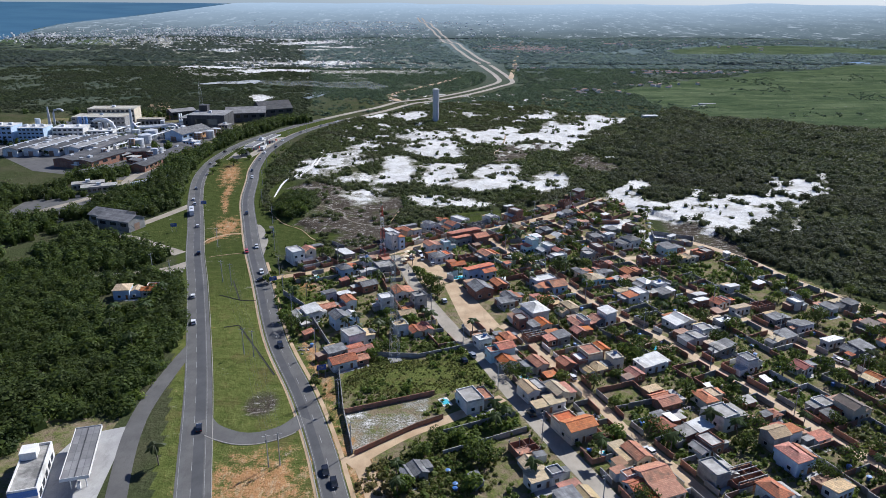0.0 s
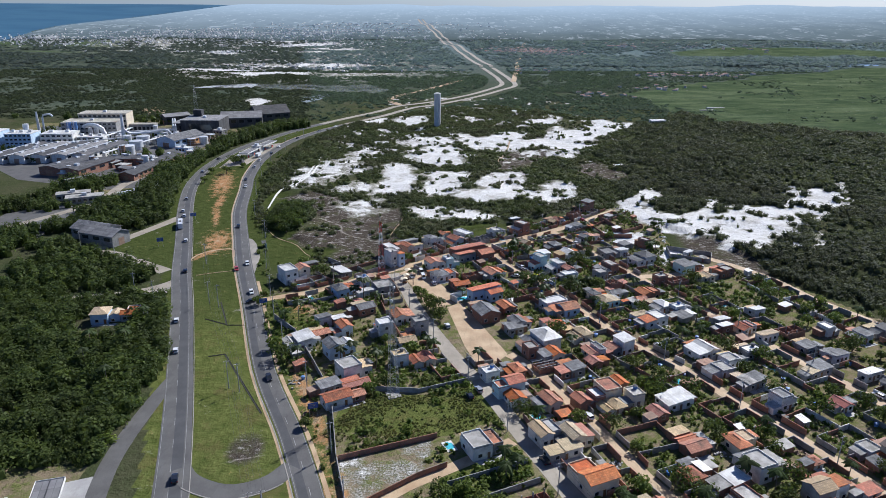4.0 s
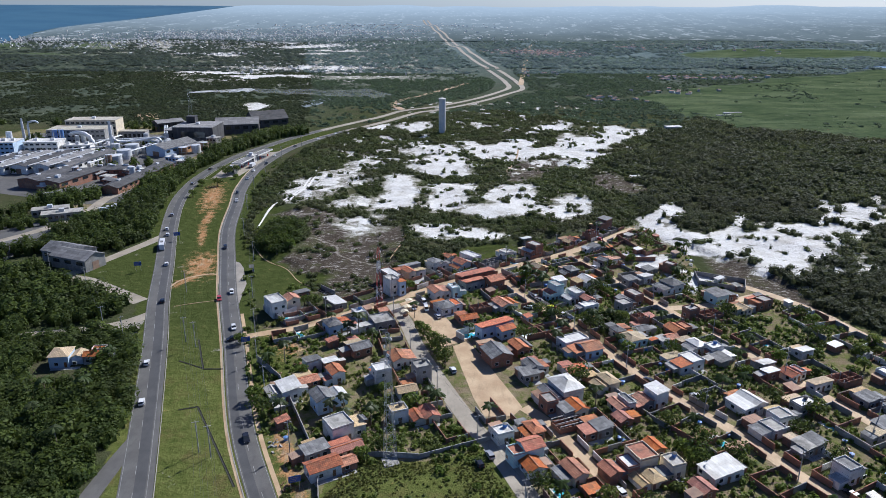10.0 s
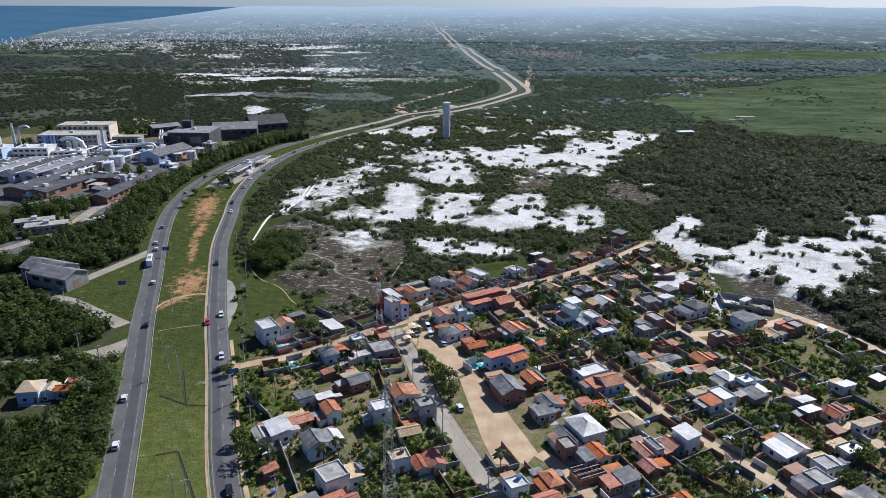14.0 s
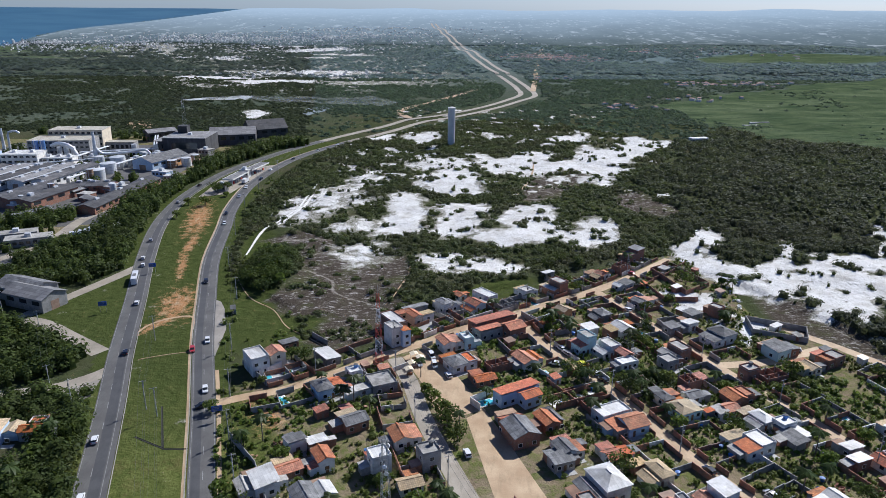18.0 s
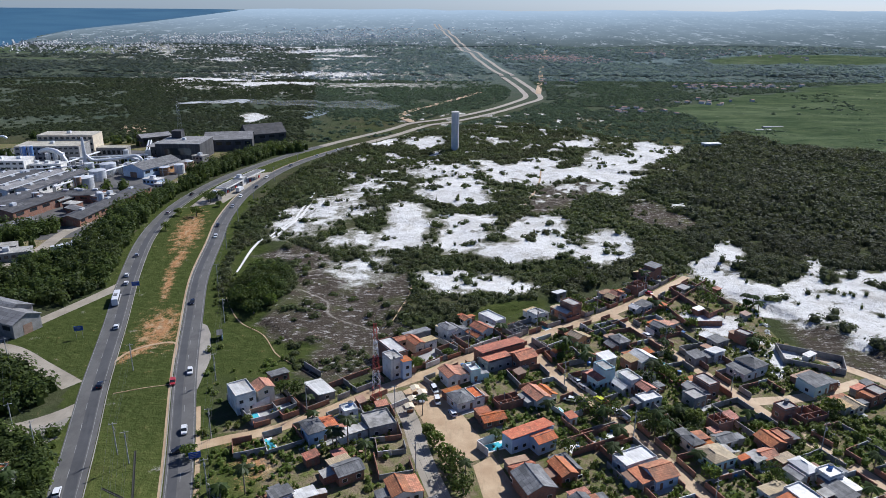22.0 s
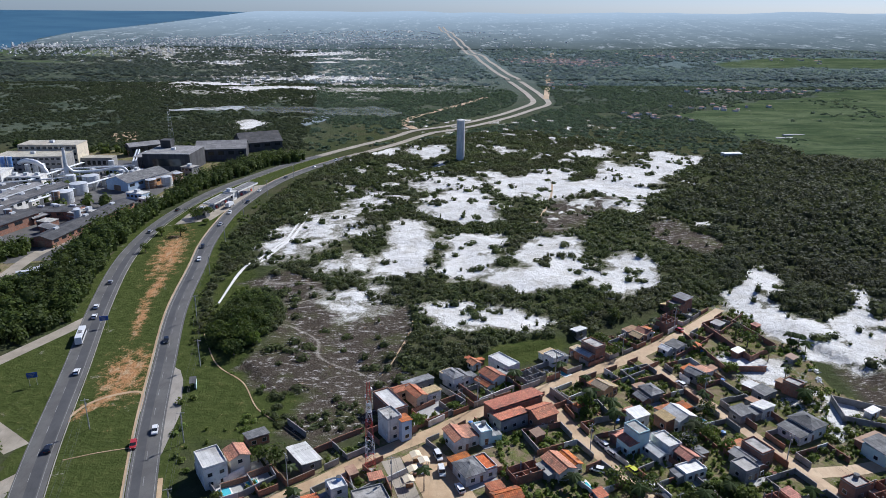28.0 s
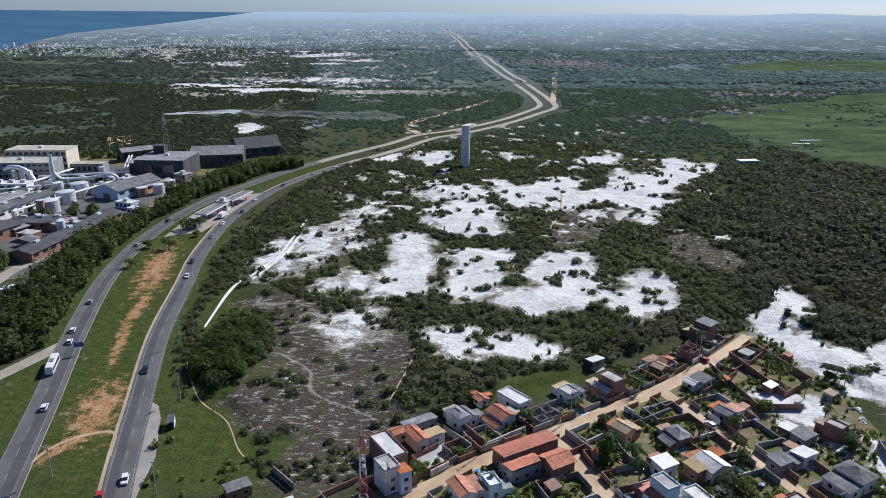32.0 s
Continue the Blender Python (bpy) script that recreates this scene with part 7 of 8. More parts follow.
# ---- vehicles ----
def make_car(paint, label, van=False):
    e = thing("car", 0, -900, 0, 0, label, "car", "cars on the roads")
    w, n = 0.88, 2.1
    roof = 1.95 if van else 1.45
    prof = ((-n, 0.35), (-n, 0.85), (-n + 0.1, 0.95), (n - 1.0, 0.95), (n - 0.1, 0.78), (n, 0.6), (n, 0.35))
    bm = bmesh.new()
    prism(bm, prof, -w, w)
    bmesh.ops.rotate(bm, cent=(0, 0, 0), matrix=Matrix.Rotation(radians(90), 3, "Z"), verts=bm.verts)
    bmesh.ops.bevel(bm, geom=bm.edges[:], offset=0.05, segments=1, affect="EDGES")
    part("body", bm, M[paint], e)
    bm = bmesh.new()
    top = ((-n + 0.15, 0.93), (-n + 0.35, roof), (0.35 if not van else 1.0, roof), (n - 0.95, 0.93))
    prism(bm, top, -w + 0.1, w - 0.1)
    bmesh.ops.rotate(bm, cent=(0, 0, 0), matrix=Matrix.Rotation(radians(90), 3, "Z"), verts=bm.verts)
    part("cabin", bm, M["glass"], e, "dark tinted windows")
    part("roof", boxes((-w + 0.12, -n + 0.38, roof, w - 0.12, 0.32 if not van else 0.97, roof + 0.05)), M[paint], e)
    for sx in (-1, 1):
        for yy in (-1.3, 1.3):
            wb = bmesh.new()
            drum(wb, 0, 0, -0.11, 0.11, 0.32, 0.32, 12)
            bmesh.ops.transform(wb, matrix=Matrix.Translation((sx * 0.8, yy, 0.33)) @ Matrix.Rotation(radians(90), 4, "Y"), verts=wb.verts)
            part("wheel", wb, M["tyre"], e)
        part("headlight", boxes((sx * 0.62 - 0.17, n - 0.04, 0.6, sx * 0.62 + 0.17, n + 0.02, 0.74)), M["lamp_clear"], e)
        part("tail_light", boxes((sx * 0.66 - 0.14, -n - 0.02, 0.68, sx * 0.66 + 0.14, -n + 0.04, 0.88)), M["lamp_red"], e)
    return e


def make_lorry(paint, length, tall, label, name="lorry"):
    e = thing(name, 0, -900, 0, 0, label, name, "lorries")
    n = length / 2
    if name == "bus":
        bm = boxes((-1.25, -n, 0.45, 1.25, n, tall))
        bmesh.ops.bevel(bm, geom=bm.edges[:], offset=0.15, segments=2, affect="EDGES")
        part("body", bm, M[paint], e)
        for sx in (-1, 1):
            part("window_band", boxes((sx * 1.26 - 0.02, -n + 0.5, 1.6, sx * 1.26 + 0.02, n - 0.4, tall - 0.7)), M["glass"], e)
        part("windscreen", boxes((-1.1, n - 0.02, 1.2, 1.1, n + 0.02, tall - 0.5)), M["glass"], e)
        part("roof_vent", boxes((-0.7, -1.5, tall - 0.01, 0.7, 1.0, tall + 0.2)), M["fibre"], e)
    else:
        bm = boxes((-1.25, -n, 0.95, 1.25, n - 2.2, tall))
        part("cargo_box", bm, M[paint], e)
        cb = bmesh.new()
        prism(cb, ((n - 2.1, 0.5), (n, 0.5), (n, 1.4), (n - 0.25, 2.5), (n - 2.1, 2.5)), -1.15, 1.15)
        bmesh.ops.rotate(cb, cent=(0, 0, 0), matrix=Matrix.Rotation(radians(90), 3, "Z"), verts=cb.verts)
        cab = part("cab", cb, M[paint], e)
        part("windscreen", boxes((-1.0, n - 0.24, 1.5, 1.0, n + 0.01, 2.2)), M["glass"], cab)
        part("chassis", boxes((-0.5, -n, 0.55, 0.5, n - 1.0, 0.9)), M["wire"], e)
    for sx in (-1, 1):
        for yy in (-n + 1.2, -n + 2.4, n - 1.3):
            wb = bmesh.new()
            drum(wb, 0, 0, -0.15, 0.15, 0.48, 0.48, 12)
            bmesh.ops.transform(wb, matrix=Matrix.Translation((sx * 1.05, yy, 0.48)) @ Matrix.Rotation(radians(90), 4, "Y"), verts=wb.verts)
            part("wheel", wb, M["tyre"], e)
    return e


CARS = {k: make_car(p, l, v) for k, p, l, v in (("w", "car_white", "white hatchback with dark tinted windows", False), ("s", "car_silver", "silver hatchback with dark windows", False), ("k", "car_black", "black car with dark windows", False),
                                              ("r", "car_red", "red hatchback with dark windows", False), ("y", "car_yellow", "yellow-green hatchback parked in a lane", False), ("v", "car_white", "white van with dark windscreen", True))}
LORRY = make_lorry("car_white", 8.5, 3.4, "white box lorry parked on a yard")
BUS = make_lorry("car_white", 11.5, 3.3, "white coach with a dark window band", "bus")


def heading(line, x, y):
    k = int(np.argmin(np.hypot(line[:, 0] - x, line[:, 1] - y)))
    k = min(max(k, 1), len(line) - 2)
    d = line[k + 1, :2] - line[k - 1, :2]
    return -math.degrees(math.atan2(d[0], d[1]))


def park(kind, x, y, turn, z=0.07):
    copy_thing(kind, pose(x, y, z, 0, 0, turn))


for ck, cx, cy in (("w", -107, 284), ("w", -98.5, 258), ("k", -73.5, 184), ("k", -121.5, 339), ("w", -156, 440), ("s", -163, 468), ("w", -152, 430), ("s", -176, 545), ("w", -136, 384),
                   ("k", -177, 590)):
    park(CARS[ck], cx, cy, heading(LEFT_ROAD, cx, cy))
for ck, cx, cy in (("k", -32.6, 163), ("k", -29.6, 158), ("w", -84, 313), ("w", -94.7, 349), ("k", -114.5, 409), ("r", -98, 341.5), ("k", -60, 238), ("w", -133, 500),
                   ("k", -138, 520), ("s", -141, 560), ("w", -143, 585), ("k", -139, 610), ("w", -139, 640), ("k", -130, 680), ("s", -116, 718), ("w", -103, 745)):
    park(CARS[ck], cx, cy, heading(RIGHT_ROAD, cx, cy) + 180)
for ck, cx, cy, tr in (("w", -3.6, 324, 20), ("y", 44.1, 333, 28), ("w", 47.4, 326.5, 28), ("k", 49.5, 321.5, 28), ("w", 38.5, 345, 28), ("s", 40, 341, 28), ("w", 34.5, 333, 70), ("v", -9.6, 338, 200), ("v", -8.5, 331, 190), ("w", 1.7, 279, 14), ("s", 11.2, 230, 18),
                       ("s", 31, 196, 18), ("k", 27.5, 191.5, 18), ("w", 44.5, 214, 22), ("w", 59, 172, 25), ("k", 105, 213, 26), ("w", 143, 226, 25), ("w", 81, 262, 25), ("k", 68.3, 272, 25), ("w", 72, 381, 25), ("r", 84, 424, 38), ("k", 8, 226, 18), ("s", -14, 332, 200),
                       ("k", -82, 303, 120), ("w", 126, 345, 70)):
    park(CARS[ck], cx, cy, tr, 0.06)
for k in range(11):
    copy_thing(LORRY, pose(-205 + 1.5 * k + (k % 2) * 3.2, 474 + 2.3 * k - (k % 2) * 4, 0.03, 0, 0, -62 + (k % 3) * 3))
copy_thing(BUS, pose(-147.5, 410, 0.07, 0, 0, heading(LEFT_ROAD, -147.5, 410)))
copy_thing(LORRY, pose(-147.5, 600, 0.06, 0, 0, -6))
for ob_top in (*CARS.values(), LORRY, BUS):
    for ob_part in (*ob_top.children_recursive, ob_top):
        bpy.data.objects.remove(ob_part)


# ---- poles, cables and masts ----
def make_pole(h, label):
    e = thing("utility_pole", 0, -900, 0, 0, label, "utility pole", "utility poles")
    bm = bmesh.new()
    drum(bm, 0, 0, -0.3, h, 0.17, 0.1, 8)
    part("shaft", bm, M["pole"], e)
    part("crossarm", boxes((-1.1, -0.06, h - 0.55, 1.1, 0.06, h - 0.42)), M["pole"], e)
    tb2 = bmesh.new()
    drum(tb2, 0, 0.4, h - 2.6, h - 1.7, 0.26, 0.26, 8)
    part("transformer", tb2, M["fibre"], e)
    return e


POLE = make_pole(10.5, "grey concrete utility pole with crossarm and transformer")


def cable(p, q, sag=0.8):
    n = 8
    a, b = Vector(p), Vector(q)
    d = (b - a).normalized()
    side = d.cross(Vector((0, 0, 1))).normalized() * 0.022
    up = Vector((0, 0, 0.022))
    bm = bmesh.new()
    prev = None
    for k in range(n + 1):
        t = k / n
        c = a.lerp(b, t) - Vector((0, 0, sag * 4 * t * (1 - t)))
        row = [bm.verts.new(c + o) for o in (side, up, -side, -up)]
        if prev:
            for i in range(4):
                bm.faces.new((prev[i], prev[(i + 1) % 4], row[(i + 1) % 4], row[i]))
        prev = row
    tagged(part("power_cable", bm, M["wire"]), "thin black overhead power cable between poles", "cable", "overhead cables")


def pole_line(pts, cables=True, arms=(-1.0, 0.45, 1.0)):
    for i, (x, y) in enumerate(pts):
        x2, y2 = pts[min(i + 1, len(pts) - 1)]
        x1, y1 = pts[max(i - 1, 0)]
        turn = -math.degrees(math.atan2(x2 - x1, y2 - y1))
        copy_thing(POLE, pose(x, y, 0, 0, 0, turn))
        if cables and i + 1 < len(pts):
            for o in arms:
                c, s = math.cos(radians(turn)), math.sin(radians(turn))
                cable((x + o * c, y + o * s, 10.3), (x2 + o * c, y2 + o * s, 10.3))


def beside(line, off, gap, y0, y1):
    seg = np.hypot(*np.diff(line[:, :2], axis=0).T)
    s = np.concatenate([[0], np.cumsum(seg)])
    out = []
    for q in np.arange(3, s[-1] - 2, gap):
        x, y = np.interp([q, q + 1], s, line[:, 0]), np.interp([q, q + 1], s, line[:, 1])
        if y0 < y[0] < y1:
            d = np.array([x[1] - x[0], y[1] - y[0]])
            d /= np.linalg.norm(d)
            out.append((float(x[0] + d[1] * off), float(y[0] - d[0] * off)))
    return out


pole_line([(-48.7, 165.7), (-72, 232), (-99, 301.5), (-115, 350)])
pole_line([(-45.7, 166.5), (-68, 230), (-94, 297.5)])
pole_line([(-26.5, 172), (-33, 196), (-46, 232), (-60.5, 264), (-68.2, 285.5), (-74.8, 309.6), (-84.1, 343.7), (-95, 390), (-110, 430), (-121, 480), (-129, 530), (-133, 580), (-131, 630), (-124, 680)])
pole_line(beside(MAIN_STREET, -3.6, 31, 140, 330))
pole_line(beside(LANE_C, 2.6, 34, 150, 372))
pole_line(beside(LANE_B, 2.6, 34, 150, 398))
pole_line(beside(CROSS_STREET, -3.0, 33, 312, 445))
pole_line([(-122.5, 302), (-134.1, 311.1), (-160.5, 353.5), (-186, 372)], arms=(-1.0, 1.0))
for ob_part in (*POLE.children_recursive, POLE):
    bpy.data.objects.remove(ob_part)


def strut(bm, a, b, r=0.06):
    a, b = Vector(a), Vector(b)
    d = (b - a).normalized()
    u = d.orthogonal().normalized() * r
    w = d.cross(u).normalized() * r
    lo, hi = [bm.verts.new(a + o) for o in (u, w, -u, -w)], [bm.verts.new(b + o) for o in (u, w, -u, -w)]
    for i in range(4):
        bm.faces.new((lo[i], lo[(i + 1) % 4], hi[(i + 1) % 4], hi[i]))


def lattice_mast(x, y, h, base, label, stripes=True):
    e = thing("radio_mast", x, y, 0, 20, label, "mast", "lattice masts")
    part("footing", boxes((-base / 2 - 0.6, -base / 2 - 0.6, -0.2, base / 2 + 0.6, base / 2 + 0.6, 0.25)), M["slab"], e)
    n = max(8, int(h / 2.6))
    for k in range(n):
        z0, z1 = h * k / n, h * (k + 1) / n
        w0, w1 = base * (1 - 0.72 * k / n) / 2, base * (1 - 0.72 * (k + 1) / n) / 2
        bm = bmesh.new()
        c0, c1 = [(-w0, -w0, z0), (w0, -w0, z0), (w0, w0, z0), (-w0, w0, z0)], [(-w1, -w1, z1), (w1, -w1, z1), (w1, w1, z1), (-w1, w1, z1)]
        for i in range(4):
            strut(bm, c0[i], c1[i], 0.06)
            strut(bm, c0[i], c1[(i + 1) % 4], 0.026)
            strut(bm, c0[(i + 1) % 4], c1[i], 0.026)
            strut(bm, c1[i], c1[(i + 1) % 4], 0.026)
        part("section", bm, M["steel_red" if k // 2 % 2 == 0 else "steel_white"] if stripes else M["steel"], e)["kind"] = "stuff"
    top = bmesh.new()
    drum(top, 0, 0, h, h + 3, 0.05, 0.03, 6)
    part("spike", top, M["steel"], e)
    for k, (dz, a) in enumerate(((-2, 20), (-4, 140), (-6, 250), (-9, 60))):
        db = bmesh.new()
        drum(db, 0, 0, 0, 0.25, 0.5, 0.42, 12)
        wd = base * 0.2
        bmesh.ops.transform(db, matrix=Matrix.Rotation(radians(a), 4, "Z") @ Matrix.Translation((wd + 0.2, 0, h + dz)) @ Matrix.Rotation(radians(90), 4, "Y"), verts=db.verts)
        part("dish", db, M["steel_white"], e)
    return e


lattice_mast(-27.9, 330.6, 28, 2.6, "red and white lattice radio mast beside the street")
lattice_mast(-16.9, 227.5, 40, 3.2, "tall grey lattice radio mast in a field", False)


# ---- factory ----
def shed(x, y, w, d, h, turn, roof, wall, label, pitch=0.3, name="factory_shed", bays=4, vents=0):
    """A long shed with its ridge along y."""
    e = thing(name, x, y, float(height_at(np.array([x]), np.array([y]))[0]), turn, label, "factory building", "factory buildings")
    a, b, rise = w / 2, d / 2, w / 2 * pitch
    bm = bmesh.new()
    prism(bm, ((-a, -0.3), (a, -0.3), (a, h), (0, h + rise), (-a, h)), -b, b)
    part("body", bm, M[wall], e)
    rf = bmesh.new()
    gable(rf, w, d, h, rise, 0.6, 0.18)
    part("roof", rf, M[roof], e)
    for k in range(bays):
        yy = -b + d * (k + 0.5) / bays
        for sx in (-1, 1):
            part("window", boxes((sx * a - 0.06, yy - d / bays * 0.28, h * 0.5, sx * a + 0.06, yy + d / bays * 0.28, h * 0.8)), M["glass"], e)
    part("door", boxes((-w * 0.16, -b - 0.06, 0, w * 0.16, -b + 0.02, min(4.0, h * 0.75))), M["rust"], e)
    for k in range(vents):
        yy = -b + d * (k + 0.5) / vents
        part("roof_vent", boxes((-0.8, yy - 1.6, h + rise - 0.1, 0.8, yy + 1.6, h + rise + 0.9)), M["silver"], e)
    return e


def block(x, y, w, d, h, turn, wall, roof, label, name="factory_block", floors=2, bays=5, plant_on=2):
    e = thing(name, x, y, 0, turn, label, "factory building", "factory buildings")
    a, b = w / 2, d / 2
    part("body", boxes((-a, -b, -0.3, a, b, h)), M[wall], e)
    part("roof", boxes((-a - 0.25, -b - 0.25, h, a + 0.25, b + 0.25, h + 0.35)), M[roof], e)
    for f in range(floors):
        z = h * (f + 0.35) / floors
        for k in range(bays):
            q = -a + w * (k + 0.5) / bays
            part("window", boxes((q - w / bays * 0.3, -b - 0.06, z, q + w / bays * 0.3, -b + 0.04, z + h / floors * 0.4)), M["glass"], e)
    for k in range(plant_on):
        q = -a + w * (k + 0.5) / plant_on
        part("roof_plant", boxes((q - 1.6, -1.4, h + 0.35, q + 1.2, 1.5, h + 2.1)), M["silver"], e)
    return e


def tank(x, y, r, h, material, label):
    e = thing("storage_tank", x, y, 0, 0, label, "tank", "storage tanks")
    bm = bmesh.new()
    drum(bm, 0, 0, -0.2, h, r, r, 28)
    part("shell", bm, M[material], e)
    bm = bmesh.new()
    drum(bm, 0, 0, h, h + r * 0.14, r * 1.015, 0.4, 28)
    part("roof", bm, M["silver"], e)
    for z in (h * 0.33, h * 0.66, h - 0.15):
        bm = bmesh.new()
        drum(bm, 0, 0, z, z + 0.16, r + 0.07, r + 0.07, 28)
        part("hoop", bm, M["steel"], e)
    part("ladder", boxes((-0.25, -r - 0.2, 0, 0.25, -r - 0.08, h)), M["steel"], e)
    return e


def stack_pipe(x, y, h, r0, r1, material, label):
    e = thing("chimney", x, y, 0, 0, label, "chimney", "factory chimneys")
    bm = bmesh.new()
    drum(bm, 0, 0, -0.3, h, r0, r1, 16)
    part("flue", bm, M[material], e)
    bm = bmesh.new()
    drum(bm, 0, 0, h, h + 0.5, r1 + 0.18, r1 + 0.18, 16)
    part("rim", bm, M["steel"], e)
    part("base", boxes((-r0 - 0.5, -r0 - 0.5, -0.3, r0 + 0.5, r0 + 0.5, 0.8)), M["slab"], e)
    return e


def pipe_run(x0, y0, x1, y1, z, r=0.7):
    n = math.hypot(x1 - x0, y1 - y0)
    e = thing("pipe_rack", x0, y0, 0, -math.degrees(math.atan2(x1 - x0, y1 - y0)), "raised silver pipes on steel trestles", "pipe rack", "pipe racks")
    for off in (-r, r):
        bm = bmesh.new()
        drum(bm, 0, 0, 0, n, r * 0.6, r * 0.6, 8)
        bmesh.ops.transform(bm, matrix=Matrix.Translation((off, 0, z + r * 0.6)) @ Matrix.Rotation(radians(-90), 4, "X"), verts=bm.verts)
        part("pipe", bm, M["silver"], e)
    k = 0.0
    while k < n:
        part("trestle", boxes((-r * 2, k, -0.2, r * 2, k + 0.4, z)), M["steel"], e)
        k += 9


def duct(points, r, label):
    """A round bent duct through places."""
    line = curve_points(points, 2.0)
    bm = bmesh.new()
    prev = None
    for k in range(len(line)):
        d = Vector(line[min(k + 1, len(line) - 1)] - line[max(k - 1, 0)]).normalized()
        u = d.orthogonal().normalized() if abs(d.z) > 0.95 else d.cross(Vector((0, 0, 1))).normalized()
        w = d.cross(u).normalized()
        row = [bm.verts.new(Vector(line[k]) + r * (math.cos(a * math.pi / 5) * u + math.sin(a * math.pi / 5) * w)) for a in range(10)]
        if prev:
            for i in range(10):
                bm.faces.new((prev[i], prev[(i + 1) % 10], row[(i + 1) % 10], row[i]))
        prev = row
    bmesh.ops.recalc_face_normals(bm, faces=bm.faces)
    return tagged(part("duct", bm, M["silver"], None, "", True), label, "duct", "factory ducts")


shed(-217, 556, 13, 78, 4.5, -7.5, "dark_shed", "brick", "long dark-roofed brick store beside the factory road", 0.28, bays=12, vents=3)
shed(-261, 545, 17, 40, 6, -14, "dark_shed", "brick", "brick workshop with a wide dark roof", 0.16, bays=4, vents=2)
shed(-278, 551, 17, 40, 6, -14, "dark_shed", "brick", "brick workshop with a dark stained roof", 0.16, bays=4, vents=2)
shed(-243, 574, 13, 27, 5, 98, "dark_shed", "brick", "low brick store with a dark roof", 0.25, bays=4, vents=3)
block(-238, 553, 9, 7, 4, -14, "brick", "slab", "small brick yard building with flat roof", "factory_outbuilding", 1, 3, 0)
for k in range(5):
    shed(-277 - 15.5 * k, 605 - 2 * k, 13, 56, 6, -10, "dark_shed" if k % 2 == 0 else "ore", "white", "long parallel factory hall with dark roof and white eaves", 0.22, bays=8, vents=4)
    gut = part("roof_walk", boxes((-0.6, -30, 6.3, 0.6, 27, 6.6)), M["silver"])
    gut.matrix_basis = pose(-284.8 - 15.5 * k, 605 - 2 * k, 0, 0, 0, -10)
    tagged(gut, "white flat gutter deck between factory halls", "gutter deck", "gutter decks")
block(-331, 648, 27, 18, 11, 4, "white", "metal_roof", "tall white process building", floors=3, bays=6)
block(-305, 650, 23, 10, 7.5, 4, "white", "metal_roof", "lower white wing of the process building", floors=2, bays=5, plant_on=3)
block(-357, 636, 22, 18, 13, 2, "blue_render", "metal_roof", "pale blue process hall", floors=4, bays=6, plant_on=3)
block(-384, 632, 26, 20, 15, 2, "blue_render", "metal_roof", "large pale blue process hall", floors=4, bays=6, plant_on=3)
block(-320, 688, 48, 24, 15, 6, "grey_render", "cream_roof", "tall grey concrete process hall with stained cream roof", floors=4, bays=12, plant_on=1)
block(-318, 712, 44, 20, 19, 4, "cream", "cream_roof", "tall cream hall with rusty stained roof", floors=4, bays=10, plant_on=1)
block(-286, 713, 28, 10, 8, 2, "grey_render", "cream_roof", "low concrete hall with cream roof", floors=1, bays=7, plant_on=0)
block(-224, 713, 36, 34, 14, 0, "dark_shed", "ore", "huge soot-dark windowless ore building", floors=1, bays=1, plant_on=1)
block(-247, 716, 11, 26, 10, 0, "dark_shed", "ore", "dark soot-stained side building", floors=1, bays=2, plant_on=1)
block(-233, 724, 8, 8, 20, 0, "dark_shed", "dark_shed", "dark hopper tower on the ore building", floors=1, bays=1, plant_on=0)
shed(-200, 757, 30, 40, 9.5, -78, "ore", "dark_shed", "wide dust-grey furnace shed", 0.3, bays=5)
shed(-180, 795, 26, 36, 8, -60, "dark_shed", "dark_shed", "dark shed with long sloping roof", 0.55, bays=4)
shed(-272, 768, 15, 26, 8, -50, "ore", "dark_shed", "dusty grey furnace hall", 0.3, bays=4)
shed(-229, 656, 20, 38, 6.5, -23, "fibre", "blue_render", "pale blue workshop with grey roof", 0.35, bays=5)
shed(-214.5, 666, 6, 24, 5, -23, "ore", "orange_render", "narrow workshop with grey roof and orange wall", 0.3, bays=4)
block(-202, 684, 10, 8, 7.5, -20, "grey_render", "slab", "small concrete tank house", floors=2, bays=3, plant_on=1)
block(-214, 619, 13, 7, 4, -20, "blue_render", "metal_roof", "low blue and white site office", floors=1, bays=4, plant_on=1)
block(-203, 606, 9, 5, 3.6, -14, "white", "metal_roof", "small white weighbridge office", floors=1, bays=3, plant_on=0)
for tx, ty in ((-256.5, 607), (-258, 629), (-261, 652)):
    tank(tx, ty, 5.7, 7.5, "silver", "round pale steel storage tank with flat cone roof")
tank(-272, 646, 3.4, 9, "silver", "slim pale steel tank beside the stack")
tank(-217, 648, 3.8, 6, "rust", "round rusty brown storage tank")
tank(-208.5, 655, 3.8, 6.5, "silver", "round grey storage tank")
tank(-205, 667, 3.4, 6.5, "rust", "round rusty brown storage tank")
for tx, ty, tr, th in ((-332, 667, 2.0, 17), (-327, 668, 2.0, 17), (-364, 655, 2.4, 17), (-313, 666, 1.8, 12), (-308, 667, 1.8, 12), (-303, 668, 1.8, 12)):
    tank(tx, ty, tr, th, "tank_blue" if tx < -320 and ty > 660 else "silver", "tall upright process vessel")
duct([(-318, 665, 13), (-311, 662, 15.5), (-303, 662, 14), (-299, 664, 8), (-299, 665, 0)], 1.5, "thick bent silver duct of the blower plant")
duct([(-312, 670, 12.5), (-306, 664, 13.5), (-300, 663, 10), (-296, 664, 0)], 1.3, "thick bent silver duct of the blower plant")
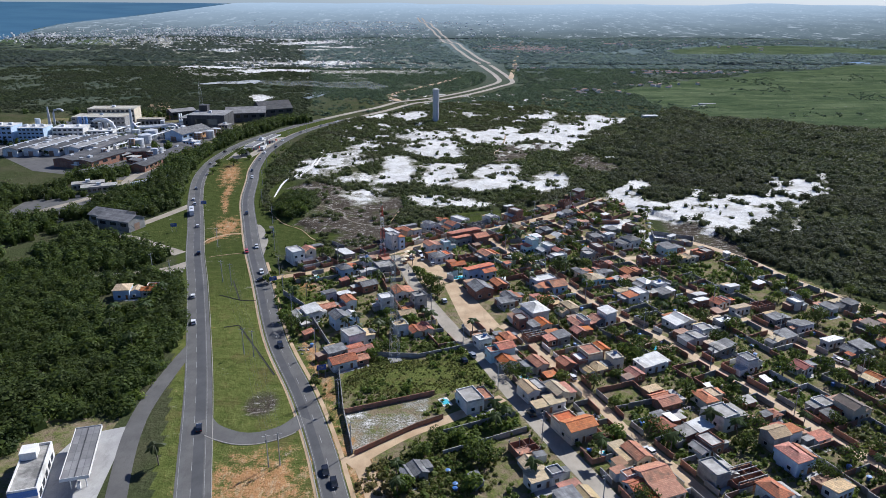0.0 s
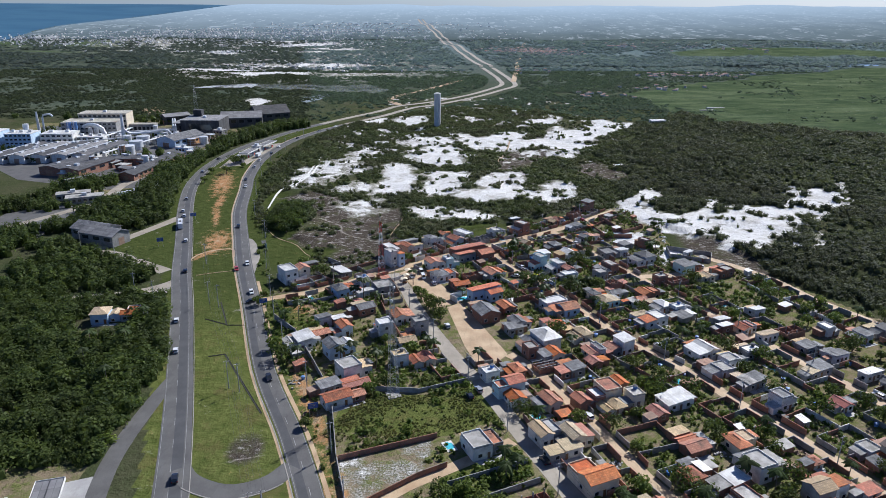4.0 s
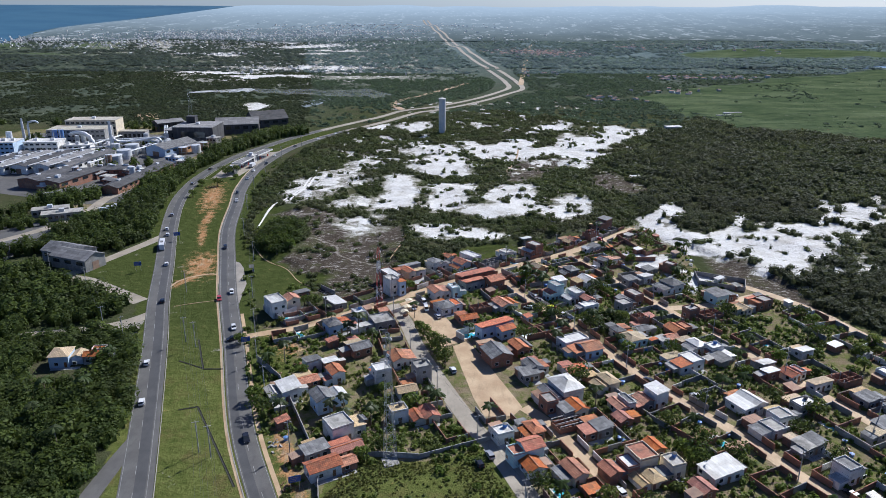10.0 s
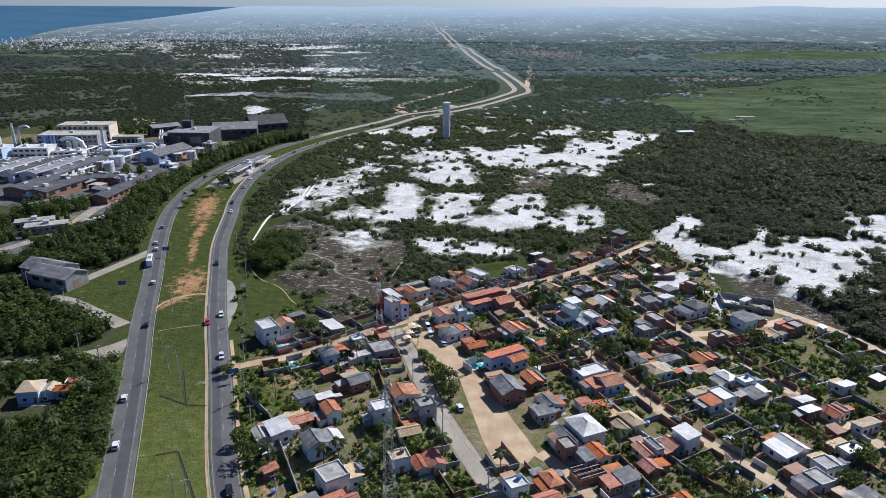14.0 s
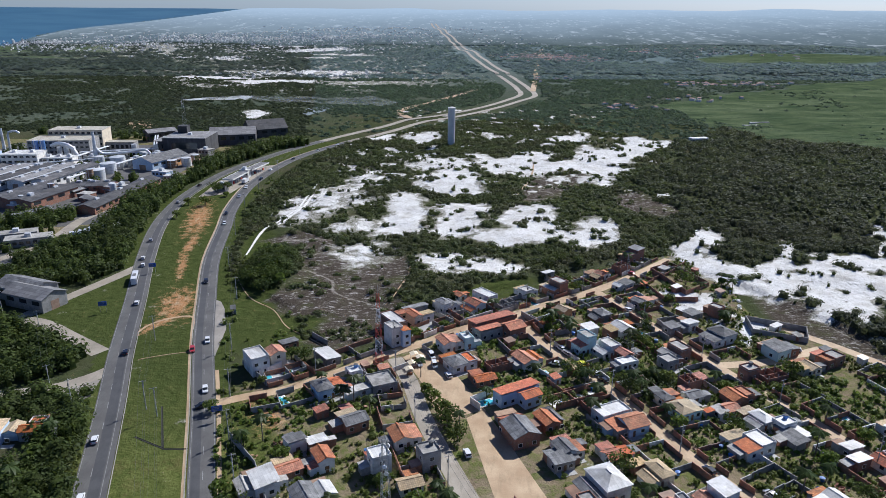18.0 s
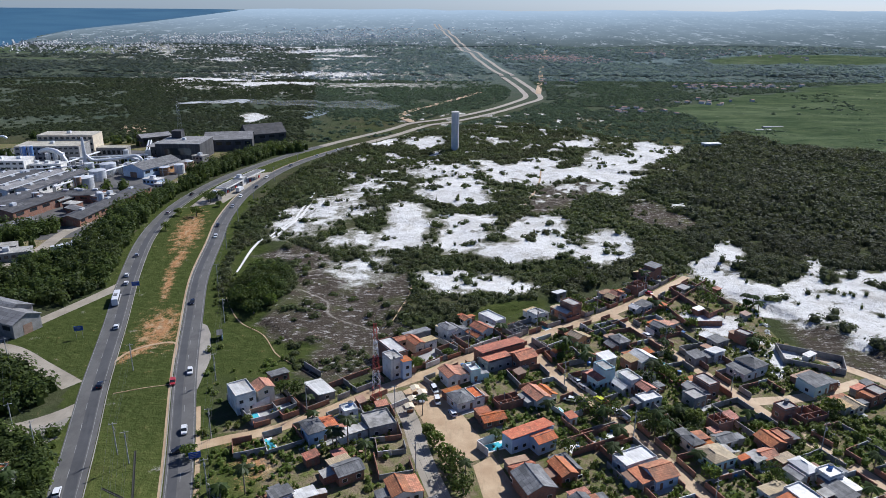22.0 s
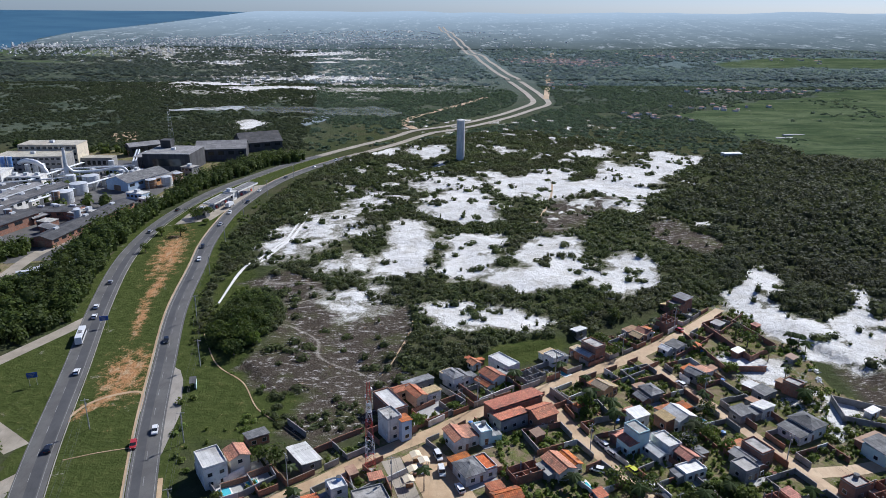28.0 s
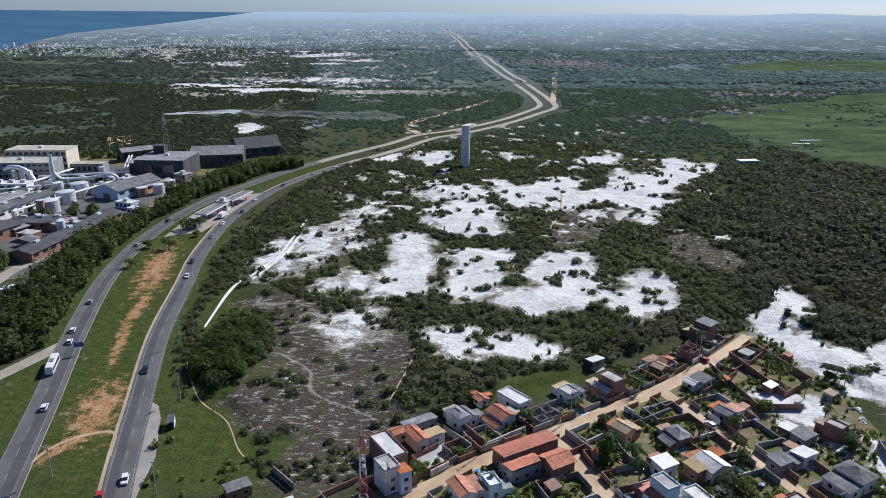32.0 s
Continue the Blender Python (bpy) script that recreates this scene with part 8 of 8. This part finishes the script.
duct([(-277.5, 653, 14), (-274.5, 655, 9.6), (-268, 660, 8.4), (-256, 666, 8.6), (-247, 669, 9.8), (-243, 670, 7), (-242, 670, 0)], 1.0, "long pale duct curving from the stack to the workshop")
duct([(-367, 690, 0), (-367, 690, 17), (-365, 691, 19.5), (-361, 692, 20), (-359, 693, 18)], 0.9, "gooseneck vent pipe above the halls")
stack_pipe(-278, 653, 26, 2.0, 0.9, "silver", "tapered pale steel exhaust stack")
stack_pipe(-372, 690, 22, 1.6, 0.8, "silver", "slim pale steel chimney")
stack_pipe(-430, 650, 26, 1.3, 0.7, "silver", "slim pale chimney behind the halls")
pipe_run(-268, 588, -245, 668, 5)
pipe_run(-300, 672, -246, 690, 6, 1.0)
pipe_run(-246, 690, -262, 735, 9, 1.0)
pipe_run(-322, 632, -262, 662, 5)
pipe_run(-298, 640, -290, 700, 6)
lattice_mast(-262, 806, 34, 5, "tall grey lattice stack frame above the furnace", False)


yard_rnd = random.Random(77)
for k in range(58):
    bx, by = yard_rnd.uniform(-375, -215), yard_rnd.uniform(500, 740)
    if bx > -215 - 0.05 * (by - 500) or bx < -240 - 0.75 * (by - 480):
        continue
    kind_of = yard_rnd.random()
    if kind_of < 0.5:
        block(bx, by, yard_rnd.uniform(5, 13), yard_rnd.uniform(4, 9), yard_rnd.uniform(3, 7), yard_rnd.choice((-19, -30, 70)), yard_rnd.choice(("grey_render", "white", "blue_render", "brick", "rust")), yard_rnd.choice(("fibre", "metal_roof", "slab")),
              "small factory outbuilding between the halls", "factory_outbuilding", 1, 3, 1)
    elif kind_of < 0.75:
        tank(bx, by, yard_rnd.uniform(1.4, 3.0), yard_rnd.uniform(4, 10), yard_rnd.choice(("silver", "rust", "silver")), "small upright storage tank in the yard")
    else:
        shed(bx, by, yard_rnd.uniform(6, 9), yard_rnd.uniform(12, 24), 4, yard_rnd.choice((-19, -30, 60)), yard_rnd.choice(("dark_shed", "ore", "fibre")), "brick", "narrow brick store in the factory yard", 0.3, "factory_store", 3)


def smoke(x, y, z, dx, dy, dz, n, r0, r1, seed, dense, label):
    m, nt, bsdf = nodes_of("thin_white_smoke")
    tr = nt.nodes.new("ShaderNodeBsdfTransparent")
    mx = nt.nodes.new("ShaderNodeMixShader")
    put_in(nt, bsdf.inputs["Base Color"], (0.95, 0.96, 0.97))
    bsdf.inputs["Roughness"].default_value = 1.0
    mask = step(nt, fuzz(nt, 0.16, 6, 0.75, (0.35, 1, 1)), 0.36, 0.66, 0.02, 0.02 + dense)
    bsdf.inputs["Subsurface Weight"].default_value = 0.0
    thin = nt.nodes.new("ShaderNodeBsdfTranslucent")
    put_in(nt, thin.inputs["Color"], (0.9, 0.92, 0.95))
    both = nt.nodes.new("ShaderNodeMixShader")
    both.inputs[0].default_value = 0.85
    nt.links.new(bsdf.outputs[0], both.inputs[1])
    nt.links.new(thin.outputs[0], both.inputs[2])
    nt.links.new(mask, mx.inputs[0])
    nt.links.new(tr.outputs[0], mx.inputs[1])
    nt.links.new(both.outputs[0], mx.inputs[2])
    nt.links.new(mx.outputs[0], nt.nodes["Material Output"].inputs["Surface"])
    bm = bmesh.new()
    prev = None
    for k in range(n + 1):
        t = k / n
        r = (r0 + (r1 - r0) * t) * min(1.0, 8 * (1 - t) + 0.1)
        c = Vector((x + dx * t, y + dy * t, z + dz * t)) + 0.6 * r * noise.noise_vector(Vector((t * 9, seed, 0)))
        row = []
        for i in range(18):
            d = Vector((0, math.cos(i * math.pi / 9), 0.75 * math.sin(i * math.pi / 9)))
            row.append(bm.verts.new(c + d * r * (1 + 0.7 * noise.noise(d * 1.6 + Vector((t * dx / 7, seed, 0))))))
        if prev:
            for i in range(18):
                bm.faces.new((prev[i], prev[(i + 1) % 18], row[(i + 1) % 18], row[i]))
        prev = row
    ob = part("smoke_plume", bm, m, None, "", True)
    return tagged(ob, label, "smoke", kind="stuff")


smoke(-261, 806, 32, 66, 8, 2, 60, 0.7, 2.4, 3, 0.7, "white smoke drifting from the furnace stack")
smoke(-205, 812, 33, 150, 40, -8, 90, 2.0, 5.0, 5, 0.10, "thin white smoke trailing over the scrub")


# ---- roadside post in the median, filling station, lone houses ----
def canopy(x, y, w, d, h, turn, label, cols=4, name="canopy"):
    e = thing(name, x, y, 0, turn, label, "canopy")
    a, b = w / 2, d / 2
    part("deck", boxes((-a, -b, h, a, b, h + 0.35)), M["ore"], e, "grey sheet roof deck")
    for q in ((-a - 0.1, -b - 0.1, a + 0.1, -b), (-a - 0.1, b, a + 0.1, b + 0.1), (-a - 0.1, -b, -a, b), (a, -b, a + 0.1, b)):
        part("fascia", boxes((q[0], q[1], h - 0.35, q[2], q[3], h + 0.6)), M["white"], e, "white fascia board")
    part("gutter", boxes((-0.18, -b + 0.2, h + 0.35, 0.18, b - 0.2, h + 0.42)), M["dark_shed"], e)
    for k in range(cols):
        yy = -b + d * (k + 0.5) / cols
        for sx in (-0.5, 0.5):
            bm = bmesh.new()
            drum(bm, sx * w * 0.55, yy, -0.1, h, 0.16, 0.16, 8)
            part("column", bm, M["steel_white"], e)
        part("pump", boxes((-0.4, yy - 0.6, 0.0, 0.4, yy + 0.6, 1.7)), M["steel_red"] if k % 2 else M["white"], e)
    return e


canopy(-99.2, 165.8, 6.8, 24, 5, 16, "filling station canopy with grey deck and white fascia", 4, "station_canopy")
canopy(-154.5, 600, 7.5, 24, 5, -10, "grey-roofed roadside canopy in the road median", 4, "roadside_canopy")
canopy(-147.5, 632, 7, 26, 5, -14, "long grey canopy with white fascia in the median", 4, "roadside_canopy")
block(-152.5, 618, 7, 5, 5.5, -12, "white", "metal_roof", "small white gateway building", "roadside_post", 1, 3, 1)
block(-157, 578, 6, 5, 4, -10, "grey_render", "slab", "small grey roadside kiosk building", "roadside_kiosk", 1, 2, 1)
fs = thing("station_shop", -110.2, 160, 0, 17, "long low white filling station shop with flat roof", "shop")
part("body", boxes((-3.4, -10.5, -0.1, 3.4, 10.5, 4.2)), M["white"], fs)
part("roof", boxes((-3.1, -10.2, 4.2, 3.1, 10.2, 4.4)), M["slab"], fs)
for q in ((-3.4, -10.5, 3.4, -10.2), (-3.4, 10.2, 3.4, 10.5), (-3.4, -10.2, -3.1, 10.2), (3.1, -10.2, 3.4, 10.2)):
    part("parapet", boxes((q[0], q[1], 4.2, q[2], q[3], 5.0)), M["white"], fs)
part("tank_room", boxes((-3.3, 3.6, 4.4, 0.8, 8.0, 6.6)), M["white"], fs)
part("blue_band", boxes((-3.45, -10.62, 2.6, 3.45, -10.5, 4.4)), M["tank_blue"], fs, "blue painted end band")
for k in range(5):
    part("window", boxes((3.38, -9 + k * 3.8, 0.9, 3.46, -6.6 + k * 3.8, 2.6)), M["glass"], fs)
put_house(-134.8, 285, 12, 8, 6.5, "h", "b", "b", 8)
put_house(-126.2, 287.5, 7, 8, 5, "g", "o", "w", 8)
block(233, 772, 16, 7, 4.2, 8, "white", "metal_roof", "long low white house at the edge of the wood", "country_house", 1, 5, 0)
shed(-186, 391, 13, 22, 6, 68, "fibre", "grey_render", "grey gabled warehouse among trees", 0.4, "warehouse", 3)
shed(-178, 383, 12, 22, 6, 68, "ore", "grey_render", "pale-roofed twin warehouse beside the side road", 0.4, "warehouse", 3)
block(-225, 462, 22, 9, 4, 24, "grey_render", "slab", "long low grey office with stained roof", "site_office", 1, 7, 1)
block(-236, 470, 20, 8, 4, 24, "grey_render", "slab", "low grey office wing", "site_office", 1, 6, 1)


# ---- pools, signs, small things ----
def pool(x, y, w, d, turn, label="small blue swimming pool with pale rim"):
    e = thing("swimming_pool", x, y, 0, turn, label, "pool", "garden pools")
    part("basin", boxes((-w / 2 - 0.4, -d / 2 - 0.4, -0.2, w / 2 + 0.4, d / 2 + 0.4, 0.14)), M["white"], e)
    bm = boxes((-w / 2, -d / 2, 0.14, w / 2, d / 2, 0.16))
    bmesh.ops.bevel(bm, geom=[q for q in bm.edges if abs(q.verts[0].co.z - q.verts[1].co.z) > 0.01], offset=min(w, d) * 0.3, segments=4, affect="EDGES")
    part("water", bm, M["pool"], e)


for px, py, pw, pd in ((-65.3, 321.4, 2.9, 5.2), (-59.3, 325.6, 3, 3.6), (-57.4, 306.5, 3.6, 6.5), (8.4, 307, 6.4, 3.2), (47.3, 169.2, 3, 7), (28.6, 214, 2.5, 5), (93, 189, 3, 4.5), (0.8, 199, 2.4, 4.2), (33.5, 388, 2.6, 3.6), (57, 351, 2.4, 4), (72, 358, 3, 4.6),
                       (117, 245, 3.4, 6), (120, 300, 3, 3), (80, 236, 2.6, 8), (30.5, 326, 2, 5)):
    pool(px, py, pw, pd, house_turn(px, py))


def road_sign(x, y, turn, w=3.2, h=1.9, up=3.0):
    e = thing("road_sign", x, y, 0, turn, "blue road sign board on two posts", "road sign", "road signs")
    part("board", boxes((-w / 2, -0.05, up, w / 2, 0.05, up + h)), M["sign_blue"], e)
    for k in range(3):
        part("lettering_bar", boxes((-w * 0.38, -0.065, up + 0.3 + k * 0.5, w * (0.1 + 0.1 * k), -0.05, up + 0.5 + k * 0.5)), M["paint_white"], e)
    for sx in (-1, 1):
        bm = bmesh.new()
        drum(bm, sx * w * 0.35, 0.08, -0.1, up + h, 0.06, 0.06, 6)
        part("post", bm, M["steel"], e)


for sx, sy, st in ((-41.1, 214.8, 18), (-146.1, 375.1, 20), (-74.7, 296, 20), (-143.5, 421, 18)):
    road_sign(sx, sy, st)


def market_stall(x, y, turn):
    e = thing("street_stall", x, y, 0, turn, "small open stall with a pale canvas top", "stall", "street stalls")
    for sx in (-1.1, 1.1):
        for sy in (-0.9, 0.9):
            part("post", boxes((sx - 0.05, sy - 0.05, 0, sx + 0.05, sy + 0.05, 2.2)), M["steel"], e)
    bm = bmesh.new()
    gable(bm, 2.6, 2.4, 2.2, 0.4, 0.2, 0.05)
    part("canopy", bm, M["cream"], e)
    part("counter", boxes((-1.0, -0.9, 0.0, 1.0, -0.4, 0.95)), M["door_wood"], e)


for sx, sy in ((-15.9, 336.7), (-16.3, 330), (-13.5, 334), (-17.2, 325.5)):
    market_stall(sx, sy, 20)
bus_stop = thing("bus_shelter", -92.6, 376, 0, 18, "small dark green bus shelter in the lay-by", "bus shelter")
part("roof", boxes((-1.1, -2.4, 2.4, 1.1, 2.4, 2.55)), M["dark_shed"], bus_stop)
part("back_wall", boxes((0.9, -2.3, 0, 1.05, 2.3, 2.4)), M["teal_render"], bus_stop)
part("bench", boxes((0.3, -2.0, 0.4, 0.8, 2.0, 0.48)), M["slab"], bus_stop)


def ditch(ax, ay, bx, by, w=0.32):
    bm = bmesh.new()
    n = math.hypot(bx - ax, by - ay)
    prism(bm, ((-w, -0.05), (-w, 0.1), (-w * 0.7, 0.1), (-w * 0.35, 0.02), (w * 0.35, 0.02), (w * 0.7, 0.1), (w, 0.1), (w, -0.05)), 0, n)
    ob = part("drain_channel", bm, M["trench_shade"])
    ob.matrix_basis = pose(ax, ay, 0, 0, 0, -math.degrees(math.atan2(bx - ax, by - ay)))
    tagged(ob, "concrete drain channel across the grass, its shade painted near-black", "drain", "drain channels")


for da in ((-57.8, 216.7, -80, 256.1), (-80, 256.1, -85.5, 254.2), (-85.9, 280.5, -94.7, 303.3), (-85.9, 280.5, -78.8, 280.6), (-86.2, 281, -96.5, 286.5)):
    ditch(*da)


# ---- far settlements ----
def far_town(name, spots, seed, label):
    g = np.random.RandomState(seed)
    wv, wf, rv, rf2 = [], [], [], []
    for cx, cy, rx, ry, n, s in spots:
        x, y = cx + rx * g.normal(size=n) * 0.5, cy + ry * g.normal(size=n) * 0.5
        ok = (near_line(x, y, LEFT_ROAD) > 22) & (near_line(x, y, RIGHT_ROAD) > 22)
        x, y = x[ok], y[ok]
        z = height_at(x, y) + far_lift(x, y)
        for k in range(len(x)):
            w, d, h = s * g.uniform(0.5, 1.1), s * g.uniform(0.5, 1.2), g.uniform(1.6, 3.2)
            a = g.uniform(0, 3)
            c, q = math.cos(a), math.sin(a)
            rim = [(x[k] + u * c - v * q, y[k] + u * q + v * c) for u, v in ((-w, -d), (w, -d), (w, d), (-w, d))]
            i = len(wv)
            wv += [(*p, z[k] - 4) for p in rim] + [(*p, z[k] + h) for p in rim]
            wf += [(i, i + 1, i + 5, i + 4), (i + 1, i + 2, i + 6, i + 5), (i + 2, i + 3, i + 7, i + 6), (i + 3, i, i + 4, i + 7)]
            i = len(rv)
            m0, m1 = ((rim[0][0] + rim[1][0]) / 2, (rim[0][1] + rim[1][1]) / 2), ((rim[2][0] + rim[3][0]) / 2, (rim[2][1] + rim[3][1]) / 2)
            rv += [(*p, z[k] + h) for p in rim] + [(*m0, z[k] + h + w * 0.22), (*m1, z[k] + h + w * 0.22)]
            rf2 += [(i, i + 4, i + 5, i + 3), (i + 4, i + 1, i + 2, i + 5)]
    walls = mesh_np(name, np.array(wv), np.array(wf), M["white"])
    tagged(new(name, walls), label + ", pale walls", "far houses", kind="stuff")
    return np.array(rv), np.array(rf2), label


rv, rf2, lb = far_town("far_settlement", [(-880, 2060, 360, 170, 330, 2.4), (-700, 2300, 520, 200, 560, 2.5), (-640, 2560, 560, 220, 560, 2.7), (-1200, 2280, 150, 120, 170, 2.5), (-420, 2750, 480, 280, 340, 3.0), (-310, 2080, 240, 180, 190, 2.6), (-260, 1390, 190, 90, 90, 2.3), (-500, 1760, 180, 70, 70, 2.4), (-300, 3100, 460, 220, 200, 3.4), (60, 2300, 240, 240, 60, 2.8)], 3, "far pale seaside town on the plain")
tagged(new("far_roofs", mesh_np("far_roofs", rv, rf2, M["white"])), lb + ", light roofs", "far roofs", kind="stuff")
rv, rf2, lb = far_town("far_settlement", [(205, 1760, 110, 110, 150, 3.4), (280, 1800, 90, 70, 80, 3.4), (150, 1330, 50, 40, 14, 3.2), (330, 1080, 60, 30, 12, 3.2), (215, 1000, 50, 24, 12, 3.2), (430, 1250, 110, 40, 44, 3.4), (470, 1930, 40, 20, 12, 5), (700, 1950, 300, 120, 50, 3.4)], 4, "far village among coconut groves")
tagged(new("far_roofs", mesh_np("far_roofs", rv, rf2, M["far_tile_hazed"])), lb + ", red tile roofs", "far roofs", kind="stuff")
strip("road", curve_points([(122, 1160, 8), (140, 1290, 8), (168, 1500, 8), (205, 1760, 8), (240, 2000, 8)], 20), 0.3, M["dirt"], "pale straight village road in the distance")
strip("road", curve_points([(-46, 905, 8), (-60, 960, 9), (-30, 1040, 9), (0, 1100, 8), (40, 1180, 8)], 12), 0.3, M["dirt"], "pale winding track in the scrub")
flat_patch("water", [(560, 1400), (760, 1440), (1000, 1480), (1000, 1455), (800, 1412), (600, 1380)], 7.5, M["glass"], "thin bright strip of river across the marsh", "river")


for mx, my, mw in ((322, 868, 9), (338, 885, 11), (190, 968, 16)):
    mz = float(height_at(np.array([mx]), np.array([my]))[0]) + 0.6
    flat_patch("pavement", [(mx - mw, my - 2), (mx + mw, my + 1), (mx + mw, my + 4), (mx - mw, my + 2)], mz, M["concrete_floor"], "pale bare strip on the marsh edge", "strip", 1.4)


# ---- yard clutter in the village ----
yard = random.Random(314)


def yard_spot():
    while True:
        x, y = yard.uniform(-60, 190), yard.uniform(155, 430)
        if inside(np.array([x]), np.array([y]), TOWN)[0] and free_spot(x, y, 1.2) and not (-40 < x < 27 and 165 < y < 345 and (y < 245 or x > -22)) and sand_at(np.array([x]), np.array([y]))[0] < 0.6:
            return x, y


for k in range(46):
    bx, by = yard_spot()
    bm = bmesh.new()
    drum(bm, 0, 0, -0.05, 1.05, 0.55, 0.68, 14)
    drum(bm, 0, 0, 1.05, 1.14, 0.74, 0.74, 14)
    drum(bm, 0, 0, 1.14, 1.28, 0.66, 0.25, 14)
    ob = part("water_tank", bm, M["tank_blue"])
    ob.matrix_basis = pose(bx, by, 0, 0, 0, yard.uniform(0, 360))
    tagged(ob, "blue plastic water tank standing in a yard", "water tank", "yard water tanks")
for k in range(60):
    bx, by = yard_spot()
    bm = bmesh.new()
    for q in range(14):
        s = yard.uniform(0.2, 0.6)
        lump = boxes((-s, -s * 0.6, -s * 0.4, s, s * 0.6, s * 0.4))
        bmesh.ops.transform(lump, matrix=pose(yard.gauss(0, 0.9), yard.gauss(0, 0.9), yard.uniform(0.0, 0.5), yard.uniform(-30, 30), yard.uniform(-30, 30), yard.uniform(0, 180)), verts=lump.verts)
        me = bpy.data.meshes.new("lump")
        lump.to_mesh(me)
        lump.free()
        bm.from_mesh(me)
        bpy.data.meshes.remove(me)
    look_at = yard.choice((("brick", "heap of broken bricks and rubble"), ("slab", "heap of concrete rubble in a yard"), ("rust", "pile of rusty scrap sheets"), ("door_wood", "stack of old timber in a yard"), ("white", "heap of pale building waste")))
    ob = part("rubble_heap", bm, M[look_at[0]])
    ob.matrix_basis = pose(bx, by, 0)
    tagged(ob, look_at[1], "rubble", kind="stuff")
for k in range(44):
    bx, by = yard_spot()
    turn = house_turn(bx, by) + yard.choice((0, 90))
    w, d, h = yard.uniform(2.2, 4.2), yard.uniform(2.4, 5.0), yard.uniform(2.0, 2.6)
    if not free_spot(bx, by, 2.2):
        continue
    e = thing("garden_shed", bx, by, 0, turn, "small lean-to garden shed with sheet roof", "shed", "garden sheds")
    part("body", boxes((-w / 2, -d / 2, -0.1, w / 2, d / 2, h)), M[yard.choice(("brick", "grey_render", "white", "brick"))], e)
    rf = boxes((-w / 2 - 0.25, -d / 2 - 0.25, h, w / 2 + 0.25, d / 2 + 0.25, h + 0.08))
    for v in rf.verts:
        v.co.z += 0.12 * (v.co.x + w / 2 + 0.25)
    part("roof", rf, M[yard.choice(("clay", "fibre", "rust", "metal_roof", "clay", "slab"))], e)
    part("door", boxes((-0.4, -d / 2 - 0.04, 0, 0.4, -d / 2, 1.9)), M["door_wood"], e)
